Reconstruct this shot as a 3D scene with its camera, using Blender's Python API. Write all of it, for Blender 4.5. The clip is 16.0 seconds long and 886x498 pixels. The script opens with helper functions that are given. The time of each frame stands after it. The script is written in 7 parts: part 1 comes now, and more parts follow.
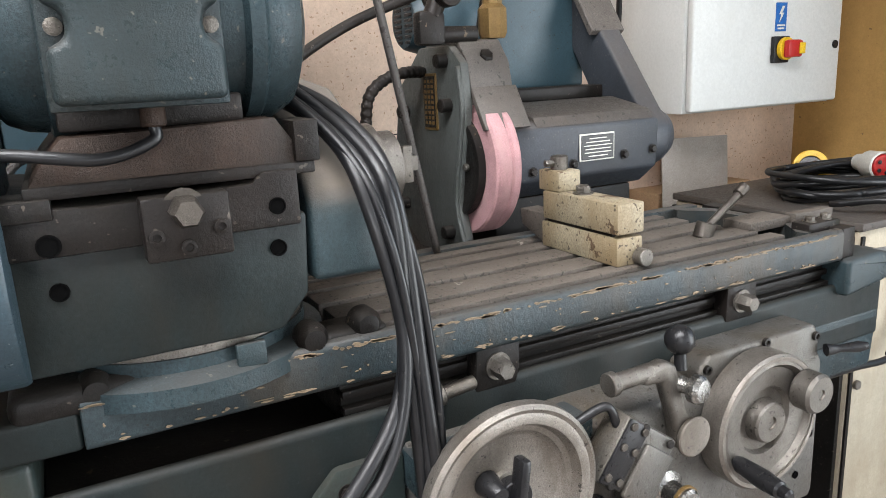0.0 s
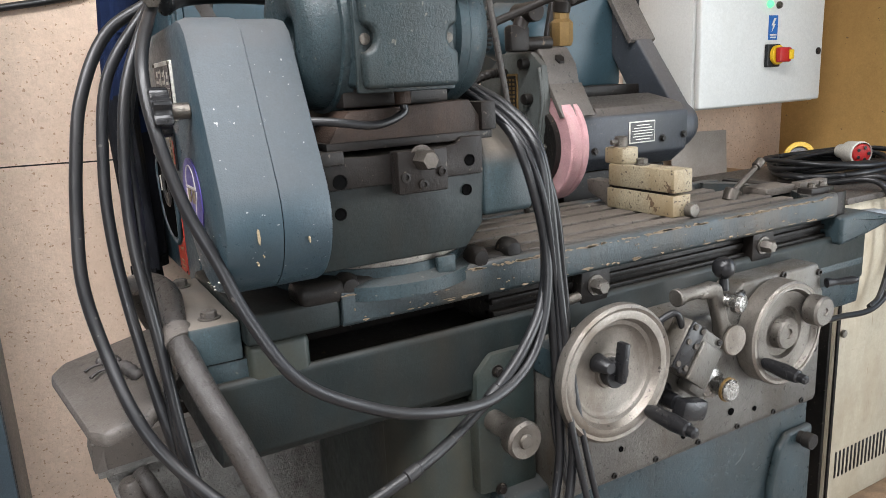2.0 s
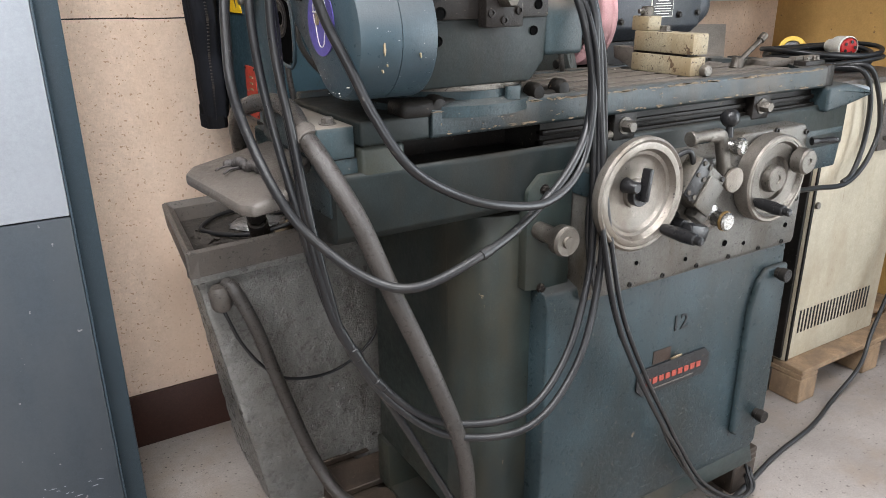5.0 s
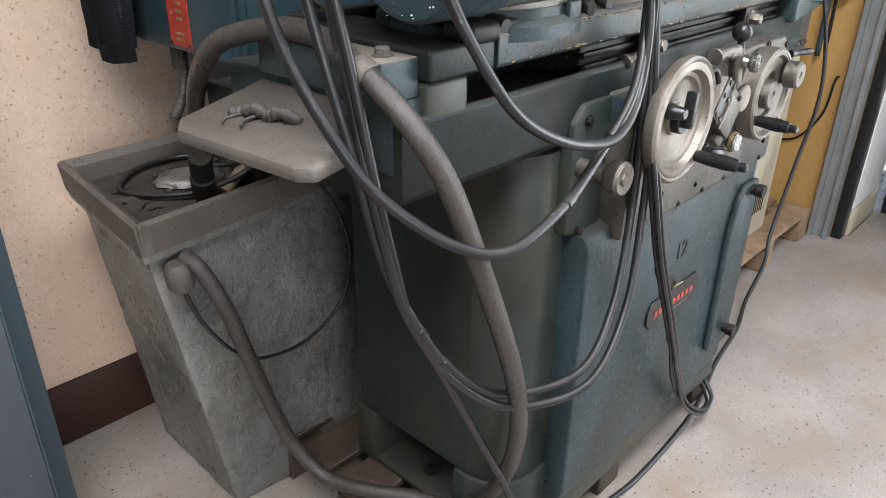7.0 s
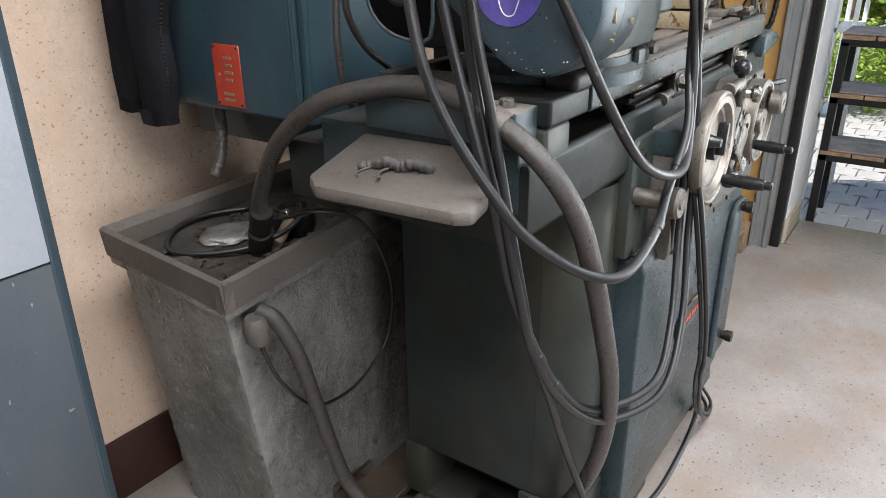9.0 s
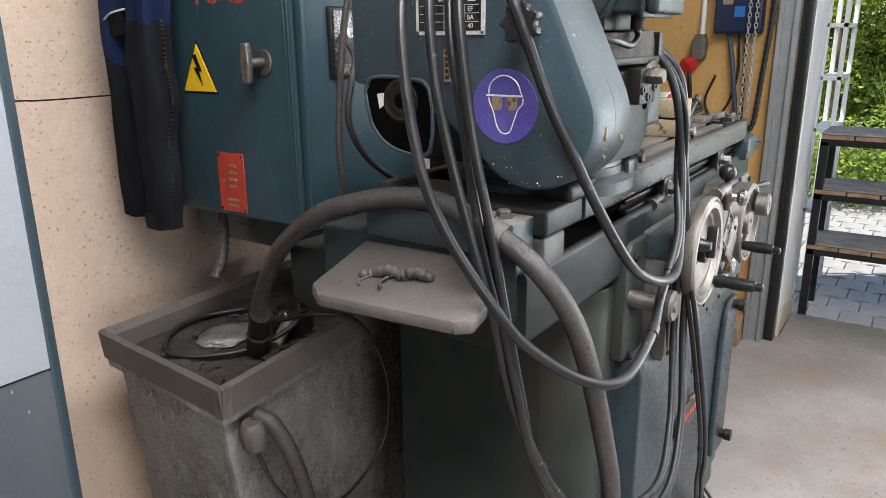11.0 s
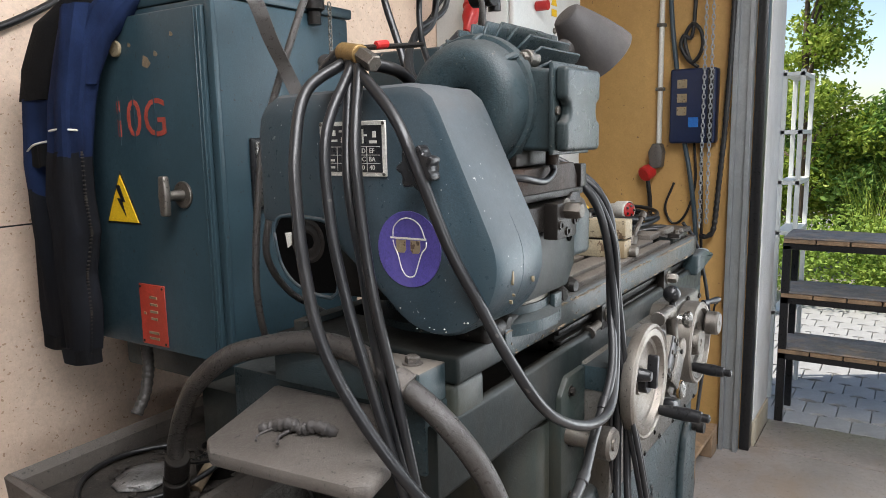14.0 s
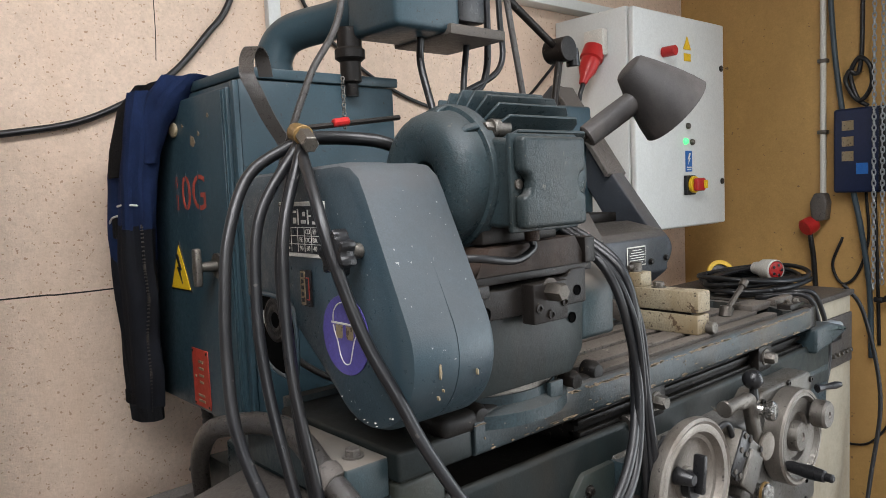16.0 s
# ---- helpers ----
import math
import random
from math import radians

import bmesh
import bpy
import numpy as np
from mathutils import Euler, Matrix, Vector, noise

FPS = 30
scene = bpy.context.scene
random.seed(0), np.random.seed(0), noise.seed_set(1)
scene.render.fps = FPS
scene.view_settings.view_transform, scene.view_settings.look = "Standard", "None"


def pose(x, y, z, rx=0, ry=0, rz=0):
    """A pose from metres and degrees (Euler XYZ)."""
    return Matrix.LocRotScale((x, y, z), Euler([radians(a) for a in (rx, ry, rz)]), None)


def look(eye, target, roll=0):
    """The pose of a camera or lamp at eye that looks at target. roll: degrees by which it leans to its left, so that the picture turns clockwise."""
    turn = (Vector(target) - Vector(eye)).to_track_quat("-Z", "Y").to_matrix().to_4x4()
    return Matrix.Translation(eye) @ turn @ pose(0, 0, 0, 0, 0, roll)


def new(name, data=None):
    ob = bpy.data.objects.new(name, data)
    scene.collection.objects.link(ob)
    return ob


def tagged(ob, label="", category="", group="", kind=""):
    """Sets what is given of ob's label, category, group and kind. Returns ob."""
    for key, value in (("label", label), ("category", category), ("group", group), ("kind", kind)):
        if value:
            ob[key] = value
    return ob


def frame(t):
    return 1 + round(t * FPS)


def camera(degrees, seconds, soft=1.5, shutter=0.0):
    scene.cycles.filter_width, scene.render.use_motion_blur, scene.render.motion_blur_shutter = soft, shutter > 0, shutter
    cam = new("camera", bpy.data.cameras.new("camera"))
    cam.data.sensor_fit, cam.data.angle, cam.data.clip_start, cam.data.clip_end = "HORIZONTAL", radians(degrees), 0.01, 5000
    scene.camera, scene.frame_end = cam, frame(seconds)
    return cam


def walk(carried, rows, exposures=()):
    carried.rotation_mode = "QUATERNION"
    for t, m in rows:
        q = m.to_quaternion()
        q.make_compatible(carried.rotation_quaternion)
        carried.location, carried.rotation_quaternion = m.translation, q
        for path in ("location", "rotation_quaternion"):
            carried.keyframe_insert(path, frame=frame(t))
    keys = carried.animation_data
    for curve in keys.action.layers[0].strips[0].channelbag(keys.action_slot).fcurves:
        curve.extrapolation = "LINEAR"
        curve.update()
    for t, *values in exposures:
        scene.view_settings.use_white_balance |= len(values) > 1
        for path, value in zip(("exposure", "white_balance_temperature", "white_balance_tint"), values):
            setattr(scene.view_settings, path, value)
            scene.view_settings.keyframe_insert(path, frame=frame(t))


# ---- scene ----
cam = camera(62.6, 16.0, 0.8)
PATH = [
    (0, (0.588, 0.524, 1.535), (1.488, 2.246, 1.061), -2.8),
    (0.5, (0.504, 0.43, 1.532), (1.415, 2.146, 1.055), -2.9),
    (1, (0.433, 0.352, 1.532), (1.348, 2.065, 1.058), -2.9),
    (1.5, (0.348, 0.339, 1.533), (1.257, 2.058, 1.067), -2.9),
    (2, (0.222, 0.332, 1.532), (1.178, 2.028, 1.074), -2.9),
    (2.5, (0.114, 0.299, 1.53), (1.122, 1.968, 1.082), -3.0),
    (3, (0.078, 0.239, 1.522), (1.095, 1.905, 1.085), -3.0),
    (3.5, (0.056, 0.169, 1.515), (1.078, 1.833, 1.082), -2.8),
    (4, (0.046, 0.117, 1.497), (1.055, 1.773, 1.009), -2.0),
    (4.5, (0.019, 0.108, 1.478), (0.989, 1.747, 0.87), -1.2),
    (5, (-0.062, 0.167, 1.454), (0.911, 1.773, 0.765), -0.5),
    (5.2, (-0.105, 0.205, 1.453), (0.88, 1.798, 0.751), -0.3),
    (7.3, (-0.304, 0.642, 1.428), (1.032, 1.826, 0.528), 0.2),
    (7.5, (-0.359, 0.678, 1.433), (0.99, 1.848, 0.531), -0.3),
    (8, (-0.473, 0.743, 1.442), (0.901, 1.882, 0.539), -2.0),
    (8.5, (-0.509, 0.772, 1.45), (0.934, 1.855, 0.587), -1.3),
    (9, (-0.507, 0.783, 1.46), (0.999, 1.835, 0.668), -0.6),
    (11.3, (-0.524, 0.784, 1.497), (1.069, 1.874, 0.975), -0.7),
    (11.5, (-0.524, 0.785, 1.5), (1.075, 1.88, 1.006), -0.8),
    (12, (-0.517, 0.786, 1.511), (1.1, 1.881, 1.076), -0.9),
    (12.5, (-0.5, 0.787, 1.516), (1.134, 1.871, 1.122), -1.2),
    (13, (-0.484, 0.772, 1.527), (1.16, 1.853, 1.166), -1.4),
    (13.5, (-0.44, 0.754, 1.535), (1.214, 1.829, 1.207), -1.3),
    (14, (-0.4, 0.726, 1.549), (1.255, 1.805, 1.241), -1.1),
    (14.5, (-0.339, 0.657, 1.56), (1.251, 1.836, 1.273), -1.5),
    (15, (-0.267, 0.581, 1.56), (1.245, 1.863, 1.294), -1.8),
    (15.5, (-0.211, 0.544, 1.57), (1.205, 1.937, 1.334), -2.3),
    (16, (-0.115, 0.51, 1.581), (1.195, 2.012, 1.415), -2.5),
]
walk(cam, [(t, look(eye, target, roll)) for t, eye, target, roll in PATH],
     [(0, 0.68), (3, 0.54), (5, 0.72), (8, 0.80), (11.5, 0.68), (13, 0.56), (14.5, 0.40), (16, 0.10)])

# ---------------------------------------------------------------- world, sun and daylight openings
world = bpy.data.worlds.new("sky")
scene.world = world
world.use_nodes = True
wn = world.node_tree.nodes
sky = wn.new("ShaderNodeTexSky")
sky.sky_type = 'NISHITA'
sky.sun_disc = False
sky.sun_elevation = radians(59)
sky.sun_rotation = radians(-32)
wn["Background"].inputs["Strength"].default_value = 0.15
world.node_tree.links.new(sky.outputs["Color"], wn["Background"].inputs["Color"])

sun = new("sun", bpy.data.lights.new("sun", 'SUN'))
sun.data.energy, sun.data.angle, sun.data.color = 5.0, radians(0.5), (1.0, 0.95, 0.87)
sun.matrix_world = look((-2.8, 4.5, 9.0), (0, 0, 0))


def area_lamp(name, eye, target, w, h, power, color):
    ob = new(name, bpy.data.lights.new(name, 'AREA'))
    ob.data.shape, ob.data.size, ob.data.size_y, ob.data.energy, ob.data.color = 'RECTANGLE', w, h, power, color
    ob.matrix_world = look(eye, target)
    return ob


# daylight in the gate's opening; lamps added in two unseen windows behind the camera
area_lamp("gate_daylight", (3.30, -1.15, 1.55), (-2.0, -1.15, 1.2), 2.6, 2.8, 120, (0.92, 0.96, 1.0))
area_lamp("window_daylight_1", (-1.5, -2.96, 1.85), (-0.6, 2.0, 1.0), 2.2, 1.4, 52, (0.97, 0.97, 1.0))
area_lamp("window_daylight_2", (1.5, -2.96, 1.85), (1.5, 2.0, 1.2), 1.6, 1.4, 14, (0.97, 0.97, 1.0))
# added lamp for light from above; the rooflight around it is unseen
area_lamp("rooflight_daylight", (-0.4, 0.25, 3.28), (-0.4, 0.30, 0.0), 3.2, 1.0, 175, (0.97, 0.97, 1.0))


# ---------------------------------------------------------------- materials
def material(name, base, rough=0.5, metal=0.0, var=0.25, scale=6.0, fine=60.0, bump=0.15, dirt=None, dirt_amount=0.0,
             chip=None, chip_amount=0.0, dust=None, dust_amount=0.0, emit=None, speck=None, speck_amount=0.0,
             dust_lo=0.35, dust_hi=0.95, grain=0.5, fleck=None, fleck_scale=70.0, fleck_amount=0.0, scratch=None, scratch_amount=0.0, lump=0.004, spec=0.35):
    m = bpy.data.materials.new(name)
    m.use_nodes = True
    nt = m.node_tree
    nd, ln = nt.nodes, nt.links
    bs = nd["Principled BSDF"]
    tc = nd.new("ShaderNodeTexCoord")

    def noise_tex(s, detail=4.0, r=0.6, stretch=None):
        n = nd.new("ShaderNodeTexNoise")
        n.inputs["Scale"].default_value, n.inputs["Detail"].default_value, n.inputs["Roughness"].default_value = s, detail, r
        if stretch:
            mp = nd.new("ShaderNodeMapping")
            mp.inputs["Scale"].default_value = stretch
            ln.new(tc.outputs["Object"], mp.inputs["Vector"])
            ln.new(mp.outputs["Vector"], n.inputs["Vector"])
        else:
            ln.new(tc.outputs["Object"], n.inputs["Vector"])
        return n.outputs["Fac"]

    def ramp(src, a, b, va=0.0, vb=1.0):
        r = nd.new("ShaderNodeMapRange")
        r.inputs["From Min"].default_value, r.inputs["From Max"].default_value = a, b
        r.inputs["To Min"].default_value, r.inputs["To Max"].default_value = va, vb
        ln.new(src, r.inputs["Value"])
        return r.outputs["Result"]

    def mix(fac, a, b):
        x = nd.new("ShaderNodeMix")
        x.data_type = 'RGBA'
        ln.new(fac, x.inputs[0])
        for sock, v in ((x.inputs[6], a), (x.inputs[7], b)):
            if isinstance(v, tuple):
                sock.default_value = (*v, 1)
            else:
                ln.new(v, sock)
        return x.outputs[2]

    big, small = noise_tex(scale), noise_tex(fine, 6.0, 0.7)
    lo = tuple(c * (1 - var) for c in base)
    hi = tuple(min(1, c * (1 + var)) for c in base)
    col = mix(ramp(big, 0.3, 0.7), lo, hi)
    col = mix(ramp(small, 0.35, 0.75, 0, 0.35), col, tuple(c * 0.6 for c in base))
    tiny = noise_tex(fine * 4.5, 3.0, 0.75)
    col = mix(ramp(tiny, 0.40, 0.66, 0, grain), col, tuple(c * 0.35 for c in base))
    col = mix(ramp(noise_tex(fine * 2.2, 4.0, 0.7), 0.60, 0.70, 0, grain), col, tuple(min(1, c * 1.5 + 0.008) for c in base))
    rgh = ramp(small, 0.2, 0.8, max(0.03, rough - 0.12), min(1, rough + 0.15))
    if dirt:
        d = ramp(noise_tex(scale * 0.7, 6.0, 0.65, (1.6, 1.6, 0.55)), 0.62 - 0.3 * dirt_amount, 0.8 - 0.2 * dirt_amount, 0, 0.85)
        col = mix(d, col, dirt)
    if dust:
        g = nd.new("ShaderNodeNewGeometry")
        s = nd.new("ShaderNodeSeparateXYZ")
        ln.new(g.outputs["Normal"], s.inputs[0])
        up = ramp(s.outputs["Z"], dust_lo, dust_hi, 0, dust_amount)
        mm = nd.new("ShaderNodeMath")
        mm.operation = 'MULTIPLY'
        ln.new(up, mm.inputs[0])
        ln.new(ramp(noise_tex(14.0), 0.2, 0.6, 0.55, 1.0), mm.inputs[1])
        col = mix(mm.outputs[0], col, dust)
        rm = nd.new("ShaderNodeMix")
        ln.new(mm.outputs[0], rm.inputs[0])
        ln.new(rgh, rm.inputs[2])
        rm.inputs[3].default_value = 0.9
        rgh = rm.outputs[0]
    if speck:
        v = nd.new("ShaderNodeTexVoronoi")
        v.inputs["Scale"].default_value = 22.0
        ln.new(tc.outputs["Object"], v.inputs["Vector"])
        col = mix(ramp(v.outputs["Distance"], 0.06 + 0.08 * speck_amount, 0.05 + 0.06 * speck_amount), col, speck)
    if chip:
        c = ramp(noise_tex(26.0, 5.0, 0.6), 0.74 - 0.12 * chip_amount, 0.75 - 0.12 * chip_amount)
        col = mix(c, col, chip)
    if fleck:
        f1 = ramp(noise_tex(fleck_scale, 2.0, 0.55), 0.72 - 0.14 * fleck_amount, 0.745 - 0.14 * fleck_amount, 0, 0.85)
        col = mix(f1, col, fleck)
    if scratch:
        f2 = ramp(noise_tex(9.0, 6.0, 0.7, (14.0, 14.0, 0.8)), 0.70 - 0.12 * scratch_amount, 0.72 - 0.12 * scratch_amount, 0, 0.7)
        col = mix(f2, col, scratch)
    if isinstance(col, tuple):
        bs.inputs["Base Color"].default_value = (*col, 1)
    else:
        ln.new(col, bs.inputs["Base Color"])
    ln.new(rgh, bs.inputs["Roughness"])
    bs.inputs["Metallic"].default_value = metal
    bs.inputs["Specular IOR Level"].default_value = spec
    if bump:
        bp = nd.new("ShaderNodeBump")
        bp.inputs["Strength"].default_value, bp.inputs["Distance"].default_value = bump, lump
        hs = nd.new("ShaderNodeMath")
        hs.operation = 'ADD'
        ln.new(small, hs.inputs[0])
        ln.new(ramp(tiny, 0.2, 0.8, 0, 0.45), hs.inputs[1])
        ln.new(hs.outputs[0], bp.inputs["Height"])
        ln.new(bp.outputs["Normal"], bs.inputs["Normal"])
    if emit:
        bs.inputs["Emission Color"].default_value = (*emit[:3], 1)
        bs.inputs["Emission Strength"].default_value = emit[3]
    return m


GRIME = (0.035, 0.03, 0.025)
DUST = (0.115, 0.098, 0.082)
M_BLUE = material("machine_paint", (0.030, 0.048, 0.055), 0.30, 0, 0.35, 5, 70, 0.3, (0.018, 0.022, 0.021), 0.65, (0.17, 0.14, 0.10), 0.16, (0.052, 0.047, 0.042), 0.55, dust_lo=0.3, dust_hi=0.9, grain=0.65, fleck=(0.10, 0.095, 0.08), fleck_scale=110, fleck_amount=0.15, spec=0.24)
M_BLUEBASE = material("oily_machine_paint", (0.021, 0.0300, 0.0282), 0.36, 0, 0.5, 4, 60, 0.15, (0.040, 0.034, 0.022), 0.55, (0.16, 0.12, 0.08), 0.10, (0.035, 0.03, 0.025), 0.35, grain=0.5, scratch=(0.055, 0.044, 0.028), scratch_amount=0.3, spec=0.28)
M_COVER = material("guard_paint", (0.034, 0.056, 0.070), 0.32, 0, 0.25, 4, 90, 0.15, (0.028, 0.046, 0.056), 0.55, (0.40, 0.40, 0.38), 0.0, (0.070, 0.069, 0.069), 0.75, dust_lo=0.08, dust_hi=0.55, grain=0.45, fleck=(0.25, 0.26, 0.25), fleck_scale=140, fleck_amount=0.0)
M_WORN = material("worn_table_edge_paint", (0.025, 0.036, 0.040), 0.34, 0.1, 0.35, 9, 60, 0.3, (0.050, 0.042, 0.032), 0.6, (0.20, 0.16, 0.11), 0.35, DUST, 0.45, fleck=(0.02, 0.018, 0.015), fleck_scale=90, fleck_amount=0.4)
M_CAB = material("cabinet_paint", (0.032, 0.060, 0.075), 0.36, 0, 0.25, 4, 80, 0.12, (0.022, 0.042, 0.052), 0.5, (0.17, 0.15, 0.11), 0.03, DUST, 0.6, grain=0.4, fleck=(0.02, 0.02, 0.02), fleck_scale=110, fleck_amount=0.2)
# darker copy of the oily paint: grease plus shade under motor and table
M_DARKBLUEGREEN = material("greasy_shaded_green_paint", (0.0115, 0.0165, 0.0165), 0.42, 0, 0.45, 5, 60, 0.15, (0.018, 0.016, 0.012), 0.55, (0.10, 0.08, 0.06), 0.08, (0.04, 0.034, 0.028), 0.4, grain=0.45, spec=0.22)
# black colour in place of the shade inside holes and bores
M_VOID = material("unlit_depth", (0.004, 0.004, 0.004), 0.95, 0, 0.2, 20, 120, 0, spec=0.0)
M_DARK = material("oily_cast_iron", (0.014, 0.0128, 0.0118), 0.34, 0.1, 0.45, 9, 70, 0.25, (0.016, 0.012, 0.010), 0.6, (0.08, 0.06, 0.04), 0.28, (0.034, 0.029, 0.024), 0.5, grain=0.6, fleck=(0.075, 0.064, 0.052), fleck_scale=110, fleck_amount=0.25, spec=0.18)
M_RUST = material("rusty_iron", (0.042, 0.025, 0.017), 0.55, 0.2, 0.4, 12, 80, 0.5, (0.018, 0.015, 0.013), 0.6, (0.13, 0.07, 0.035), 0.2)
M_WAY = material("dusty_table_steel", (0.125, 0.108, 0.092), 0.5, 0.3, 0.35, 7, 90, 0.6, (0.06, 0.049, 0.04), 0.6, (0.3, 0.27, 0.23), 0.25, (0.14, 0.118, 0.096), 0.6, fleck=(0.035, 0.03, 0.025), fleck_scale=150, fleck_amount=0.6)
M_STEEL = material("worn_steel", (0.19, 0.175, 0.155), 0.34, 0.75, 0.3, 10, 120, 0.35, (0.07, 0.058, 0.046), 0.6, fleck=(0.03, 0.026, 0.022), fleck_scale=160, fleck_amount=0.45)
M_BRIGHT = material("polished_steel", (0.36, 0.35, 0.33), 0.26, 0.95, 0.15, 12, 140, 0.15, (0.14, 0.125, 0.105), 0.5)
M_APRON = material("grey_gearbox_paint", (0.15, 0.143, 0.130), 0.32, 0.45, 0.3, 8, 80, 0.4, (0.070, 0.054, 0.036), 0.7, (0.05, 0.038, 0.026), 0.35, grain=0.6, scratch=(0.05, 0.037, 0.024), scratch_amount=0.6, fleck=(0.03, 0.027, 0.022), fleck_scale=150, fleck_amount=0.4)
M_WHEELRIM = material("handwheel_alloy", (0.27, 0.245, 0.215), 0.34, 0.7, 0.25, 10, 130, 0.3, (0.11, 0.088, 0.066), 0.6, grain=0.6, fleck=(0.05, 0.045, 0.04), fleck_scale=160, fleck_amount=0.35)
M_BLACK = material("black_plastic", (0.012, 0.012, 0.013), 0.3, 0, 0.2, 20, 120, 0.08)
M_RUBBER = material("cable_rubber", (0.0085, 0.0088, 0.010), 0.34, 0, 0.3, 14, 60, 0.03, (0.016, 0.015, 0.0145), 0.4, (0.14, 0.125, 0.10), 0.06, (0.020, 0.019, 0.018), 0.4, grain=0.3, fleck=(0.06, 0.055, 0.05), fleck_scale=60, fleck_amount=0.05, spec=0.45)
M_HOSE = material("grey_hose", (0.052, 0.047, 0.043), 0.30, 0, 0.3, 9, 120, 0.4, (0.032, 0.027, 0.023), 0.6, grain=0.6, fleck=(0.02, 0.018, 0.016), fleck_scale=170, fleck_amount=0.4, spec=0.45)
M_TANK = material("sludgy_grey_paint", (0.185, 0.182, 0.170), 0.28, 0, 0.45, 3.2, 24, 0.7, (0.070, 0.062, 0.052), 0.55, (0.26, 0.25, 0.22), 0.15, (0.055, 0.046, 0.037), 0.9, dust_lo=0.1, dust_hi=0.6, grain=0.28, fleck=(0.045, 0.04, 0.034), fleck_scale=38, fleck_amount=0.3, scratch=(0.06, 0.05, 0.04), scratch_amount=0.45, lump=0.008, spec=0.55)
M_SLUDGE = material("grinding_sludge", (0.070, 0.059, 0.049), 0.8, 0, 0.45, 12, 60, 1.0, (0.016, 0.014, 0.012), 0.6, grain=0.7, fleck=(0.14, 0.12, 0.10), fleck_scale=120, fleck_amount=0.25, lump=0.01)
M_TRAY = material("dusty_grey_cast", (0.100, 0.088, 0.078), 0.42, 0, 0.3, 7, 90, 0.4, (0.085, 0.072, 0.061), 0.5, (0.25, 0.22, 0.18), 0.15, grain=0.6, fleck=(0.02, 0.018, 0.015), fleck_scale=120, fleck_amount=0.5)
M_WALL = material("peach_plaster", (0.70, 0.545, 0.428), 0.85, 0, 0.06, 2.0, 28, 0.8, (0.60, 0.44, 0.325), 0.5, (0.30, 0.19, 0.13), 0.0, grain=0.2, fleck=(0.36, 0.23, 0.155), fleck_scale=95, fleck_amount=0.5)
M_SKIRT = material("brown_skirting_paint", (0.040, 0.016, 0.011), 0.5, 0, 0.2, 6, 60, 0.1)
M_OCHRE = material("ochre_wall_paint", (0.47, 0.285, 0.10), 0.5, 0, 0.1, 2.2, 30, 0.25, (0.36, 0.21, 0.075), 0.55, grain=0.2, fleck=(0.16, 0.10, 0.05), fleck_scale=40, fleck_amount=0.1)
M_FLOOR = material("stained_concrete", (0.305, 0.272, 0.250), 0.36, 0, 0.22, 2.6, 45, 0.3, (0.235, 0.182, 0.140), 0.55, (0.10, 0.085, 0.07), 0.2, None, 0, None, (0.08, 0.07, 0.06), 0.3, grain=0.4, fleck=(0.07, 0.06, 0.05), fleck_scale=75, fleck_amount=0.4)
# colour of the unseen ceiling, kept dark to hold back bounced light
M_CEIL = material("unseen_ceiling_grey", (0.18, 0.175, 0.165), 0.9, 0, 0.05, 3, 40, 0.1)
M_WHITE = material("light_grey_powder_coat", (0.62, 0.635, 0.615), 0.4, 0, 0.03, 4, 120, 0.05, (0.53, 0.54, 0.51), 0.3, grain=0.08)
M_PLASTER = material("white_render", (0.74, 0.74, 0.73), 0.9, 0, 0.05, 5, 90, 0.6, (0.55, 0.55, 0.54), 0.4, grain=0.2)
M_CREAM = material("cream_cabinet_paint", (0.47, 0.42, 0.32), 0.5, 0, 0.1, 5, 60, 0.15, (0.31, 0.25, 0.17), 0.6, (0.16, 0.10, 0.05), 0.15, grain=0.25, scratch=(0.22, 0.16, 0.10), scratch_amount=0.4)
M_LOCKER_L = material("light_locker_paint", (0.30, 0.325, 0.355), 0.38, 0, 0.05, 3, 90, 0.06, (0.30, 0.32, 0.35), 0.4, grain=0.12)
M_LOCKER_D = material("dark_locker_paint", (0.042, 0.053, 0.064), 0.38, 0, 0.15, 3, 90, 0.06, (0.055, 0.062, 0.068), 0.5, grain=0.3, fleck=(0.2, 0.2, 0.2), fleck_scale=45, fleck_amount=0.0)
M_FRAME = material("locker_frame_paint", (0.040, 0.062, 0.078), 0.35, 0, 0.06, 4, 90, 0.04)
M_PINK = material("pink_abrasive", (0.60, 0.34, 0.35), 0.95, 0, 0.15, 30, 220, 0.9, (0.50, 0.32, 0.31), 0.4)
M_IVORY = material("chipped_ivory_paint", (0.29, 0.245, 0.165), 0.5, 0, 0.2, 9, 70, 0.4, (0.19, 0.135, 0.07), 0.75, (0.08, 0.05, 0.028), 0.9, grain=0.6, fleck=(0.05, 0.035, 0.022), fleck_scale=130, fleck_amount=0.6)
M_BRASS = material("aged_brass", (0.24, 0.15, 0.055), 0.5, 0.5, 0.3, 14, 90, 0.3, (0.09, 0.055, 0.025), 0.6)
M_WOOD = material("weathered_pallet_wood", (0.30, 0.20, 0.12), 0.8, 0, 0.25, 12, 90, 0.4, (0.13, 0.09, 0.06), 0.6)
M_RED = material("red_plastic", (0.45, 0.022, 0.02), 0.35, 0, 0.08, 10, 100, 0.04)
M_REDPLATE = material("red_enamel", (0.42, 0.05, 0.03), 0.4, 0, 0.2, 14, 100, 0.06, (0.28, 0.04, 0.025), 0.5)
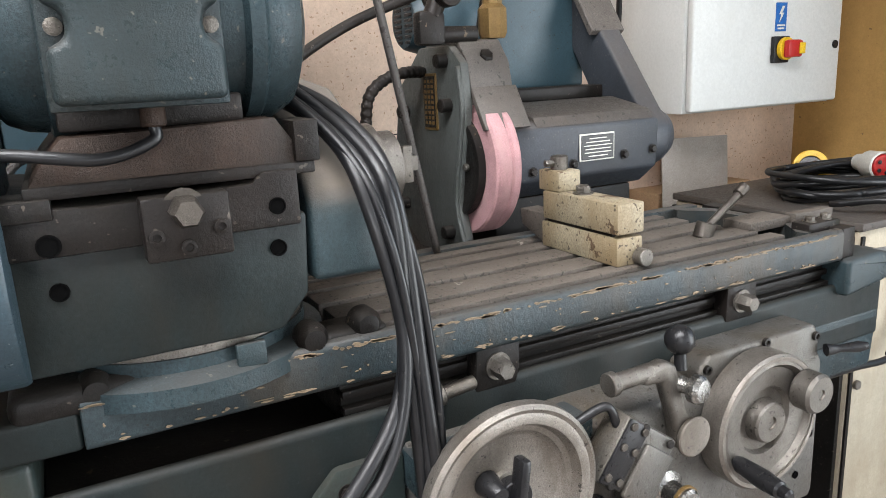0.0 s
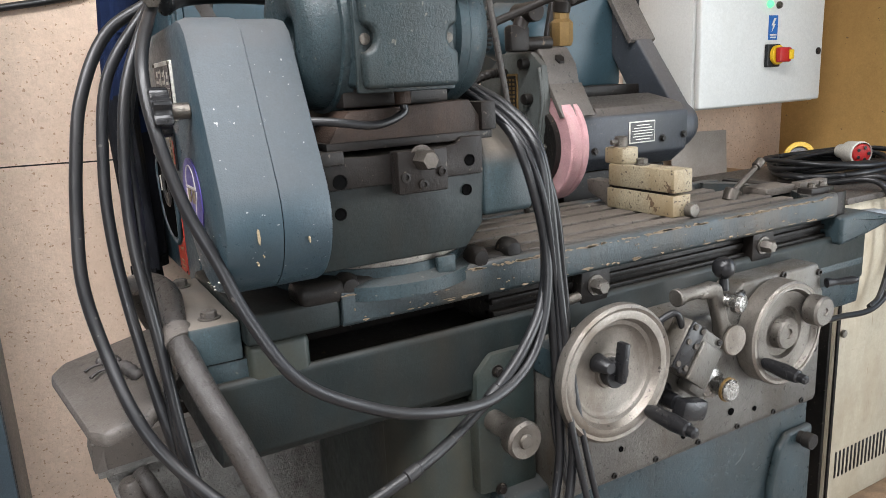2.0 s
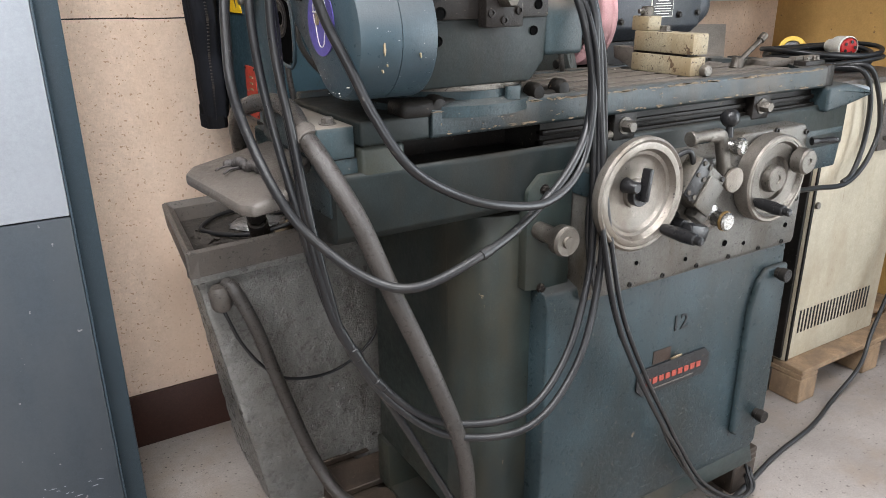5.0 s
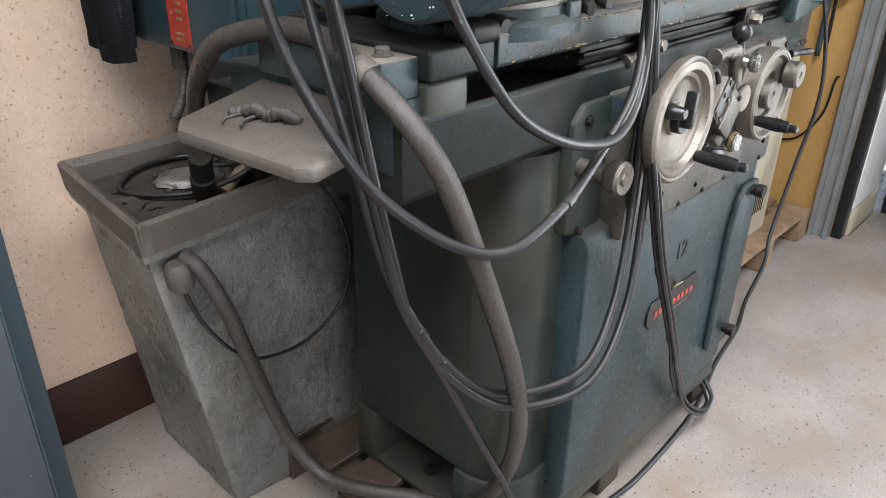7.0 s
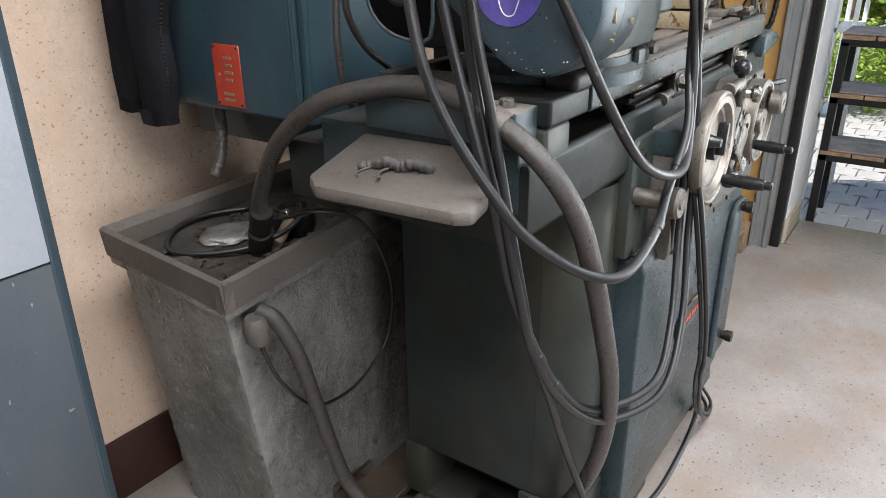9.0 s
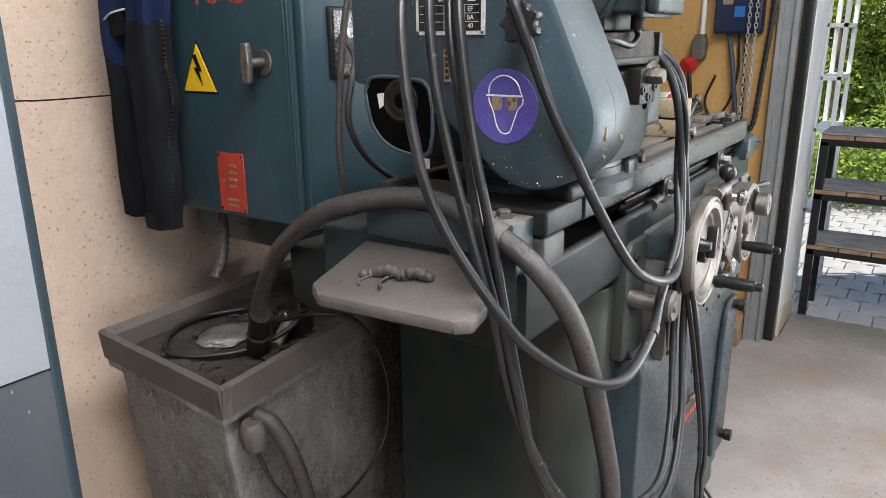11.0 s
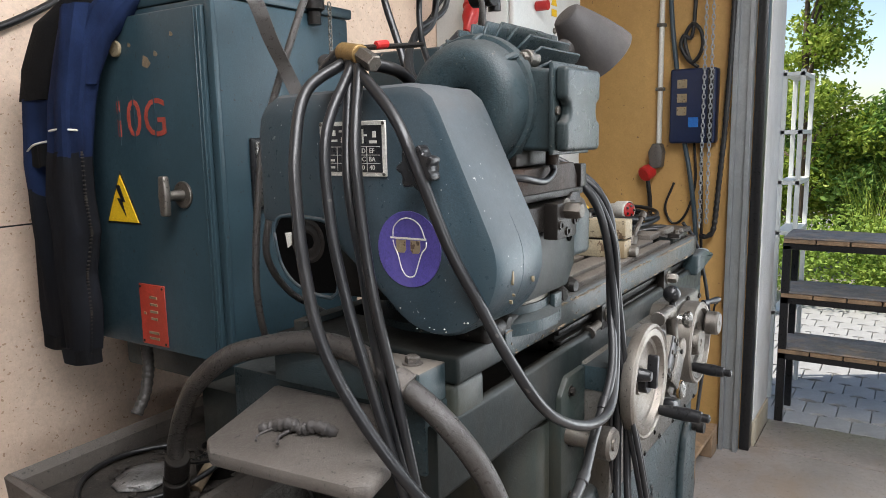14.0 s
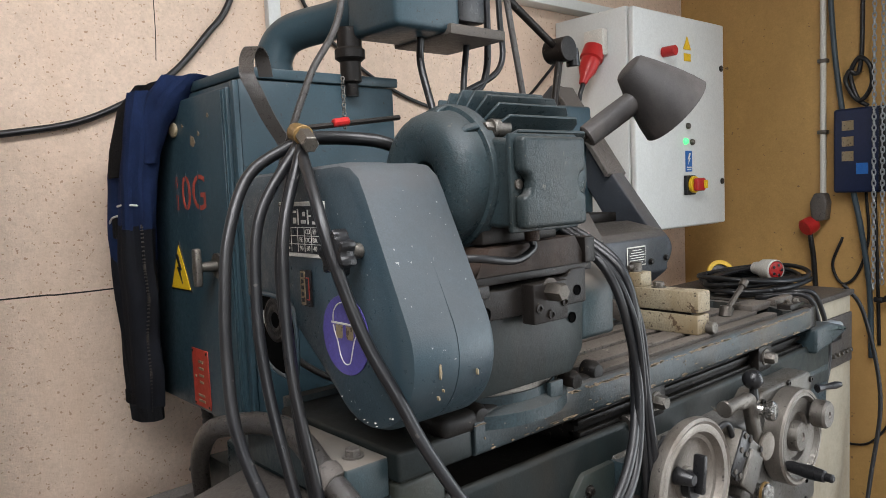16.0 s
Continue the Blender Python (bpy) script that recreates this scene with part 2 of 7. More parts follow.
M_YELLOW = material("yellow_enamel", (0.80, 0.50, 0.02), 0.4, 0, 0.05, 14, 100, 0.03)
M_SIGNBLUE = material("blue_sign", (0.02, 0.13, 0.42), 0.4, 0, 0.03, 14, 100, 0.02)
M_PAPER = material("off_white_print", (0.68, 0.66, 0.60), 0.5, 0, 0.04, 20, 100, 0.02)
M_PURPLE = material("violet_sticker", (0.075, 0.06, 0.26), 0.35, 0, 0.1, 20, 90, 0.03, (0.11, 0.09, 0.3), 0.4)
M_NAVY = material("navy_workwear", (0.015, 0.027, 0.075), 0.9, 0, 0.35, 12, 300, 0.6, (0.008, 0.012, 0.030), 0.6, spec=0.08)
M_CLOTHBLACK = material("black_workwear", (0.011, 0.011, 0.012), 0.9, 0, 0.3, 12, 300, 0.6, spec=0.08)
M_DARKBLUE = material("navy_box_paint", (0.012, 0.02, 0.055), 0.35, 0, 0.1, 8, 80, 0.03)
M_GATE = material("galvanised_steel", (0.34, 0.36, 0.37), 0.42, 0.6, 0.15, 12, 90, 0.08)
M_CARD = material("brown_cardboard", (0.40, 0.26, 0.15), 0.85, 0, 0.08, 6, 60, 0.08)
M_ALU = material("crumpled_foil", (0.32, 0.31, 0.30), 0.4, 0.6, 0.35, 20, 60, 0.6, (0.12, 0.11, 0.10), 0.5, fleck=(0.06, 0.055, 0.05), fleck_scale=90, fleck_amount=0.5)
M_BOARD = material("weathered_bench_board", (0.20, 0.19, 0.19), 0.6, 0, 0.35, 10, 70, 0.3, (0.30, 0.22, 0.15), 0.4)
M_PAVER = material("grey_paver", (0.34, 0.335, 0.325), 0.9, 0, 0.14, 6, 70, 0.1, grain=0.2)
M_GROUND = material("sandy_earth", (0.25, 0.23, 0.20), 0.95, 0, 0.25, 3, 40, 0.3)
M_GREEN = material("green_led", (0.05, 0.5, 0.12), 0.3, 0, 0.0, 10, 50, 0, emit=(0.1, 1.0, 0.25, 1.5))


M_CHARCOAL = material("charcoal_workwear", (0.012, 0.0125, 0.015), 0.9, 0, 0.35, 10, 300, 0.6, (0.016, 0.018, 0.024), 0.5, spec=0.08)
M_OILWOOD = material("oil_soaked_wood", (0.062, 0.044, 0.032), 0.55, 0, 0.35, 12, 90, 0.4, (0.025, 0.019, 0.015), 0.6, fleck=(0.16, 0.13, 0.10), fleck_scale=90, fleck_amount=0.3)
M_PALECARD = material("pale_grey_card", (0.40, 0.36, 0.32), 0.8, 0, 0.12, 6, 60, 0.08, (0.30, 0.26, 0.22), 0.5)
M_GUARD = material("grey_green_guard_paint", (0.072, 0.080, 0.076), 0.45, 0, 0.25, 6, 80, 0.35, (0.045, 0.045, 0.04), 0.6, (0.18, 0.16, 0.13), 0.15, (0.10, 0.085, 0.072), 0.7, fleck=(0.03, 0.028, 0.025), fleck_scale=140, fleck_amount=0.4)
M_HEAD = material("wheelhead_paint", (0.048, 0.054, 0.064), 0.36, 0, 0.2, 6, 80, 0.2, (0.036, 0.038, 0.042), 0.6, (0.16, 0.14, 0.11), 0.08, (0.105, 0.090, 0.078), 0.9, dust_lo=0.3, dust_hi=0.9, fleck=(0.10, 0.095, 0.09), fleck_scale=150, fleck_amount=0.3)
M_OLDBOLT = material("oily_bolt_steel", (0.10, 0.088, 0.075), 0.36, 0.7, 0.3, 14, 120, 0.3, (0.04, 0.034, 0.028), 0.6)
M_WOODY = material("bare_primer", (0.21, 0.155, 0.10), 0.6, 0, 0.35, 20, 120, 0.2)
M_DUSTY = material("dust_caked_paint", (0.034, 0.055, 0.062), 0.36, 0, 0.3, 5, 70, 0.25, (0.020, 0.026, 0.026), 0.55, (0.17, 0.14, 0.10), 0.1, (0.175, 0.148, 0.122), 0.95, dust_lo=0.15, dust_hi=0.6)
M_STENCIL = material("faded_red_stencil", (0.34, 0.06, 0.04), 0.6, 0, 0.3, 20, 90, 0.05, None, 0, (0.03, 0.055, 0.068), 0.7)
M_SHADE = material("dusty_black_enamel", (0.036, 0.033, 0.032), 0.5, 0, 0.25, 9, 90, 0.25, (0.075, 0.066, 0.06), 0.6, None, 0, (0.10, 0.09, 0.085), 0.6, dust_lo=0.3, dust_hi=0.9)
# assumed grey of the unseen walls, darkened to deepen the room's shade
M_BACKWALL = material("unseen_wall_grey", (0.10, 0.095, 0.085), 0.85, 0, 0.1, 2.0, 28, 0.2)


# ---------------------------------------------------------------- mesh helpers
def bm_new():
    return bmesh.new()


def box(x0, x1, y0, y1, z0, z1, bev=0.003, seg=2, bm=None, turn=None):
    b = bmesh.new()
    bmesh.ops.create_cube(b, size=1.0)
    for v in b.verts:
        v.co = Vector(((x0 + x1) / 2 + v.co.x * (x1 - x0), (y0 + y1) / 2 + v.co.y * (y1 - y0), (z0 + z1) / 2 + v.co.z * (z1 - z0)))
    if bev > 0:
        bmesh.ops.bevel(b, geom=b.edges[:], offset=min(bev, 0.45 * min(abs(x1 - x0), abs(y1 - y0), abs(z1 - z0))), segments=seg, profile=0.5, affect='EDGES')
    if turn is not None:
        bmesh.ops.transform(b, matrix=turn, verts=b.verts[:])
    return join(bm, b)


def join(bm, b):
    if bm is None:
        return b
    me = bpy.data.meshes.new("tmp")
    b.to_mesh(me)
    b.free()
    bm.from_mesh(me)
    bpy.data.meshes.remove(me)
    return bm


def prism(pts, axis, a, b_, bev=0.003, seg=2, bm=None, only=""):
    """A polygon of (u, v), pushed from a to b along an axis: x takes (y, z), y takes (x, z), z takes (x, y)."""
    def co(u, v, w):
        return Vector((w, u, v)) if axis == "x" else Vector((u, w, v)) if axis == "y" else Vector((u, v, w))
    b = bmesh.new()
    lo = [b.verts.new(co(u, v, a)) for u, v in pts]
    hi = [b.verts.new(co(u, v, b_)) for u, v in pts]
    n = len(pts)
    b.faces.new(lo)
    b.faces.new(hi[::-1])
    for i in range(n):
        b.faces.new((lo[i], hi[i], hi[(i + 1) % n], lo[(i + 1) % n]))
    bmesh.ops.recalc_face_normals(b, faces=b.faces[:])
    if bev > 0:
        sharp = [e for e in b.edges if len(e.link_faces) == 2 and e.calc_face_angle() > 0.5]
        if only:
            keep = set(lo if only == "a" else hi)
            sharp = [e for e in sharp if e.verts[0] in keep and e.verts[1] in keep]
        bmesh.ops.bevel(b, geom=sharp, offset=bev, segments=seg, profile=0.5, affect='EDGES')
    return join(bm, b)


def arc(cx, cy, r, a0, a1, n=10):
    return [(cx + r * math.cos(radians(a0 + (a1 - a0) * i / n)), cy + r * math.sin(radians(a0 + (a1 - a0) * i / n))) for i in range(n + 1)]


def lathe(p, axis, prof, seg=32, bm=None):
    """Turn a profile of (radius, height) about the axis through p."""
    q = Vector(axis).normalized().to_track_quat("Z", "Y")
    p = Vector(p)
    b = bmesh.new()
    rings = []
    for r, h in prof:
        if r < 1e-6:
            rings.append([b.verts.new(p + q @ Vector((0, 0, h)))])
        else:
            rings.append([b.verts.new(p + q @ Vector((r * math.cos(2 * math.pi * i / seg), r * math.sin(2 * math.pi * i / seg), h))) for i in range(seg)])
    for r0, r1 in zip(rings, rings[1:]):
        for i in range(seg):
            j = (i + 1) % seg
            f = [r0[i % len(r0)], r0[j % len(r0)], r1[j % len(r1)], r1[i % len(r1)]]
            f = list(dict.fromkeys(f))
            if len(f) > 2:
                b.faces.new(f)
    bmesh.ops.recalc_face_normals(b, faces=b.faces[:])
    return join(bm, b)


def rod(p0, p1, r, r1=None, seg=20, bev=0.0015, bm=None):
    p0, p1 = Vector(p0), Vector(p1)
    r1 = r if r1 is None else r1
    h = (p1 - p0).length
    e = min(bev, r * 0.4, r1 * 0.4, h * 0.3)
    return lathe(p0, p1 - p0, [(0, 0), (r - e, 0), (r, e), (r1, h - e), (r1 - e, h), (0, h)], seg, bm)


def bolt(p, axis, r=0.009, h=0.008, bm=None):
    """A hexagon head on a washer."""
    a = Vector(axis).normalized()
    bm = lathe(p, axis, [(0, 0), (r * 1.35, 0), (r * 1.35, r * 0.2), (0, r * 0.2)], 16, bm)
    return lathe(Vector(p) + a * r * 0.2, axis, [(0, 0), (r, 0), (r, h * 0.8), (r * 0.8, h), (0, h)], 6, bm)


def smooth_path(pts, per=8):
    P = [Vector(p) for p in pts]
    P = [P[0] * 2 - P[1]] + P + [P[-1] * 2 - P[-2]]
    out = []
    for i in range(1, len(P) - 2):
        a, b, c, d = P[i - 1:i + 3]
        for k in range(per):
            t = k / per
            out.append(0.5 * ((2 * b) + (c - a) * t + (2 * a - 5 * b + 4 * c - d) * t * t + (3 * b - a - 3 * c + d) * t ** 3))
    out.append(P[-2])
    return out


def tube(pts, r, per=8, seg=12, bm=None, ribs=0.0, pitch=0.006):
    path = smooth_path(pts, per) if per > 1 else [Vector(p) for p in pts]
    b = bmesh.new()
    tangent = (path[1] - path[0]).normalized()
    side = tangent.orthogonal().normalized()
    rings, run = [], 0.0
    for i, p in enumerate(path):
        t = (path[min(i + 1, len(path) - 1)] - path[max(i - 1, 0)]).normalized()
        side = (side - t * side.dot(t)).normalized()
        up = t.cross(side)
        if i:
            run += (p - path[i - 1]).length
        rr = r * (1 + (ribs if int(run / pitch) % 2 else 0))
        rings.append([b.verts.new(p + rr * (math.cos(2 * math.pi * k / seg) * side + math.sin(2 * math.pi * k / seg) * up)) for k in range(seg)])
    for r0, r1 in zip(rings, rings[1:]):
        for k in range(seg):
            b.faces.new((r0[k], r0[(k + 1) % seg], r1[(k + 1) % seg], r1[k]))
    b.faces.new(rings[0][::-1])
    b.faces.new(rings[-1])
    return join(bm, b)


def finish(name, bm, mat):
    for f in bm.faces:
        f.smooth = True
    for e in bm.edges:
        if len(e.link_faces) == 2 and e.calc_face_angle() > 0.62:
            e.smooth = False
    me = bpy.data.meshes.new(name)
    bm.to_mesh(me)
    bm.free()
    me.materials.append(mat)
    return new(name, me)


ORIGIN = {}


def thing(name, at, label, category, group="", kind="", shift=(0, 0, 0)):
    """The empty at a thing's base, to which its parts belong. shift moves the whole thing from where its parts are drawn."""
    ob = new(name)
    ob.location = Vector(at) + Vector(shift)
    ORIGIN[ob.name] = Vector(at)
    ob.empty_display_size = 0.05
    return tagged(ob, label, category, group, kind)


def part(name, bm, mat, parent, label=""):
    ob = finish(name, bm, mat)
    ob.parent = parent
    if parent.data is None:
        ob.matrix_parent_inverse = Matrix.Translation(-ORIGIN[parent.name])
    return tagged(ob, label)


def solo(name, bm, mat, label, category, group="", kind=""):
    return tagged(finish(name, bm, mat), label, category, group, kind)


def structure(name, bm, mat, label="", category=""):
    return tagged(finish(name, bm, mat), label, category, "", "structure")


def text_mesh(body, size, m, depth=0.0006):
    """Letters of the built-in font as a mesh, at the pose m."""
    cu = bpy.data.curves.new("letters", 'FONT')
    cu.body, cu.size, cu.align_x, cu.align_y, cu.extrude, cu.resolution_u = body, size, 'CENTER', 'CENTER', depth, 3
    tmp = bpy.data.objects.new("letters", cu)
    me = bpy.data.meshes.new_from_object(tmp)
    b = bmesh.new()
    b.from_mesh(me)
    bpy.data.objects.remove(tmp)
    bpy.data.meshes.remove(me)
    bpy.data.curves.remove(cu)
    bmesh.ops.transform(b, matrix=m, verts=b.verts[:])
    return b

# ---------------------------------------------------------------- setting
XE, YN = 3.22, 2.472
structure("floor", box(-3.1, XE + 0.06, -3.1, 2.6, -0.12, 0.0, 0), M_FLOOR, "stained speckled concrete workshop floor", "floor")
# unseen ceiling, left open for the added overhead lamp
ce = box(-3.1, 3.72, -3.1, -0.25, 3.2, 3.35, 0)
box(-3.1, 3.72, 0.75, 2.6, 3.2, 3.35, 0, bm=ce)
box(-3.1, -2.0, -0.25, 0.75, 3.2, 3.35, 0, bm=ce)
box(1.2, 3.72, -0.25, 0.75, 3.2, 3.35, 0, bm=ce)
structure("ceiling", ce, M_CEIL, "plain grey ceiling with an added, unseen rooflight opening", "ceiling")
# opaque sheet added only to stop sun falling through the ceiling opening
structure("rooflight_sheet", box(-2.1, 1.3, -0.35, 0.85, 3.351, 3.37, 0), M_CEIL, "added opaque sheet that keeps the sun out of the ceiling opening", "rooflight")
structure("wall_north", box(-3.1, XE + 0.02, YN, 2.66, 0, 3.2, 0), M_WALL, "pitted peach plaster wall", "wall")
structure("wall_west", box(-3.3, -3.1, -3.1, 2.66, 0, 3.2, 0), M_BACKWALL, "plain grey unseen wall that closes the room", "wall")
# the unseen wall behind the camera, with two assumed window openings
bs_ = box(-3.1, 3.72, -3.2, -3.0, 0, 1.1, 0)
box(-3.1, 3.72, -3.2, -3.0, 2.6, 3.2, 0, bm=bs_)
for xa, xb in ((-3.1, -2.65), (-0.35, 0.65), (2.35, 3.72)):
    box(xa, xb, -3.2, -3.0, 1.1, 2.6, 0, bm=bs_)
structure("wall_south", bs_, M_BACKWALL, "plain grey unseen wall with assumed window openings", "wall")
# east wall with the wide gate opening
structure("wall_east", box(XE, XE + 0.08, 1.36, YN, 0, 3.2, 0), M_OCHRE, "ochre painted wall beside the gate", "wall")
structure("wall_east_core", box(XE + 0.084, 3.66, 1.36, 2.66, 0, 3.2, 0), M_PLASTER, "white rendered wall", "wall")
structure("gate_reveal", box(XE + 0.06, 3.66, 1.322, 1.356, 0.13, 3.2, 0.004), M_PLASTER, "peeling white rendered gate reveal", "wall")
structure("reveal_skirting", box(XE + 0.06, 3.66, 1.314, 1.356, 0, 0.128, 0.003), M_CREAM, "cream base of the gate reveal", "trim")
structure("wall_east_south", box(XE, 3.66, -3.1, -2.6, 0, 3.2, 0), M_OCHRE, "ochre painted wall", "wall")
structure("lintel", box(XE, 3.66, -2.6, 1.32, 3.0, 3.2, 0), M_OCHRE, "ochre lintel over the gate", "wall")
structure("baseboard", box(0.02, XE - 0.01, YN - 0.015, YN - 0.002, 0, 0.190, 0.002), M_SKIRT, "dark brown painted skirting", "baseboard")
# joints and cracks of the plaster
seam = tube([(-0.9, YN + 0.0005, 1.37), (0.2, YN + 0.0005, 1.366), (0.40, YN + 0.0005, 1.361), (1.1, YN + 0.0005, 1.364), (2.1, YN + 0.0005, 1.36)], 0.0022, 3, 5)
tube([(0.62, YN + 0.0005, 1.95), (0.625, YN + 0.0005, 2.1), (0.62, YN + 0.0005, 2.7)], 0.0014, 3, 5, seam)
structure("wall_joint", seam, M_DARK, "dark hairline joint in the plaster", "joint")
# gate frame: galvanised track, black seal
gx = XE - 0.06
structure("gate_track", prism([(gx, 1.375), (XE - 0.004, 1.375), (XE - 0.004, 1.445), (gx + 0.035, 1.445), (gx + 0.035, 1.46), (gx, 1.46), (gx, 1.44), (gx + 0.022, 1.44), (gx + 0.022, 1.395), (gx, 1.395)], "z", 0.0, 3.0, 0.001, 1), M_GATE, "galvanised steel gate track", "gate track")
structure("gate_seal", box(XE - 0.012, XE + 0.055, 1.326, 1.372, 0.0, 3.0, 0.006), M_BLACK, "black rubber gate seal", "gate seal")
structure("threshold", box(XE + 0.062, 3.68, -2.6, 1.31, -0.10, 0.006, 0.002), M_FLOOR, "concrete threshold of the gate", "threshold")

# ---------------------------------------------------------------- grinder: base, bed, table, apron
G = thing("cylindrical_grinder", (1.15, 1.6, 0.14), "old blue-green cylindrical grinding machine standing on a wooden pallet", "grinding machine")
body = [(0.675, 1.72), (0.675, 1.37)] + arc(0.775, 1.37, 0.10, 180, 270, 8) + [(1.615, 1.27), (1.615, 1.95), (0.96, 1.95), (0.96, 1.72)]
part("base", prism(body, "z", 0.285, 1.02, 0.004), M_BLUEBASE, G, "oil-stained blue-green cast base")
part("base_foot", prism([(0.80, 1.715), (0.80, 1.40), (0.88, 1.275), (1.61, 1.275), (1.61, 1.94), (0.965, 1.94), (0.965, 1.715)], "z", 0.150, 0.2849, 0.003), M_BLUEBASE, G)
part("foot_leg", prism([(0.665, 1.40), (0.665, 1.37)] + arc(0.775, 1.37, 0.11, 180, 265, 8) + [(0.90, 1.262), (0.90, 1.40)], "z", 0.139, 0.2848, 0.003), M_BLUEBASE, G)
part("foot_leg", box(0.665, 0.80, 1.66, 1.725, 0.139, 0.2848, 0.004), M_BLUEBASE, G)
part("foot_plate", box(0.668, 0.81, 1.395, 1.665, 0.139, 0.152, 0.003), M_BLUEBASE, G)
part("foot_hole", lathe((0.735, 1.53, 0.1525), (0, 0, 1), [(0, 0.0005), (0.018, 0.0005), (0.018, 0.003), (0.024, 0.003), (0.024, -0.001)], 20), M_BLACK, G)
sp = prism([(1.42, 0.42), (1.435, 0.405), (1.60, 0.405), (1.615, 0.42), (1.615, 0.92), (1.60, 0.935), (1.435, 0.935), (1.42, 0.92)], "x", 0.678, 0.690, 0.002)
part("side_panel", sp, M_BLUEBASE, G)
door = part("front_door", prism([(1.222, 0.20), (1.212, 0.23), (1.212, 0.815), (1.222, 0.85), (1.275, 0.866), (1.275, 0.20)], "x", 0.82, 1.60, 0.006, 3), M_BLUE, G, "blue-green front door with worn badge")
part("door_pull", prism([(1.47, 0.30), (1.49, 0.285), (1.60, 0.285), (1.60, 0.77), (1.52, 0.77), (1.49, 0.74), (1.47, 0.66)], "y", 1.196, 1.214, 0.008, 3), M_BLUE, door)
for zz in (0.338, 0.752):
    k = rod((1.556, 1.20, zz), (1.556, 1.178, zz), 0.014)
    part("door_knob", rod((1.556, 1.185, zz), (1.556, 1.165, zz), 0.017, bm=k), M_DARK, door)
part("badge", prism([(1.115, 0.525), (1.325, 0.525), (1.345, 0.545), (1.345, 0.578), (1.325, 0.598), (1.115, 0.598), (1.095, 0.578), (1.095, 0.545)], "y", 1.207, 1.2118, 0.001, 1), M_BLACK, door, "black and red maker's badge")
part("badge_roundel", rod((1.22, 1.2072, 0.605), (1.22, 1.204, 0.602), 0.015, seg=28), M_IVORY, door)
for k in range(9):
    part("badge_bar", box(1.125 + k * 0.0215, 1.140 + k * 0.0215, 1.2052, 1.2072, 0.552, 0.567, 0.0004, 1), M_STENCIL, door)
part("badge_line", box(1.15, 1.29, 1.2055, 1.2072, 0.5355, 0.5395, 0.0004, 1), M_TRAY, door)
part("badge_ghost", box(1.145, 1.205, 1.2105, 1.2118, 0.60, 0.635, 0.0004, 1), M_RUST, door)
part("door_number", text_mesh("12", 0.058, pose(1.226, 1.2105, 0.690, 90, 0, 0)), M_BLACK, door, "stencilled black number twelve")
part("base_strip", prism([(0.82, 0.139), (0.82, 0.205), (1.60, 0.205), (1.62, 0.139)], "y", 1.222, 1.30, 0.003), M_BLUEBASE, G)

# bed
bed = [(1.268, 1.030), (1.256, 1.045), (1.256, 1.146), (1.261, 1.153), (1.272, 1.151), (1.284, 1.130), (1.42, 1.126), (1.75, 1.126), (1.75, 1.02), (1.32, 1.02)]
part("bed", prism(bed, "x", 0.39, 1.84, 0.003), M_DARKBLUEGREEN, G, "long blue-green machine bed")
part("bed_end_block", box(0.385, 0.51, 1.272, 1.66, 1.075, 1.178, 0.006), M_BLUE, G)
# dark sheet on the bed: oily floor with the table's shade painted in
part("bed_pocket", box(0.527, 0.85, 1.274, 1.42, 1.1285, 1.1345, 0.002), M_DARK, G, "oily pocket under the table, darkened for its shade")
part("bed_end_pillar", box(0.440, 0.526, 1.2575, 1.56, 1.10, 1.197, 0.010, 3), M_BLUEBASE, G)
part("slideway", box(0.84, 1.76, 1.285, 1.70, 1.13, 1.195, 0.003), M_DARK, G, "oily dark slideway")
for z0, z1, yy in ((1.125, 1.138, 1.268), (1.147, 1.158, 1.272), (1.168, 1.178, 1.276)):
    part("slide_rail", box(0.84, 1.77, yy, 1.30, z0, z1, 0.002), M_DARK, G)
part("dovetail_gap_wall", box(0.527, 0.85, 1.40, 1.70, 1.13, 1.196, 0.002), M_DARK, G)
part("end_spout", prism([(1.715, 1.135), (1.715, 1.200), (1.80, 1.203), (1.905, 1.178), (1.91, 1.170), (1.905, 1.164), (1.80, 1.145)], "y", 1.236, 1.33, 0.009, 3), M_BLUE, G)
part("spout_horn", lathe((1.83, 1.275, 1.172), (1, -0.10, 0.0), [(0, 0), (0.022, 0.0), (0.020, 0.06), (0.012, 0.10), (0.004, 0.105), (0, 0.105)], 18), M_GATE, G)
part("bed_shoulder", prism([(1.262, 0.98), (1.255, 1.09), (1.28, 1.12), (1.45, 1.12), (1.45, 0.95)], "x", 1.60, 1.84, 0.006, 2), M_BLUE, G)

# table
T = part("table", box(0.455, 1.73, 1.27, 1.56, 1.195, 1.222, 0.003), M_WAY, G, "dusty slotted work table")
part("front_rim", prism([(1.250, 1.198), (1.246, 1.204), (1.246, 1.245), (1.251, 1.252), (1.263, 1.252), (1.270, 1.242), (1.274, 1.198)], "x", 0.572, 1.71, 0.0015, 1), M_WORN, T, "chipped blue table edge")
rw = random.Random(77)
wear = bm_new()
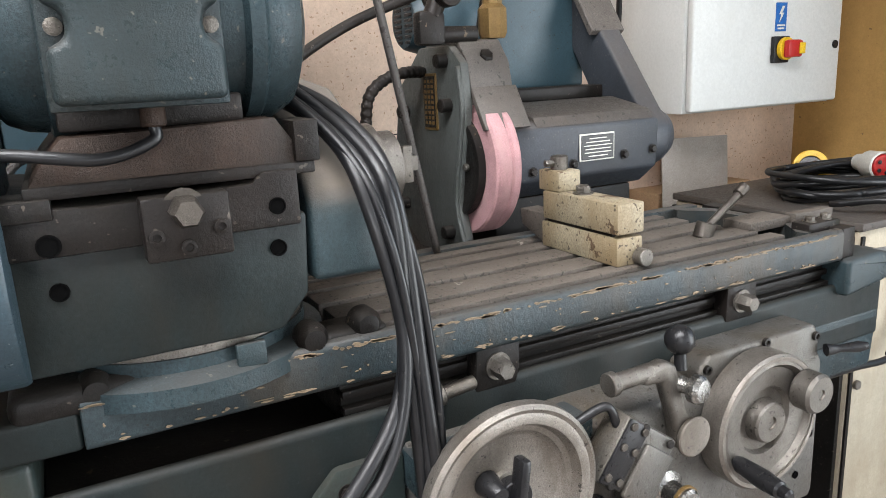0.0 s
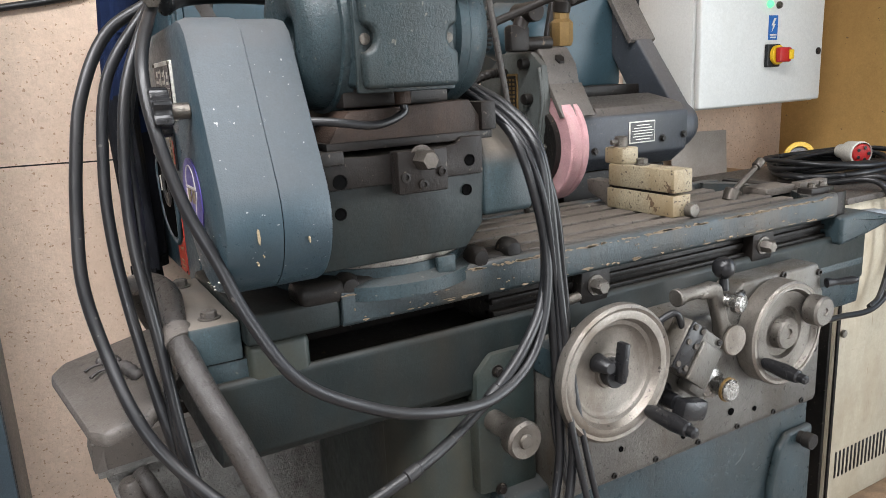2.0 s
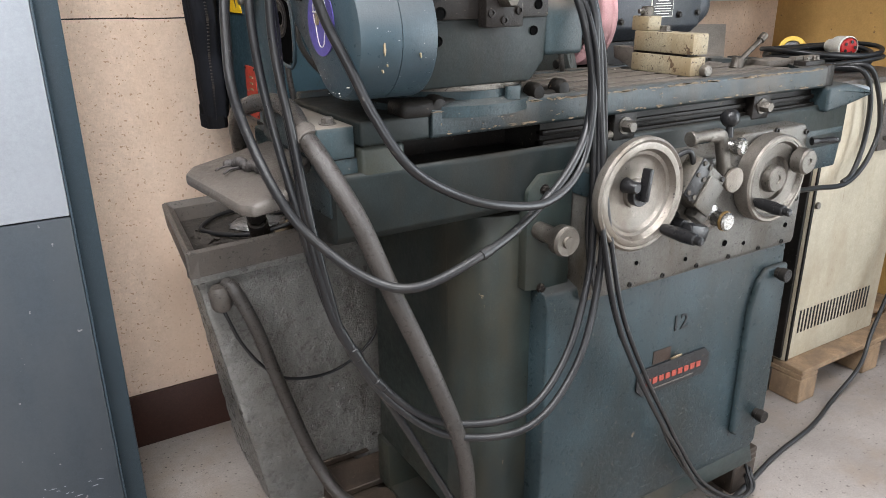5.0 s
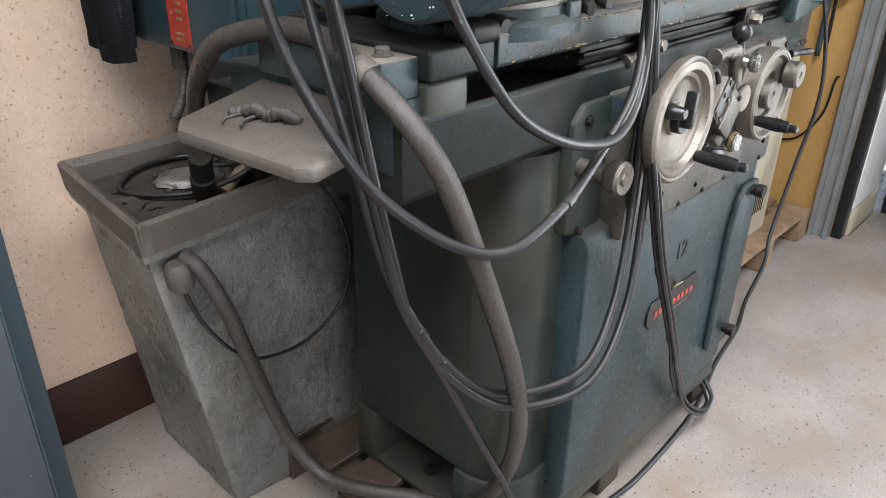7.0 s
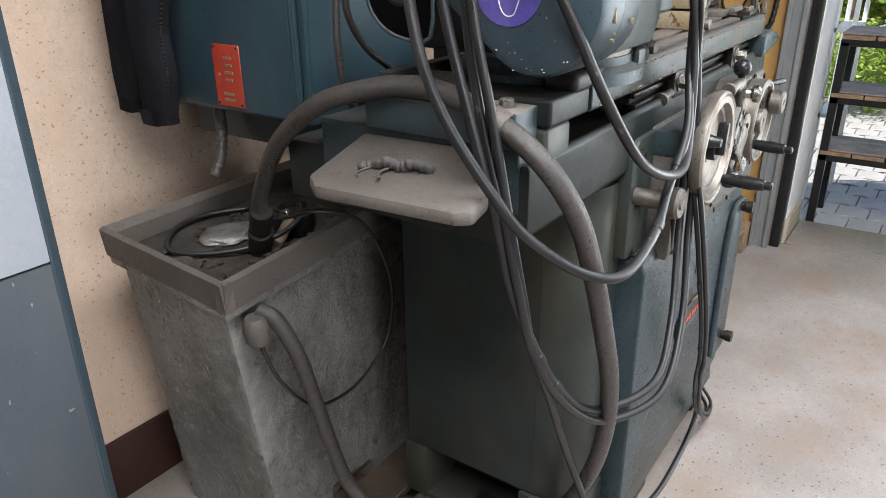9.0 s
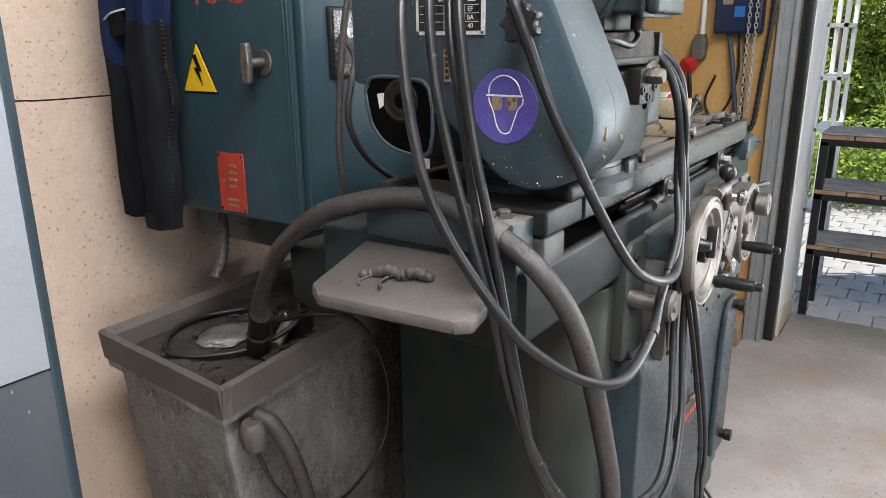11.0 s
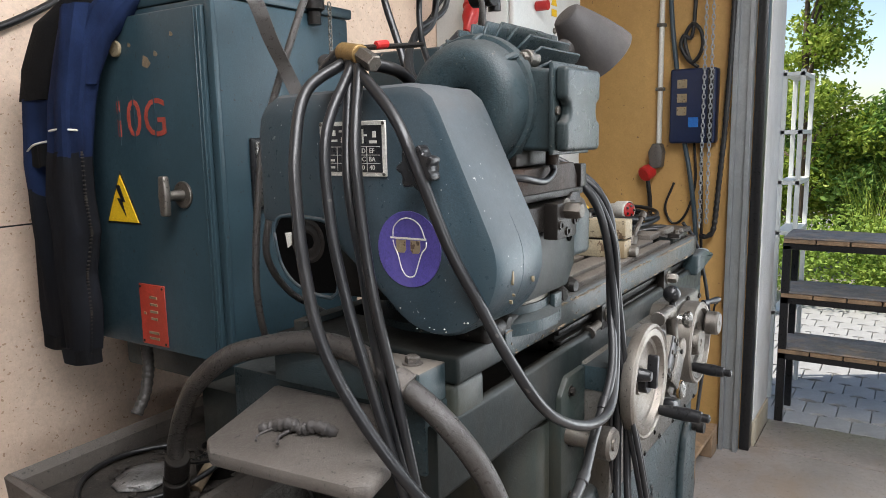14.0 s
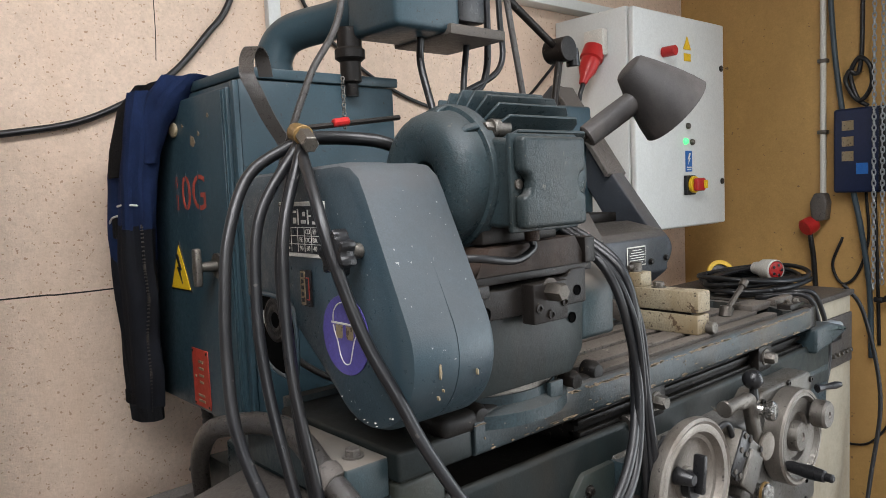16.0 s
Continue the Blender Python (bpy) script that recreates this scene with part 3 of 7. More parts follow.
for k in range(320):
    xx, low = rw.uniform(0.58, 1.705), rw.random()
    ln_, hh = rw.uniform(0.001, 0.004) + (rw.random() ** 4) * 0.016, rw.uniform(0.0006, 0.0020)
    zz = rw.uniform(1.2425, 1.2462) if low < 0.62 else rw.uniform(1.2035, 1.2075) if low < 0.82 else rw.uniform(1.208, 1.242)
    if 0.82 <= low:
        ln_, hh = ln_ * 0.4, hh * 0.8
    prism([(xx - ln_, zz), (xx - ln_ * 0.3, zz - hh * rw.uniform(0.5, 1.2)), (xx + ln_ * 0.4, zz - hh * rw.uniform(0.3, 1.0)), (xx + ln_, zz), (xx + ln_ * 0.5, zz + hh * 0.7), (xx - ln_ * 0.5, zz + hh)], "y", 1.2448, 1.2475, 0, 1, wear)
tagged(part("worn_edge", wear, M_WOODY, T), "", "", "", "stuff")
part("rear_rim", box(0.455, 1.71, 1.558, 1.585, 1.195, 1.25, 0.003), M_WORN, T)
for ya, yb in ((1.288, 1.318), (1.334, 1.385), (1.402, 1.452), (1.468, 1.505), (1.520, 1.545)):
    part("table_rib", box(0.86, 1.62 - (ya - 1.28) * 0.15, ya, yb, 1.220, 1.249, 0.0025), M_WAY, T)
part("end_rim", prism([(1.65, 1.27)] + arc(1.64, 1.34, 0.07, -80, 0, 6) + arc(1.64, 1.49, 0.07, 0, 85, 6) + [(1.64, 1.545), (1.685, 1.49), (1.685, 1.34), (1.645, 1.288)], "z", 1.20, 1.25, 0.0), M_WORN, T)
part("end_plate", box(1.712, 1.745, 1.25, 1.55, 1.20, 1.252, 0.003), M_DARK, T)
part("end_bracket", box(1.66, 1.74, 1.275, 1.31, 1.225, 1.262, 0.003), M_DARK, T)
for xx in (1.68, 1.72):
    part("bracket_bolt", bolt((xx, 1.29, 1.262), (0, 0, 1), 0.008), M_STEEL, T)
part("table_stop_lever", rod((1.74, 1.29, 1.178), (1.76, 1.25, 1.167), 0.011), M_DARK, T)
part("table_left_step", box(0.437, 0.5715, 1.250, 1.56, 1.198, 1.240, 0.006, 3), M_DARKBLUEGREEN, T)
part("left_clamp_block", box(0.370, 0.436, 1.270, 1.545, 1.178, 1.232, 0.003), M_DUSTY, G)
for yy in (1.305, 1.500):
    part("clamp_bolt", bolt((0.404, yy, 1.232), (0, 0, 1), 0.011, 0.01), M_TRAY, G)
# lever at the table's end
lv = rod((1.522, 1.365, 1.262), (1.596, 1.362, 1.314), 0.0065, bm=rod((1.512, 1.365, 1.245), (1.522, 1.365, 1.27), 0.016))
part("clamp_lever", rod((1.590, 1.3625, 1.310), (1.607, 1.362, 1.323), 0.010, bm=lv), M_OLDBOLT, T)
rb = box(1.60, 1.70, 1.34, 1.40, 1.245, 1.262, 0.002)
box(1.70, 1.80, 1.33, 1.352, 1.25, 1.266, 0.002, bm=rb)
part("rack_bracket", rb, M_WAY, T)

# reversing dogs
for xx in (1.039, 1.480):
    d = part("trip_dog", prism([(xx - 0.032, 1.142), (xx + 0.028, 1.142), (xx + 0.034, 1.165), (xx + 0.034, 1.2005), (xx - 0.03, 1.2005)], "y", 1.254, 1.28, 0.003), M_DARK, G)
    part("dog_nut", bolt((xx, 1.254, 1.172), (0, -1, 0), 0.0135, 0.022), M_STEEL, d)
    if xx < 1.3:
        part("dog_pin", rod((xx - 0.075, 1.262, 1.15), (xx - 0.03, 1.262, 1.155), 0.009, bm=rod((xx - 0.085, 1.262, 1.149), (xx - 0.075, 1.262, 1.15), 0.014)), M_STEEL, d)

# apron
A = part("apron", prism([(1.20, 0.825), (1.196, 0.84), (1.196, 1.065), (1.205, 1.082), (1.265, 1.108), (1.28, 1.108), (1.28, 0.825)], "x", 0.905, 1.60, 0.004), M_APRON, G, "grey oil-streaked gearbox apron")
part("apron_cover", prism([(0.90, 1.05), (1.12, 1.05), (1.14, 1.075), (1.14, 1.10), (0.90, 1.10)], "y", 1.19, 1.262, 0.004), M_BLUE, A)
for xx in (0.93, 1.03, 1.13, 1.24, 1.35, 1.46, 1.55):
    part("apron_screw", lathe((xx, 1.1965, 0.838), (0, -1, 0), [(0, 0), (0.006, 0), (0.006, 0.003), (0.0035, 0.0035), (0.0033, 0.001), (0, 0.001)], 10), M_DARK, A)
# black discs painted on the apron as the shaded screw holes
for xx, zz, r_ in ((0.935, 0.90, 0.005), (1.045, 0.885, 0.004), (1.33, 0.875, 0.006), (1.40, 0.862, 0.004), (1.555, 0.88, 0.005), (1.20, 0.862, 0.004)):
    part("screw_hole", lathe((xx, 1.1955, zz), (0, -1, 0), [(r_ * 1.25, 0), (r_ * 1.25, 0.0015), (r_, 0.0015), (r_ * 0.95, 0.0006), (0, 0.0006)], 16), M_VOID, A)
part("apron_side_cover", prism([(0.785, 0.86), (0.90, 0.84), (0.90, 1.10), (0.815, 1.10), (0.785, 1.07)], "y", 1.245, 1.285, 0.006), M_BLUEBASE, A)
for zz in (0.86, 0.97, 1.07):
    part("apron_screw", bolt((0.825, 1.245, zz), (0, -1, 0), 0.008, 0.007), M_DARK, A)

W1 = (0.992, 1.165, 1.055)
w1 = part("handwheel", lathe(W1, (0, -1, 0), [(0, -0.012), (0.094, -0.012), (0.112, -0.004), (0.117, 0.006), (0.116, 0.018), (0.111, 0.022), (0.106, 0.0195), (0.102, 0.021), (0.093, 0.020), (0.087, 0.008), (0.080, 0.006), (0.076, 0.000), (0.070, -0.003), (0.030, -0.004), (0.028, 0.002), (0, 0.002)], 64), M_WHEELRIM, G, "dished alloy handwheel with black handle")
part("hub", rod((W1[0], W1[1], W1[2]), (W1[0], W1[1] - 0.018, W1[2]), 0.024), M_BLACK, w1)
hb = rod((W1[0] - 0.026, W1[1] + 0.004, W1[2] + 0.02), (W1[0] - 0.026, W1[1] - 0.030, W1[2] + 0.02), 0.016, 0.010)
part("lock_lever", box(W1[0] - 0.007, W1[0] + 0.006, W1[1] - 0.034, W1[1] - 0.012, W1[2] - 0.012, W1[2] + 0.055, 0.004, turn=Matrix.Translation(Vector(W1)) @ pose(0, 0, 0, 0, 8, 0) @ Matrix.Translation(-Vector(W1)), bm=hb), M_BLACK, w1)
part("handle", lathe((1.058, 1.145, 0.975), (-0.02, -1, 0.0), [(0, 0), (0.010, 0), (0.012, 0.01), (0.0145, 0.055), (0.012, 0.085), (0.009, 0.088), (0.009, 0.100), (0.005, 0.103), (0, 0.103)], 20), M_BLACK, w1)
part("wheel_shaft", rod((W1[0], 1.20, W1[2]), (W1[0], 1.17, W1[2]), 0.035), M_STEEL, w1)

W2 = (1.435, 1.185, 1.022)
w2 = part("handwheel", lathe(W2, (0, -1, 0), [(0, -0.02), (0.085, -0.02), (0.094, -0.010), (0.101, -0.008), (0.102, 0.020), (0.098, 0.028), (0.088, 0.030), (0.082, 0.022), (0.052, 0.020), (0.048, 0.012), (0.033, 0.012), (0.031, 0.028), (0.028, 0.031), (0.010, 0.031), (0.009, 0.028), (0, 0.028)], 48), M_STEEL, G, "graduated steel cross-feed handwheel")
part("micro_knob", lathe((1.500, 1.158, 1.060), (0, -1, 0), [(0, 0), (0.026, 0), (0.030, 0.004), (0.030, 0.028), (0.026, 0.033), (0.008, 0.033), (0.007, 0.030), (0, 0.030)], 28), M_STEEL, w2)
part("handle", lathe((1.373, 1.16, 0.977), (-0.12, -1, 0.0), [(0, 0), (0.010, 0), (0.012, 0.008), (0.0145, 0.05), (0.012, 0.078), (0.0085, 0.081), (0.0085, 0.094), (0.005, 0.097), (0, 0.097)], 20), M_BLACK, w2)
part("dial_drum", rod((W2[0], 1.23, W2[2]), (W2[0], 1.185, W2[2]), 0.092, seg=40), M_APRON, w2)
part("gearbox_lobe", prism([(1.335, 0.930), (1.598, 0.930), (1.598, 1.108), (1.585, 1.128), (1.36, 1.128), (1.335, 1.108)], "y", 1.200, 1.262, 0.007, 3), M_APRON, A)
part("dial_ring", lathe(W2, (0, -1, 0), [(0.0935, 0.020), (0.0935, 0.0305), (0.0990, 0.0310), (0.1028, 0.0270), (0.1030, -0.008), (0.0990, -0.0095)], 56), M_WHEELRIM, w2, "polished graduated dial ring")
for xx, zz in ((1.35, 1.115), (1.585, 1.115), (1.585, 0.95), (1.47, 1.13)):
    part("apron_screw", lathe((xx, 1.2, zz - 0.006), (0, -1, 0), [(0, 0), (0.007, 0), (0.007, 0.005), (0.004, 0.0055), (0.004, 0.002), (0, 0.002)], 12), M_DARK, A)

# lever with black ball, pivots and rocker
lr = part("reverse_lever", prism([(1.205, 1.150), (1.243, 1.158), (1.262, 1.148), (1.284, 1.075), (1.308, 1.055), (1.312, 1.030), (1.292, 1.015), (1.268, 1.024), (1.258, 1.070), (1.238, 1.128), (1.205, 1.130)], "y", 1.168, 1.192, 0.008, 3), M_STEEL, A, "worn steel lever with black ball")
part("ball_knob", lathe((1.284, 1.185, 1.132), (0.0, 0.08, 1), [(0.0, 0), (0.009, 0), (0.008, 0.022)] + [(0.0205 * math.cos(radians(a)), 0.041 + 0.0205 * math.sin(radians(a))) for a in range(-66, 91, 12)] + [(0, 0.0615)], 24), M_BLACK, lr)
part("pivot_cap", lathe((1.290, 1.169, 1.040), (0, -1, 0), [(0, 0), (0.026, 0), (0.029, 0.003), (0.029, 0.007), (0.027, 0.009), (0, 0.009)], 30), M_WHEELRIM, lr)
part("detent_knob", lathe((1.272, 1.172, 1.118), (0.2, -1, 0), [(0, 0), (0.012, 0), (0.010, 0.012), (0.019, 0.018), (0.020, 0.028), (0.015, 0.034), (0, 0.036)], 22), M_BRIGHT, lr)
part("lever_fork", rod((1.165, 1.182, 1.142), (1.225, 1.180, 1.145), 0.012, bm=rod((1.155, 1.182, 1.142), (1.167, 1.182, 1.142), 0.016)), M_STEEL, lr)

# switch box on the apron, turned on its corner
tb = Matrix.Translation(Vector((1.178, 1.172, 1.040))) @ pose(0, 0, 0, 0, 36, 0)
sb = part("limit_switch", box(-0.05, 0.05, -0.022, 0.022, -0.042, 0.05, 0.006, turn=tb), M_APRON, A, "paint-worn die-cast limit switch box")
part("switch_lid", box(-0.006, 0.048, -0.030, -0.02, -0.045, 0.03, 0.006, turn=tb), M_APRON, sb)
for u, w in ((-0.04, 0.04), (-0.02, 0.045), (0.035, 0.042), (-0.042, -0.03), (-0.03, -0.038)):
    part("switch_screw", rod(tb @ Vector((u, -0.022, w)), tb @ Vector((u, -0.027, w)), 0.006, seg=10), M_DARK, sb)
part("switch_nose", box(0.03, 0.075, -0.015, 0.02, -0.06, -0.01, 0.01, turn=tb), M_APRON, sb)
part("switch_cap", box(-0.050, -0.012, -0.0255, -0.02, -0.040, 0.048, 0.004, turn=tb), M_BLACK, sb)
for u, w in ((-0.042, 0.040), (-0.020, 0.040), (-0.042, 0.012), (-0.020, 0.012), (-0.042, -0.030), (-0.020, -0.030)):
    part("switch_screw", rod(tb @ Vector((u, -0.0255, w)), tb @ Vector((u, -0.0285, w)), 0.0055, seg=12), M_OLDBOLT, sb)
part("switch_cable", tube([tb @ Vector((-0.045, -0.005, 0.03)), tb @ Vector((-0.075, 0.0, 0.045)), (1.10, 1.185, 1.10), (1.09, 1.195, 1.09)], 0.006, 6, 8), M_RUBBER, sb)
kn = part("apron_knob", lathe((1.14, 1.20, 0.960), (0, -1, 0), [(0, 0), (0.026, 0), (0.026, 0.008), (0.016, 0.014), (0.014, 0.04), (0, 0.04)], 22), M_BLACK, A)
part("knob_wing", box(1.135, 1.198, 1.135, 1.165, 0.932, 0.970, 0.008, turn=Matrix.Translation(Vector((1.14, 0, 0.960))) @ pose(0, 0, 0, 0, 14, 0) @ Matrix.Translation(Vector((-1.14, 0, -0.960)))), M_BLACK, kn)
ks = part("push_knob", lathe((1.275, 1.20, 0.948), (0, -1, 0), [(0, 0), (0.028, 0), (0.029, 0.006), (0.018, 0.012), (0.016, 0.03), (0.021, 0.034), (0.021, 0.046), (0.017, 0.05), (0, 0.05)], 24), M_BRIGHT, A)
part("brass_ring", lathe((1.275, 1.163, 0.948), (0, -1, 0), [(0.018, 0), (0.023, 0), (0.023, 0.005), (0.018, 0.005)], 24), M_BRASS, ks)
part("spindle_knob", lathe((0.814, 1.26, 0.988), (0, -1, 0), [(0, 0), (0.018, 0), (0.018, 0.07), (0.024, 0.074), (0.030, 0.08), (0.031, 0.10), (0.027, 0.106), (0.012, 0.104), (0.010, 0.108), (0, 0.108)], 28), M_STEEL, A)
part("small_lever", lathe((1.60, 1.19, 1.085), (0.9, -0.45, 0.05), [(0, 0), (0.010, 0), (0.008, 0.012), (0.006, 0.02), (0.009, 0.05), (0.006, 0.065), (0, 0.066)], 14), M_BLACK, A)

# ---------------------------------------------------------------- workhead on the table
WH = thing("workhead", (0.66, 1.40, 1.22), "blue-green workhead with motor and belt guard bolted on the table", "workhead", shift=(0.014, -0.022, 0.010))
part("swivel_base", lathe((0.67, 1.405, 1.222), (0, 0, 1), [(0, 0), (0.165, 0), (0.165, 0.020), (0.145, 0.028), (0.145, 0.042), (0, 0.042)], 48), M_BLUE, WH)
part("degree_ring", lathe((0.67, 1.405, 1.262), (0, 0, 1), [(0.10, 0), (0.142, 0), (0.142, 0.012), (0.10, 0.012)], 56), M_STEEL, WH, "graduated steel ring")
part("lug", box(0.77, 0.885, 1.282, 1.34, 1.222, 1.248, 0.010, 3), M_DARK, WH)
part("lug", box(0.50, 0.62, 1.27, 1.33, 1.222, 1.255, 0.012, 3), M_DARK, WH)
for xx, yy, zz in ((0.792, 1.278, 1.248), (0.858, 1.285, 1.25), (0.575, 1.278, 1.243)):
    part("lug_bolt", lathe((xx, yy + 0.02, zz), (0, -1, 0), [(0, 0), (0.018, 0), (0.018, 0.018), (0.012, 0.028), (0, 0.03)], 20), M_DARK, WH)
part("pointer", box(0.705, 0.735, 1.252, 1.262, 1.243, 1.268, 0.002), M_BLUE, WH)
# the darker paint also carries the shade of the motor above
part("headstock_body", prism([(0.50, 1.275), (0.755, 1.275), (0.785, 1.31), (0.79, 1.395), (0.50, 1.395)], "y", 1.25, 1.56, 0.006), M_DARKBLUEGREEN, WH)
part("slide_plate", prism([(0.515, 1.385), (0.78, 1.385), (0.78, 1.44), (0.745, 1.44), (0.735, 1.43), (0.60, 1.425), (0.515, 1.43)], "y", 1.238, 1.56, 0.003), M_DARK, WH)
part("left_gib", box(0.515, 0.565, 1.234, 1.30, 1.418, 1.436, 0.002), M_DARK, WH)
cl = part("clamp_plate", box(0.632, 0.708, 1.215, 1.24, 1.372, 1.43, 0.003), M_DARK, WH)
part("clamp_nut", bolt((0.668, 1.218, 1.417), (0, -1, 0), 0.0145, 0.026), M_OLDBOLT, cl)
for u, w in ((0.642, 1.395), (0.668, 1.383), (0.698, 1.398)):
    part("cap_screw", lathe((u, 1.215, w), (0, -1, 0), [(0, 0), (0.007, 0), (0.007, 0.003), (0.004, 0.0035), (0.004, 0.001), (0, 0.001)], 14), M_DARK, cl)
# black discs on the face give the bores their shaded depth
for u, w, r in ((0.558, 1.396, 0.0085), (0.757, 1.406, 0.007), (0.560, 1.352, 0.007), (0.757, 1.362, 0.007)):
    part("bore", lathe((u, 1.2385 if w > 1.38 else 1.2495, w), (0, -1, 0), [(r * 1.2, 0), (r * 1.2, 0.002), (r, 0.002), (r, 0.0006), (0, 0.0006)], 18), M_VOID, WH)
part("motor_plate", prism([(0.545, 1.437), (0.785, 1.437), (0.785, 1.46), (0.765, 1.49), (0.58, 1.485), (0.56, 1.462)], "y", 1.245, 1.52, 0.002), M_RUST, WH, "rusty dovetail motor plate")
part("motor_plate_edge", box(0.545, 0.80, 1.242, 1.52, 1.434, 1.446, 0.002), M_DARK, WH)
part("plate_stop", box(0.78, 0.805, 1.238, 1.30, 1.446, 1.486, 0.002), M_DARK, WH)
part("motor_foot", box(0.58, 0.74, 1.26, 1.46, 1.488, 1.515, 0.004), M_DARK, WH)
# rounded blue cover on the spindle side
part("spindle_cover", prism([(1.262, 1.315), (1.262, 1.392), (1.272, 1.415), (1.33, 1.462), (1.42, 1.512), (1.52, 1.525), (1.58, 1.50), (1.58, 1.315)], "x", 0.795, 0.888, 0.010, 3), M_DUSTY, WH)
part("spindle_boss", rod((0.80, 1.47, 1.40), (0.92, 1.47, 1.40), 0.075, seg=36), M_BLUE, WH)
part("spindle_nose", lathe((0.92, 1.47, 1.40), (1, 0, 0), [(0, 0), (0.062, 0), (0.062, 0.03), (0.05, 0.036), (0.05, 0.06), (0.03, 0.066), (0, 0.066)], 32), M_STEEL, WH, "dusty steel spindle nose")
dg = box(0.975, 1.01, 1.44, 1.47, 1.395, 1.415, 0.002)
part("driving_dog", box(0.985, 1.0, 1.435, 1.445, 1.38, 1.43, 0.002, bm=dg), M_STEEL, WH)

# motor
def turned(b, m):
    bmesh.ops.transform(b, matrix=m, verts=b.verts[:])
    return b


MO = part("motor", lathe((0.545, 1.335, 1.585), (1, 0, 0), [(0, 0.012), (0.020, 0.010), (0.026, -0.004), (0.034, -0.008), (0.060, -0.016), (0.078, -0.014), (0.090, -0.004), (0.097, 0.012), (0.099, 0.030), (0.105, 0.032), (0.107, 0.036), (0.107, 0.050), (0.103, 0.054), (0.095, 0.056), (0.095, 0.20), (0.104, 0.204), (0.104, 0.218), (0.100, 0.222), (0.100, 0.236), (0.088, 0.256), (0.060, 0.268), (0, 0.270)], 48), M_BLUE, WH, "dusty grey-blue electric motor with cooling fins")
for a in list(range(32, 160, 12)):
    ca, sa = math.cos(radians(a)), math.sin(radians(a))
    t_ = Matrix.Translation(Vector((0, 1.335, 1.585))) @ pose(0, 0, 0, a - 90, 0, 0)
    part("cooling_fin", turned(prism([(0.604, 0.092), (0.604, 0.104), (0.618, 0.130), (0.764, 0.130), (0.776, 0.118), (0.776, 0.092)], "y", -0.0022, 0.0022, 0.001, 1), t_), M_BLUE, MO)
for a in (62, 100, 138):
    t_ = Matrix.Translation(Vector((0, 1.335, 1.585))) @ pose(0, 0, 0, a - 90, 0, 0)
    part("bell_rib", turned(prism([(0.562, 0.060), (0.549, 0.086), (0.556, 0.100), (0.575, 0.108), (0.585, 0.100), (0.585, 0.060)], "y", -0.005, 0.005, 0.002, 1), t_), M_BLUE, MO)
for a in (40, 140, 215):
    p = Vector((0.60, 1.335 + 0.104 * math.cos(radians(a)), 1.585 + 0.104 * math.sin(radians(a))))
    part("tie_bolt", bolt(p, (-1, 0, 0), 0.009, 0.012, rod(p, p + Vector((0.03, 0, 0)), 0.013)), M_STEEL, MO)
tbx = part("terminal_box", prism([(1.20, 1.512), (1.30, 1.515), (1.30, 1.645), (1.20, 1.632)], "x", 0.585, 0.708, 0.008, 3), M_BLUE, MO)
lid = [(0.580, 1.512), (0.712, 1.512), (0.712, 1.556), (0.700, 1.560), (0.696, 1.572), (0.700, 1.584), (0.712, 1.588), (0.712, 1.635), (0.580, 1.635), (0.580, 1.588), (0.593, 1.584), (0.597, 1.572), (0.593, 1.560), (0.580, 1.556)]
part("terminal_lid", prism(lid, "y", 1.178, 1.198, 0.007, 3), M_BLUE, tbx)
part("lid_rim", box(0.576, 0.716, 1.198, 1.206, 1.507, 1.640, 0.003), M_BLUE, tbx)
for xx in (0.588, 0.705):
    part("lid_screw", lathe((xx, 1.197, 1.572), (0, -1, 0), [(0, 0), (0.007, 0), (0.007, 0.003), (0.004, 0.004), (0, 0.004)], 14), M_STEEL, tbx)
part("cable_gland", rod((0.655, 1.235, 1.513), (0.655, 1.235, 1.49), 0.011, seg=14), M_RUST, tbx)
part("motor_lead", tube([(0.655, 1.235, 1.492), (0.652, 1.232, 1.478), (0.61, 1.228, 1.466), (0.55, 1.232, 1.474), (0.51, 1.25, 1.478)], 0.0055, 8, 10), M_RUBBER, MO)

# belt guard
CY, CZ = -0.022, 0.012
prof = [(1.618, 1.545), (1.613, 1.572), (1.598, 1.592), (1.575, 1.604), (1.330, 1.610), (1.305, 1.606), (1.285, 1.592), (1.272, 1.568)] + arc(1.290, 1.365, 0.101, 157, 318, 16) + [(1.41, 1.335), (1.445, 1.362), (1.475, 1.385), (1.618, 1.41)]
cover = part("belt_guard", prism(prof, "x", 0.391, 0.4625, 0.017, 2, only="a"), M_COVER, WH, "blue-grey sheet metal belt guard")
part("guard_back_half", prism([(1.330, 1.608), (1.305, 1.604), (1.287, 1.590), (1.274, 1.566)] + arc(1.290, 1.365, 0.101, 157, 300, 14) + [(1.40, 1.345), (1.45, 1.42), (1.45, 1.606)], "x", 0.4637, 0.527, 0.006, 2, only="b"), M_COVER, cover)
# the guard is not cut: a black sheet paints the opening's shade
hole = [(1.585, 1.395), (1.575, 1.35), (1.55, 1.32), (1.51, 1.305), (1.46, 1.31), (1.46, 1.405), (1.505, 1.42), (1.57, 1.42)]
part("guard_hole", prism(hole, "x", 0.3885, 0.394, 0.001, 1), M_VOID, cover, "black sheet painted as the shaded opening around the pulley")
rim_ = [(0.3895, y, z) for y, z in hole]
part("hole_rim", tube(rim_ + rim_[:2], 0.0035, 3, 8), M_COVER, cover)
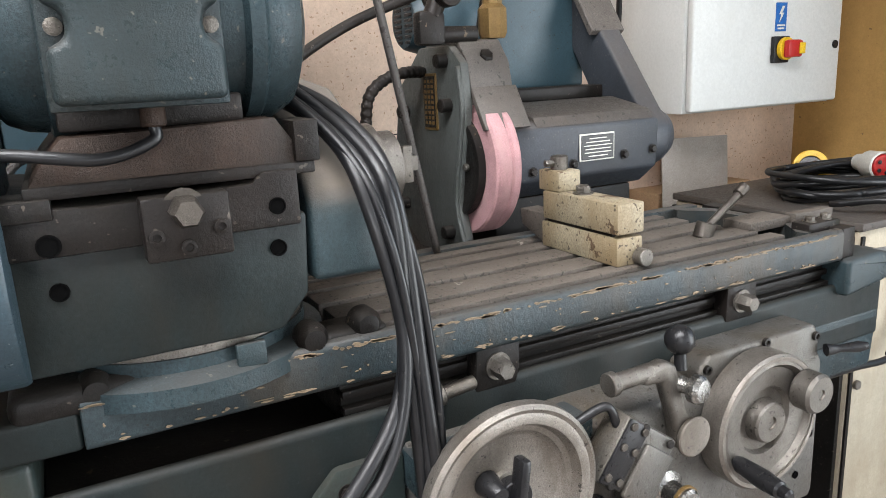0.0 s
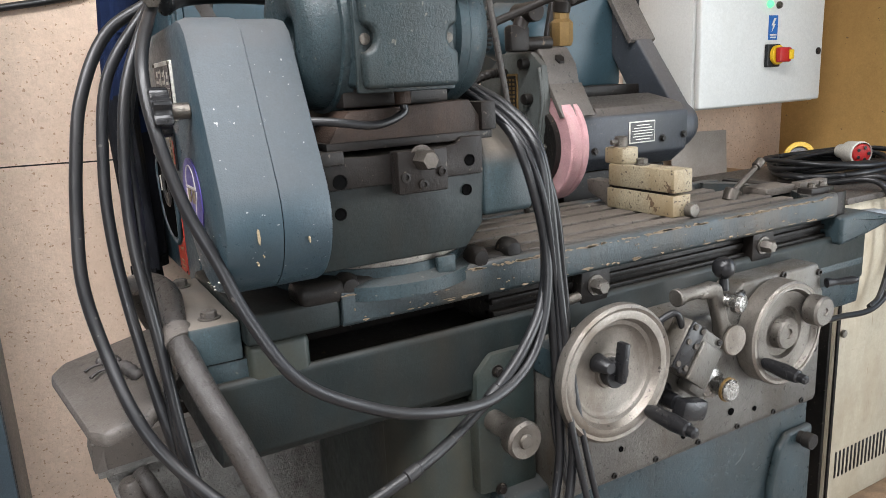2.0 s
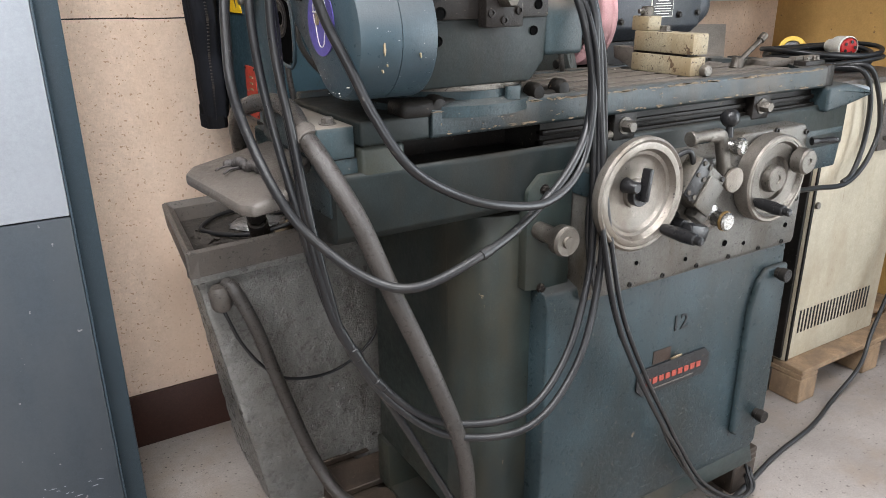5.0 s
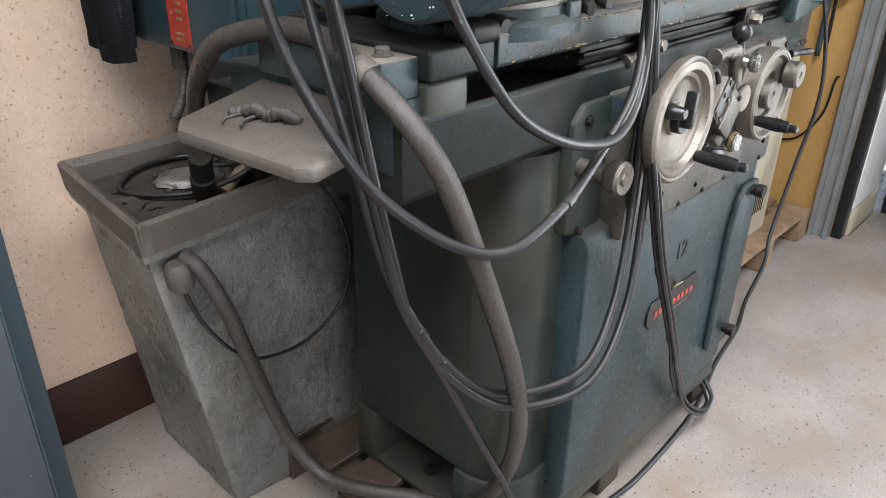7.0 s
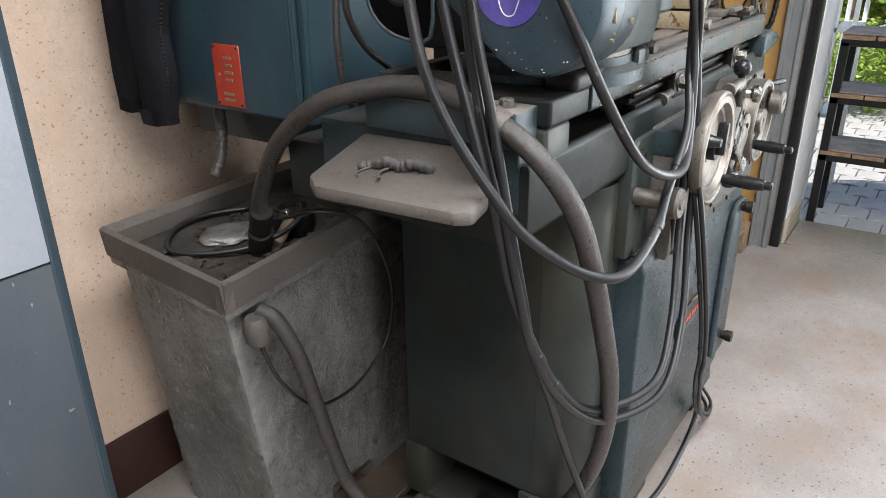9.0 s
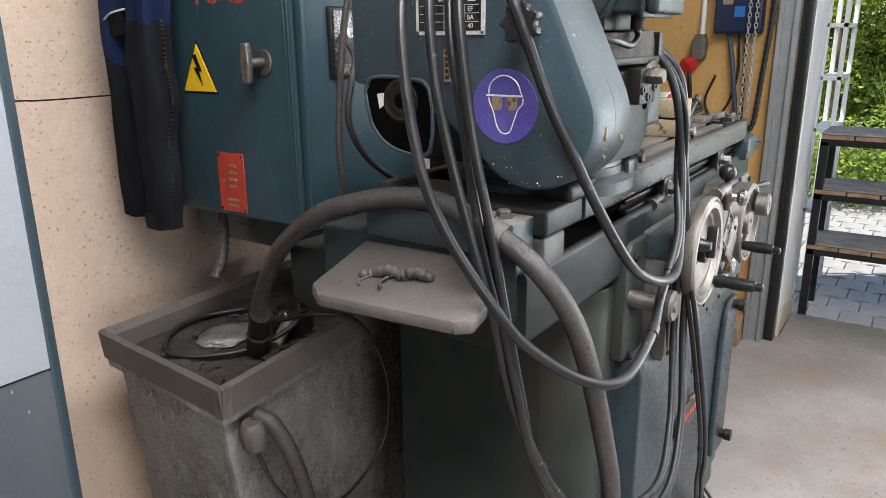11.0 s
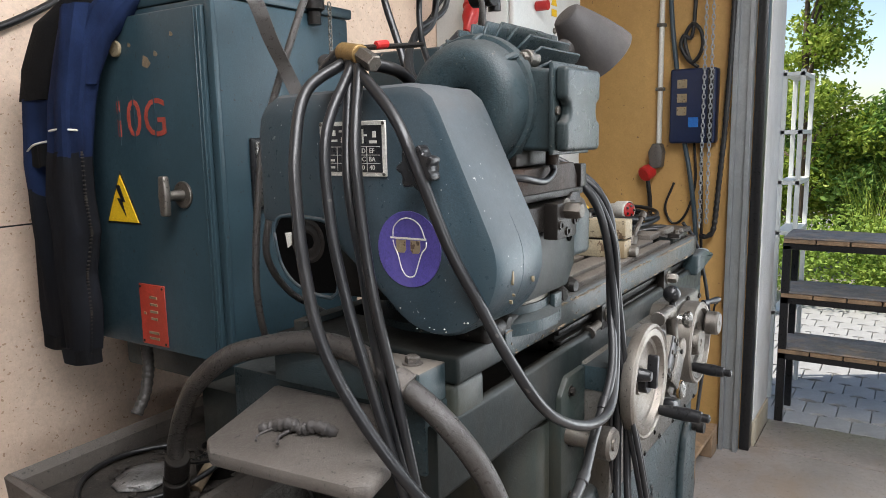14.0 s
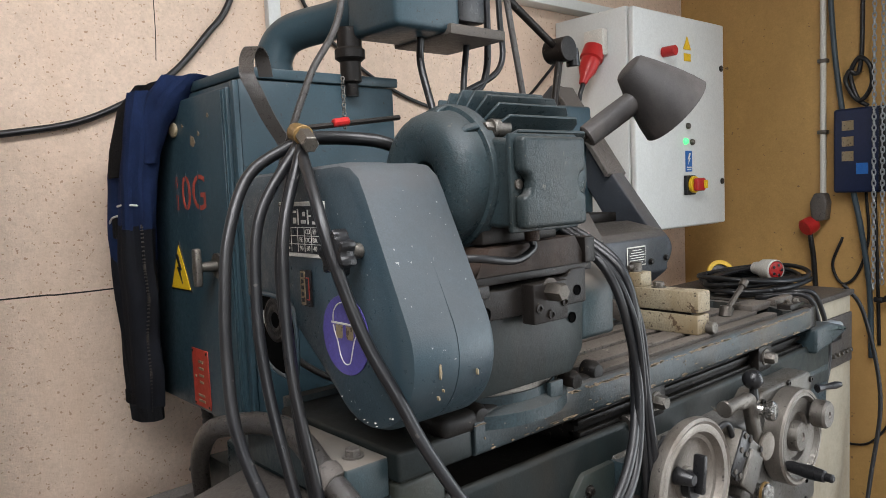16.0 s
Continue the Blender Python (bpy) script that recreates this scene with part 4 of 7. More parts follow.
part("pulley", lathe((0.3885, 1.515, 1.385), (-1, 0, 0), [(0.012, 0), (0.016, 0.0015), (0.020, 0.0015), (0.022, 0.0004), (0.026, 0.0004), (0.029, 0.002), (0.032, 0.0015), (0.034, 0)], 32), M_DARK, cover)
part("pale_tag", prism([(1.560, 1.395), (1.548, 1.397), (1.547, 1.378), (1.556, 1.372)], "x", 0.3868, 0.3884, 0, 1), M_PAPER, cover)
nm = part("name_plate", box(0.3875, 0.3908, 1.361, 1.481, 1.484, 1.561, 0.0008, 1), M_PAPER, cover, "black and silver speed plate")
part("plate_field", box(0.3862, 0.3876, 1.367, 1.475, 1.490, 1.555, 0.0003, 1), M_BLACK, nm)
FACE = Matrix(((0, 0, -1, 0), (-1, 0, 0, 0), (0, 1, 0, 0), (0, 0, 0, 1)))


def on_face(body, size, y, z, x=0.3858):
    return text_mesh(body, size, Matrix.Translation(Vector((x, y, z))) @ FACE, 0.0003)


for w, y in (("CD", 1.402), ("EF", 1.384)):
    part("plate_text", on_face(w, 0.0095, y, 1.5195), M_PAPER, nm)
for w, y in (("FE", 1.420), ("DC", 1.402), ("BA", 1.384)):
    part("plate_text", on_face(w, 0.0095, y, 1.508), M_PAPER, nm)
for w, y in (("90", 1.420), ("60", 1.402), ("40", 1.384)):
    part("plate_text", on_face(w, 0.0095, y, 1.4965), M_PAPER, nm)
for z in (1.5025, 1.514, 1.5255):
    part("plate_line", box(0.3856, 0.3864, 1.370, 1.472, z - 0.0004, z + 0.0004, 0, 1), M_PAPER, nm)
for y in (1.393, 1.411, 1.429, 1.447):
    part("plate_line", box(0.3856, 0.3864, y - 0.0004, y + 0.0004, 1.4915, 1.5255, 0, 1), M_PAPER, nm)
for y0, y1, z0, z1 in ((1.375, 1.388, 1.530, 1.534), (1.376, 1.382, 1.538, 1.5465), (1.392, 1.40, 1.540, 1.5425), (1.398, 1.401, 1.530, 1.550), (1.405, 1.418, 1.531, 1.536), (1.407, 1.413, 1.541, 1.547), (1.424, 1.427, 1.529, 1.551), (1.430, 1.442, 1.546, 1.549), (1.431, 1.439, 1.531, 1.539), (1.446, 1.462, 1.533, 1.536), (1.449, 1.456, 1.541, 1.549), (1.452, 1.464, 1.505, 1.508), (1.452, 1.464, 1.495, 1.498)):
    part("plate_drawing", box(0.3856, 0.3864, y0, y1, z0, z1, 0, 1), M_PAPER, nm)
for y, z in ((1.3645, 1.4875), (1.4775, 1.4875), (1.3645, 1.5575), (1.4775, 1.5575)):
    part("plate_rivet", rod((0.3876, y, z), (0.3852, y, z), 0.0026, seg=10), M_STEEL, nm)
ps = part("plate_small", box(0.3875, 0.3908, 1.405, 1.433, 1.415, 1.466, 0.0008, 1), M_BLACK, cover, "small black plate with cream strip")
part("plate_strip", box(0.3868, 0.3876, 1.419, 1.431, 1.417, 1.464, 0, 1), M_IVORY, ps)
for k in range(5):
    part("plate_bar", box(0.3861, 0.3869, 1.422, 1.428, 1.421 + k * 0.0088, 1.4265 + k * 0.0088, 0, 1), M_BLACK, ps)
part("plate_line", box(0.3868, 0.3876, 1.4085, 1.4165, 1.424, 1.4255, 0, 1), M_REDPLATE, ps)
part("plate_line", box(0.3868, 0.3876, 1.4085, 1.4100, 1.424, 1.456, 0, 1), M_REDPLATE, ps)
part("plate_line", box(0.3868, 0.3876, 1.4085, 1.4165, 1.4545, 1.456, 0, 1), M_REDPLATE, ps)
sk = part("sticker", rod((0.3908, 1.328, 1.385), (0.3890, 1.328, 1.385), 0.053, seg=40, bev=0.0003), M_PURPLE, cover, "round violet eye protection sticker")
part("sticker_outline", tube([(0.3886, 1.328 - dy, 1.385 + dz) for dy, dz in ((-0.026, 0.012), (-0.024, 0.004), (-0.018, -0.008), (-0.012, -0.028), (-0.003, -0.038), (0.009, -0.036), (0.015, -0.022), (0.022, -0.004), (0.029, 0.004), (0.030, 0.012))], 0.0009, 3, 6), M_PAPER, sk)
for dy in (-0.012, 0.012):
    gl_ = [(1.328 - dy - 0.008, 1.385 + 0.013), (1.328 - dy + 0.008, 1.385 + 0.013), (1.328 - dy + 0.008, 1.385 - 0.001), (1.328 - dy + 0.005, 1.385 - 0.005), (1.328 - dy - 0.005, 1.385 - 0.005), (1.328 - dy - 0.008, 1.385 - 0.001)]
    part("sticker_lens", prism(gl_, "x", 0.3880, 0.3888, 0, 1), M_IVORY, sk)
part("sticker_band", box(0.3881, 0.3889, 1.298, 1.358, 1.399, 1.4015, 0, 1), M_PAPER, sk)
part("sticker_crown", tube([(0.3886, 1.328 - dy, 1.385 + dz) for dy, dz in ((-0.026, 0.016), (-0.024, 0.030), (-0.012, 0.041), (0.004, 0.043), (0.020, 0.034), (0.028, 0.016))], 0.0009, 3, 6), M_PAPER, sk)
# bare spots along the guard's edge
rc = random.Random(31)
for k in range(15):
    a_ = radians(rc.uniform(195, 312))
    r_ = 0.0975 + rc.uniform(-0.012, 0.003) if k % 3 else rc.uniform(0.05, 0.09)
    yy, zz, q = 1.290 + r_ * math.cos(a_), 1.365 + r_ * math.sin(a_), rc.uniform(0.0004, 0.0013)
    part("paint_chip", prism([(yy - q, zz), (yy - q * 0.3, zz - q * 0.8), (yy + q, zz - q * 0.2), (yy + q * 0.2, zz + q)], "x", 0.3902 if r_ < 0.094 else 0.3925, 0.3925 if r_ < 0.094 else 0.3945, 0, 1), M_PAPER, cover)
for cx, cz, cw, ch_ in ((0.432, 1.350, 0.0020, 0.010), (0.494, 1.338, 0.0011, 0.0042), (0.428, 1.318, 0.0014, 0.003), (0.436, 1.326, 0.0008, 0.002)):
    part("paint_chip", prism([(cx - cw, cz + ch_ * 0.6), (cx - cw * 0.6, cz - ch_ * 0.5), (cx + cw * 0.2, cz - ch_), (cx + cw, cz - ch_ * 0.2), (cx + cw * 0.5, cz + ch_ * 0.9), (cx - cw * 0.3, cz + ch_)], "y", 1.1884, 1.1925, 0, 1), M_IVORY, cover)
kb = part("star_knob", rod((0.391, 1.285, 1.498), (0.36, 1.285, 1.498), 0.010), M_STEEL, cover)
lob = [(1.285 + (0.026 + 0.004 * math.cos(7 * t)) * math.cos(t), 1.498 + (0.026 + 0.004 * math.cos(7 * t)) * math.sin(t)) for t in [2 * math.pi * i / 56 for i in range(56)]]
part("star_grip", prism(lob, "x", 0.345, 0.368, 0.004), M_BLACK, kb)

# ---------------------------------------------------------------- wheelhead
WL = thing("wheelhead", (1.45, 1.8, 1.2), "blue-grey wheelhead with pink grinding wheel behind the table", "wheelhead", shift=(-0.024, 0.008, 0.002))
part("wheelhead_body", prism([(1.62, 1.30), (1.575, 1.335), (1.570, 1.425), (1.585, 1.44), (1.68, 1.462), (1.95, 1.47), (1.95, 1.30)], "x", 1.315, 1.645, 0.006), M_HEAD, WL)
part("top_plate", prism([(1.572, 1.428), (1.583, 1.446), (1.69, 1.468), (1.69, 1.462), (1.583, 1.438)], "x", 1.36, 1.63, 0.001, 1), M_TRAY, WL)
part("wheelhead_slide", box(1.30, 1.62, 1.62, 2.05, 1.10, 1.30, 0.006), M_DARK, WL)
part("pulley_cover", prism(arc(1.66, 1.385, 0.062, 130, 330, 14) + [(1.735, 1.41), (2.03, 1.83), (1.965, 1.88)], "x", 1.648, 1.705, 0.008, 3), M_HEAD, WL, "long blue-grey belt cover")
part("pulley_cap", lathe((1.705, 1.66, 1.385), (1, 0, 0), [(0.060, -0.005), (0.060, 0.0), (0.048, 0.022), (0.02, 0.03), (0, 0.03)], 32), M_HEAD, WL)
part("cover_strap", prism([(1.748, 1.60), (1.760, 1.59), (1.945, 1.86), (1.935, 1.87)], "x", 1.628, 1.715, 0.002, 1), M_TRAY, WL)
part("upper_housing", box(1.43, 1.68, 1.84, 2.16, 1.485, 1.80, 0.010, 3), M_CAB, WL)
part("housing_base", box(1.40, 1.66, 1.74, 2.10, 1.465, 1.49, 0.003), M_DARK, WL)
for xx in (1.35, 1.44, 1.56, 1.63):
    part("body_screw", bolt((xx, 1.572, 1.352 + (xx - 1.35) * 0.06), (0, -1, 0), 0.007, 0.006), M_DARK, WL)
lb = part("rating_plate", box(1.455, 1.53, 1.5675, 1.571, 1.363, 1.407, 0.0008, 1), M_BLACK, WL, "black plate with silver lettering")
part("plate_edge", box(1.452, 1.533, 1.569, 1.5718, 1.360, 1.410, 0.0008, 1), M_PAPER, lb)
for k, w in enumerate((0.045, 0.062, 0.058, 0.066, 0.056, 0.04)):
    part("plate_bar", box(1.4925 - w / 2, 1.4925 + w / 2, 1.5668, 1.5677, 1.3680 + k * 0.0064, 1.3698 + k * 0.0064, 0, 1), M_PAPER, lb)
gdp = [(1.64, 1.205), (1.675, 1.30), (1.655, 1.40), (1.64, 1.47), (1.65, 1.545), (1.69, 1.575), (1.80, 1.575), (1.90, 1.50), (1.93, 1.38), (1.90, 1.24), (1.84, 1.20)]
GD = part("wheel_guard", prism(gdp, "x", 1.245, 1.262, 0.004), M_GUARD, WL, "grey-green wheel guard plate")
part("guard_shell", prism([(1.66, 1.49), (1.665, 1.545), (1.70, 1.582), (1.80, 1.582), (1.90, 1.51), (1.935, 1.38), (1.91, 1.24), (1.89, 1.24), (1.915, 1.38), (1.885, 1.50), (1.79, 1.568), (1.71, 1.568), (1.68, 1.54), (1.675, 1.49)], "x", 1.262, 1.335, 0.002), M_GUARD, GD)
part("guard_plate", prism([(1.638, 1.475), (1.655, 1.545), (1.685, 1.582), (1.70, 1.585), (1.67, 1.545), (1.652, 1.475)], "x", 1.262, 1.345, 0.002), M_TRAY, GD)
part("guard_flap", prism([(1.600, 1.435), (1.612, 1.432), (1.655, 1.50), (1.645, 1.505)], "x", 1.262, 1.352, 0.002), M_TRAY, GD)
part("guard_edge", tube([(1.2435, y, z) for y, z in ((1.645, 1.21), (1.678, 1.30), (1.660, 1.395), (1.646, 1.47), (1.656, 1.54))], 0.0045, 6, 8), M_GUARD, GD)
part("guard_nut", bolt((1.305, 1.672, 1.548), (0, -0.75, 0.65), 0.013, 0.014), M_DARK, GD)
for yy, zz in ((1.70, 1.55), (1.69, 1.475), (1.86, 1.46), (1.88, 1.28), (1.70, 1.25)):
    part("guard_bolt", rod((1.245, yy, zz), (1.225, yy, zz), 0.012), M_DARK, GD)
gl = part("guard_label", box(1.2418, 1.2452, 1.735, 1.785, 1.43, 1.53, 0.0006, 1), M_BRASS, GD)
part("label_field", box(1.2405, 1.242, 1.739, 1.781, 1.435, 1.525, 0.0003, 1), M_DARK, gl)
for k in range(9):
    for u in range(3):
        part("label_mark", box(1.2398, 1.2407, 1.7425 + u * 0.013, 1.7505 + u * 0.013, 1.440 + k * 0.0092, 1.4455 + k * 0.0092, 0, 1), M_BRASS, gl)
part("grinding_wheel", lathe((1.275, 1.70, 1.37), (1, 0, 0), [(0.055, 0.0), (0.055, -0.006), (0.086, -0.006), (0.09, 0.0), (0.123, 0.0), (0.126, 0.004), (0.126, 0.028), (0.122, 0.032), (0.126, 0.036), (0.126, 0.046), (0.123, 0.050), (0.055, 0.050)], 96), M_PINK, WL, "pink grooved abrasive wheel")
part("wheel_flange", lathe((1.262, 1.70, 1.37), (1, 0, 0), [(0, -0.004), (0.03, -0.004), (0.034, 0.0), (0.07, 0.001), (0.085, -0.004), (0.092, -0.002), (0.092, 0.012), (0, 0.012)], 40), M_DARK, WL)
for a in range(0, 360, 60):
    part("flange_screw", rod((1.262, 1.70 + 0.052 * math.cos(radians(a)), 1.37 + 0.052 * math.sin(radians(a))), (1.254, 1.70 + 0.052 * math.cos(radians(a)), 1.37 + 0.052 * math.sin(radians(a))), 0.007, seg=12), M_STEEL, WL)
# dresser arm above the guard
ar = rod((1.20, 1.69, 1.592), (1.30, 1.69, 1.592), 0.014)
box(1.185, 1.235, 1.672, 1.702, 1.575, 1.63, 0.008, bm=ar)
rod((1.215, 1.687, 1.62), (1.235, 1.687, 1.662), 0.016, bm=ar)
rod((1.235, 1.65, 1.655), (1.235, 1.72, 1.655), 0.021, bm=ar)
part("dresser_arm", ar, M_DARK, WL)
part("coolant_tap", lathe((1.345, 1.705, 1.585), (0, 0, 1), [(0, 0), (0.022, 0.0), (0.026, 0.01), (0.026, 0.05), (0.018, 0.058), (0.018, 0.075), (0, 0.075)], 8), M_BRASS, WL, "dirty brass coolant tap")
part("tap_lever", rod((1.345, 1.70, 1.672), (1.44, 1.65, 1.71), 0.010, 0.014, bm=rod((1.345, 1.705, 1.658), (1.345, 1.70, 1.682), 0.020)), M_DARK, WL)
# wheel motor with slotted end
MW = part("wheel_motor", lathe((1.262, 1.895, 1.63), (1, 0, 0), [(0, 0), (0.05, 0.0), (0.056, 0.006), (0.062, 0.03), (0.068, 0.04), (0.068, 0.16), (0, 0.16)], 36), M_CAB, WL)
for i in range(-4, 5):
    for s in (-1, 1):
        hw = 0.4 * math.sqrt(max(0.0, 0.05 ** 2 - (i * 0.010) ** 2))
        yc = 1.895 + s * (hw + 0.004)
        part("vent_slot", box(1.2605, 1.263, yc - hw * 0.85, yc + hw * 0.85, 1.63 + i * 0.010 - 0.003, 1.63 + i * 0.010 + 0.003, 0.0008, 1), M_BLACK, MW)

# the wheel, its guard and the arm stand forward of the body
for ob in WL.children:
    kind_ = ob.name.split(".")[0]
    if kind_ in ("wheel_guard", "dresser_arm", "coolant_tap", "tap_lever", "wheel_motor"):
        ob.location = (-0.018, -0.050, 0.0)
    elif kind_ in ("grinding_wheel", "wheel_flange", "flange_screw"):
        ob.location = (-0.026, -0.046, 0.0)

# chipped ivory dresser block standing on the table
DB = thing("dresser_block", (1.27, 1.36, 1.25), "chipped ivory steel dresser block standing on the table", "dresser block", shift=(0.028, 0.032, -0.001))
part("lower_block", box(1.245, 1.293, 1.268, 1.45, 1.250, 1.292, 0.003), M_IVORY, DB)
part("upper_block", box(1.244, 1.294, 1.266, 1.445, 1.297, 1.342, 0.003), M_IVORY, DB)
part("spacer", box(1.250, 1.285, 1.285, 1.44, 1.291, 1.298, 0.001), M_DARK, DB)
part("post", box(1.246, 1.290, 1.405, 1.458, 1.342, 1.375, 0.003), M_IVORY, DB)
part("diamond_holder", lathe((1.268, 1.432, 1.375), (0, 0, 1), [(0, 0), (0.014, 0), (0.014, 0.020), (0.011, 0.022), (0, 0.022)], 22), M_STEEL, DB)
part("side_screw", rod((1.256, 1.432, 1.386), (1.240, 1.432, 1.386), 0.006, seg=6), M_STEEL, DB)
part("hex_nut", bolt((1.270, 1.375, 1.342), (0, 0, 1), 0.012, 0.011), M_STEEL, DB)
part("tongue", prism([(1.45, 1.252), (1.515, 1.275), (1.52, 1.302), (1.45, 1.302)], "x", 1.250, 1.288, 0.002), M_WAY, DB)
part("front_screw", rod((1.285, 1.268, 1.262), (1.285, 1.250, 1.262), 0.013, seg=18), M_STEEL, DB)

# ---------------------------------------------------------------- pallets
def pallet(at, wx, wy, wood, label):
    P = thing("pallet", (at[0], at[1], 0), label, "pallet", "wooden pallets")
    x0, x1, y0, y1 = at[0] - wx / 2, at[0] + wx / 2, at[1] - wy / 2, at[1] + wy / 2
    n = 5
    for i in range(n):
        ya = y0 + (wy - 0.12) * i / (n - 1)
        part("deck_board", box(x0, x1, ya, ya + 0.12, 0.117, 0.137, 0.003, 1), wood, P)
    for i in range(3):
        xa = x0 + (wx - 0.10) * i / 2
        part("cross_board", box(xa, xa + 0.10, y0, y1, 0.097, 0.116, 0.003, 1), wood, P)
        for j in range(3):
            ya = y0 + (wy - 0.12) * j / 2
            part("block", box(xa, xa + 0.10, ya, ya + 0.12, 0.0, 0.096, 0.004, 1), wood, P)
    return P


pallet((1.13, 1.63), 1.14, 0.74, M_OILWOOD, "oil-soaked wooden pallet under the grinding machine")
pallet((2.68, 1.83), 0.92, 0.74, M_WOOD, "weathered wooden pallet under the cream cabinet")

# ---------------------------------------------------------------- cream cabinet on its pallet
CC = thing("machine_cabinet", (2.56, 1.7, 0.137), "scuffed cream steel cabinet standing on a pallet", "cabinet", shift=(0.005, 0.100, 0))
part("body", box(2.22, 2.78, 1.44, 2.02, 0.137, 1.122, 0.006), M_CREAM, CC)
part("side_panel", box(2.205, 2.219, 1.45, 2.02, 0.15, 1.11, 0.002), M_DARK, CC)
part("top_plate", box(2.215, 2.79, 1.43, 2.03, 1.123, 1.143, 0.004), M_TRAY, CC)
part("corner_strip", box(2.222, 2.234, 1.434, 1.4395, 0.14, 1.11, 0.001), M_DARK, CC)
pn = part("control_panel", box(2.545, 2.765, 1.43, 1.439, 0.88, 1.062, 0.003), M_TRAY, CC)
for i in range(5):
    part("switch", rod((2.575 + 0.038 * i, 1.43, 0.925), (2.575 + 0.038 * i, 1.415, 0.927), 0.008, seg=12), M_STEEL, pn)
part("meter", box(2.58, 2.66, 1.426, 1.4305, 0.975, 1.03, 0.002), M_BLACK, pn)
for i in range(22):
    xx = 2.268 + i * 0.0205
    part("vent_slot", box(xx, xx + 0.008, 1.4375, 1.4405, 0.24, 0.33, 0.001, 1, turn=None), M_BLACK, CC)
part("lock", rod((2.254, 1.4395, 0.728), (2.254, 1.43, 0.728), 0.012), M_STEEL, CC)

# ---------------------------------------------------------------- coolant tank
TK = thing("coolant_tank", (0.6, 2.0, 0.0), "sludge-caked grey coolant tank beside the machine", "coolant tank")
top = [(0.262, 1.832), (0.945, 1.90), (0.94, 2.27), (0.305, 2.235)]
bot = [(0.413, 1.912), (0.935, 1.86), (0.935, 2.33), (0.418, 2.31)]


def frustum(lo, z0, hi, z1, bev):
    b = bmesh.new()
    L = [b.verts.new((x, y, z0)) for x, y in lo]
    U = [b.verts.new((x, y, z1)) for x, y in hi]
    b.faces.new(L[::-1])
    b.faces.new(U)
    for i in range(4):
        b.faces.new((L[i], L[(i + 1) % 4], U[(i + 1) % 4], U[i]))
    bmesh.ops.bevel(b, geom=b.edges[:], offset=bev, segments=2, profile=0.5, affect='EDGES')
    return b


tkb = frustum(bot, 0.0, top, 0.80, 0.012)
bmesh.ops.subdivide_edges(tkb, edges=[e for e in tkb.edges if e.calc_length() > 0.2], cuts=70, use_grid_fill=True)
tkb.normal_update()
for v in tkb.verts:
    q = v.co
    d = noise.noise(Vector((q.x * 26, q.y * 26, q.z * 16))) * 0.003 + noise.noise(Vector((q.x * 70, q.y * 70, q.z * 52))) * 0.0022
    v.co = q + v.normal * (d if abs(v.normal.z) < 0.6 else 0.0)
part("tank_body", tkb, M_TANK, TK)
part("tank_flange", frustum([(0.252, 1.815), (0.95, 1.885), (0.945, 2.285), (0.292, 2.25)], 0.79, [(0.250, 1.812), (0.95, 1.882), (0.945, 2.287), (0.290, 2.252)], 0.812, 0.003), M_TANK, TK)


def wall_strip(p, q, h0, h1, t):
    """An upright strip of sheet between two corners, leaning outwards, with a folded top."""
    p, q = Vector((*p, 0)), Vector((*q, 0))
    n = (q - p).normalized().cross(Vector((0, 0, 1)))
    b = bmesh.new()
    P = [(0.0, h0), (0.006, h1 - 0.006), (-0.004, h1), (-t, h1 - 0.016), (-t, h0)]
    A_ = [b.verts.new(p + n * u + Vector((0, 0, v))) for u, v in P]
    B_ = [b.verts.new(q + n * u + Vector((0, 0, v))) for u, v in P]
    for i in range(5):
        b.faces.new((A_[i], A_[(i + 1) % 5], B_[(i + 1) % 5], B_[i]))
    b.faces.new(A_[::-1])
    b.faces.new(B_)
    bmesh.ops.recalc_face_normals(b, faces=b.faces[:])
    return b


rimc = [(0.247, 1.806), (0.95, 1.88), (0.945, 2.29), (0.288, 2.256)]
for a_, b_ in zip(rimc, rimc[1:] + rimc[:1]):
    part("tank_rim", wall_strip(a_, b_, 0.81, 0.878, 0.022), M_TRAY, TK)
part("sludge", frustum([(0.265, 1.825), (0.94, 1.90), (0.935, 2.275), (0.30, 2.24)], 0.795, [(0.265, 1.825), (0.94, 1.90), (0.935, 2.275), (0.30, 2.24)], 0.822, 0.004), M_SLUDGE, TK, "dried grey-brown grinding sludge")
part("union", lathe((0.305, 1.80, 0.782), (0.1, 0, -1), [(0, 0), (0.018, 0), (0.026, 0.012), (0.026, 0.05), (0.018, 0.062), (0, 0.064)], 10), M_TRAY, TK)
PM = part("pump", lathe((0.605, 1.985, 0.822), (0, 0, 1), [(0, 0), (0.050, 0), (0.050, 0.050), (0.044, 0.054), (0.044, 0.062), (0.036, 0.062), (0.036, 0.046), (0, 0.044)], 28), M_DARK, TK, "oily dark pump stub")
for a in range(20, 380, 90):
    part("pump_screw", bolt((0.605 + 0.046 * math.cos(radians(a)), 1.985 + 0.046 * math.sin(radians(a)), 0.872), (0, 0, 1), 0.005, 0.005), M_OLDBOLT, PM)
part("pump_pipe", rod((0.50, 1.935, 0.835), (0.565, 1.955, 0.868), 0.013, seg=16), M_WOODY, TK)
part("pump_stub", rod((0.50, 1.945, 0.893), (0.545, 1.952, 0.888), 0.006, bm=rod((0.545, 1.952, 0.888), (0.56, 1.955, 0.886), 0.010)), M_BRIGHT, TK)

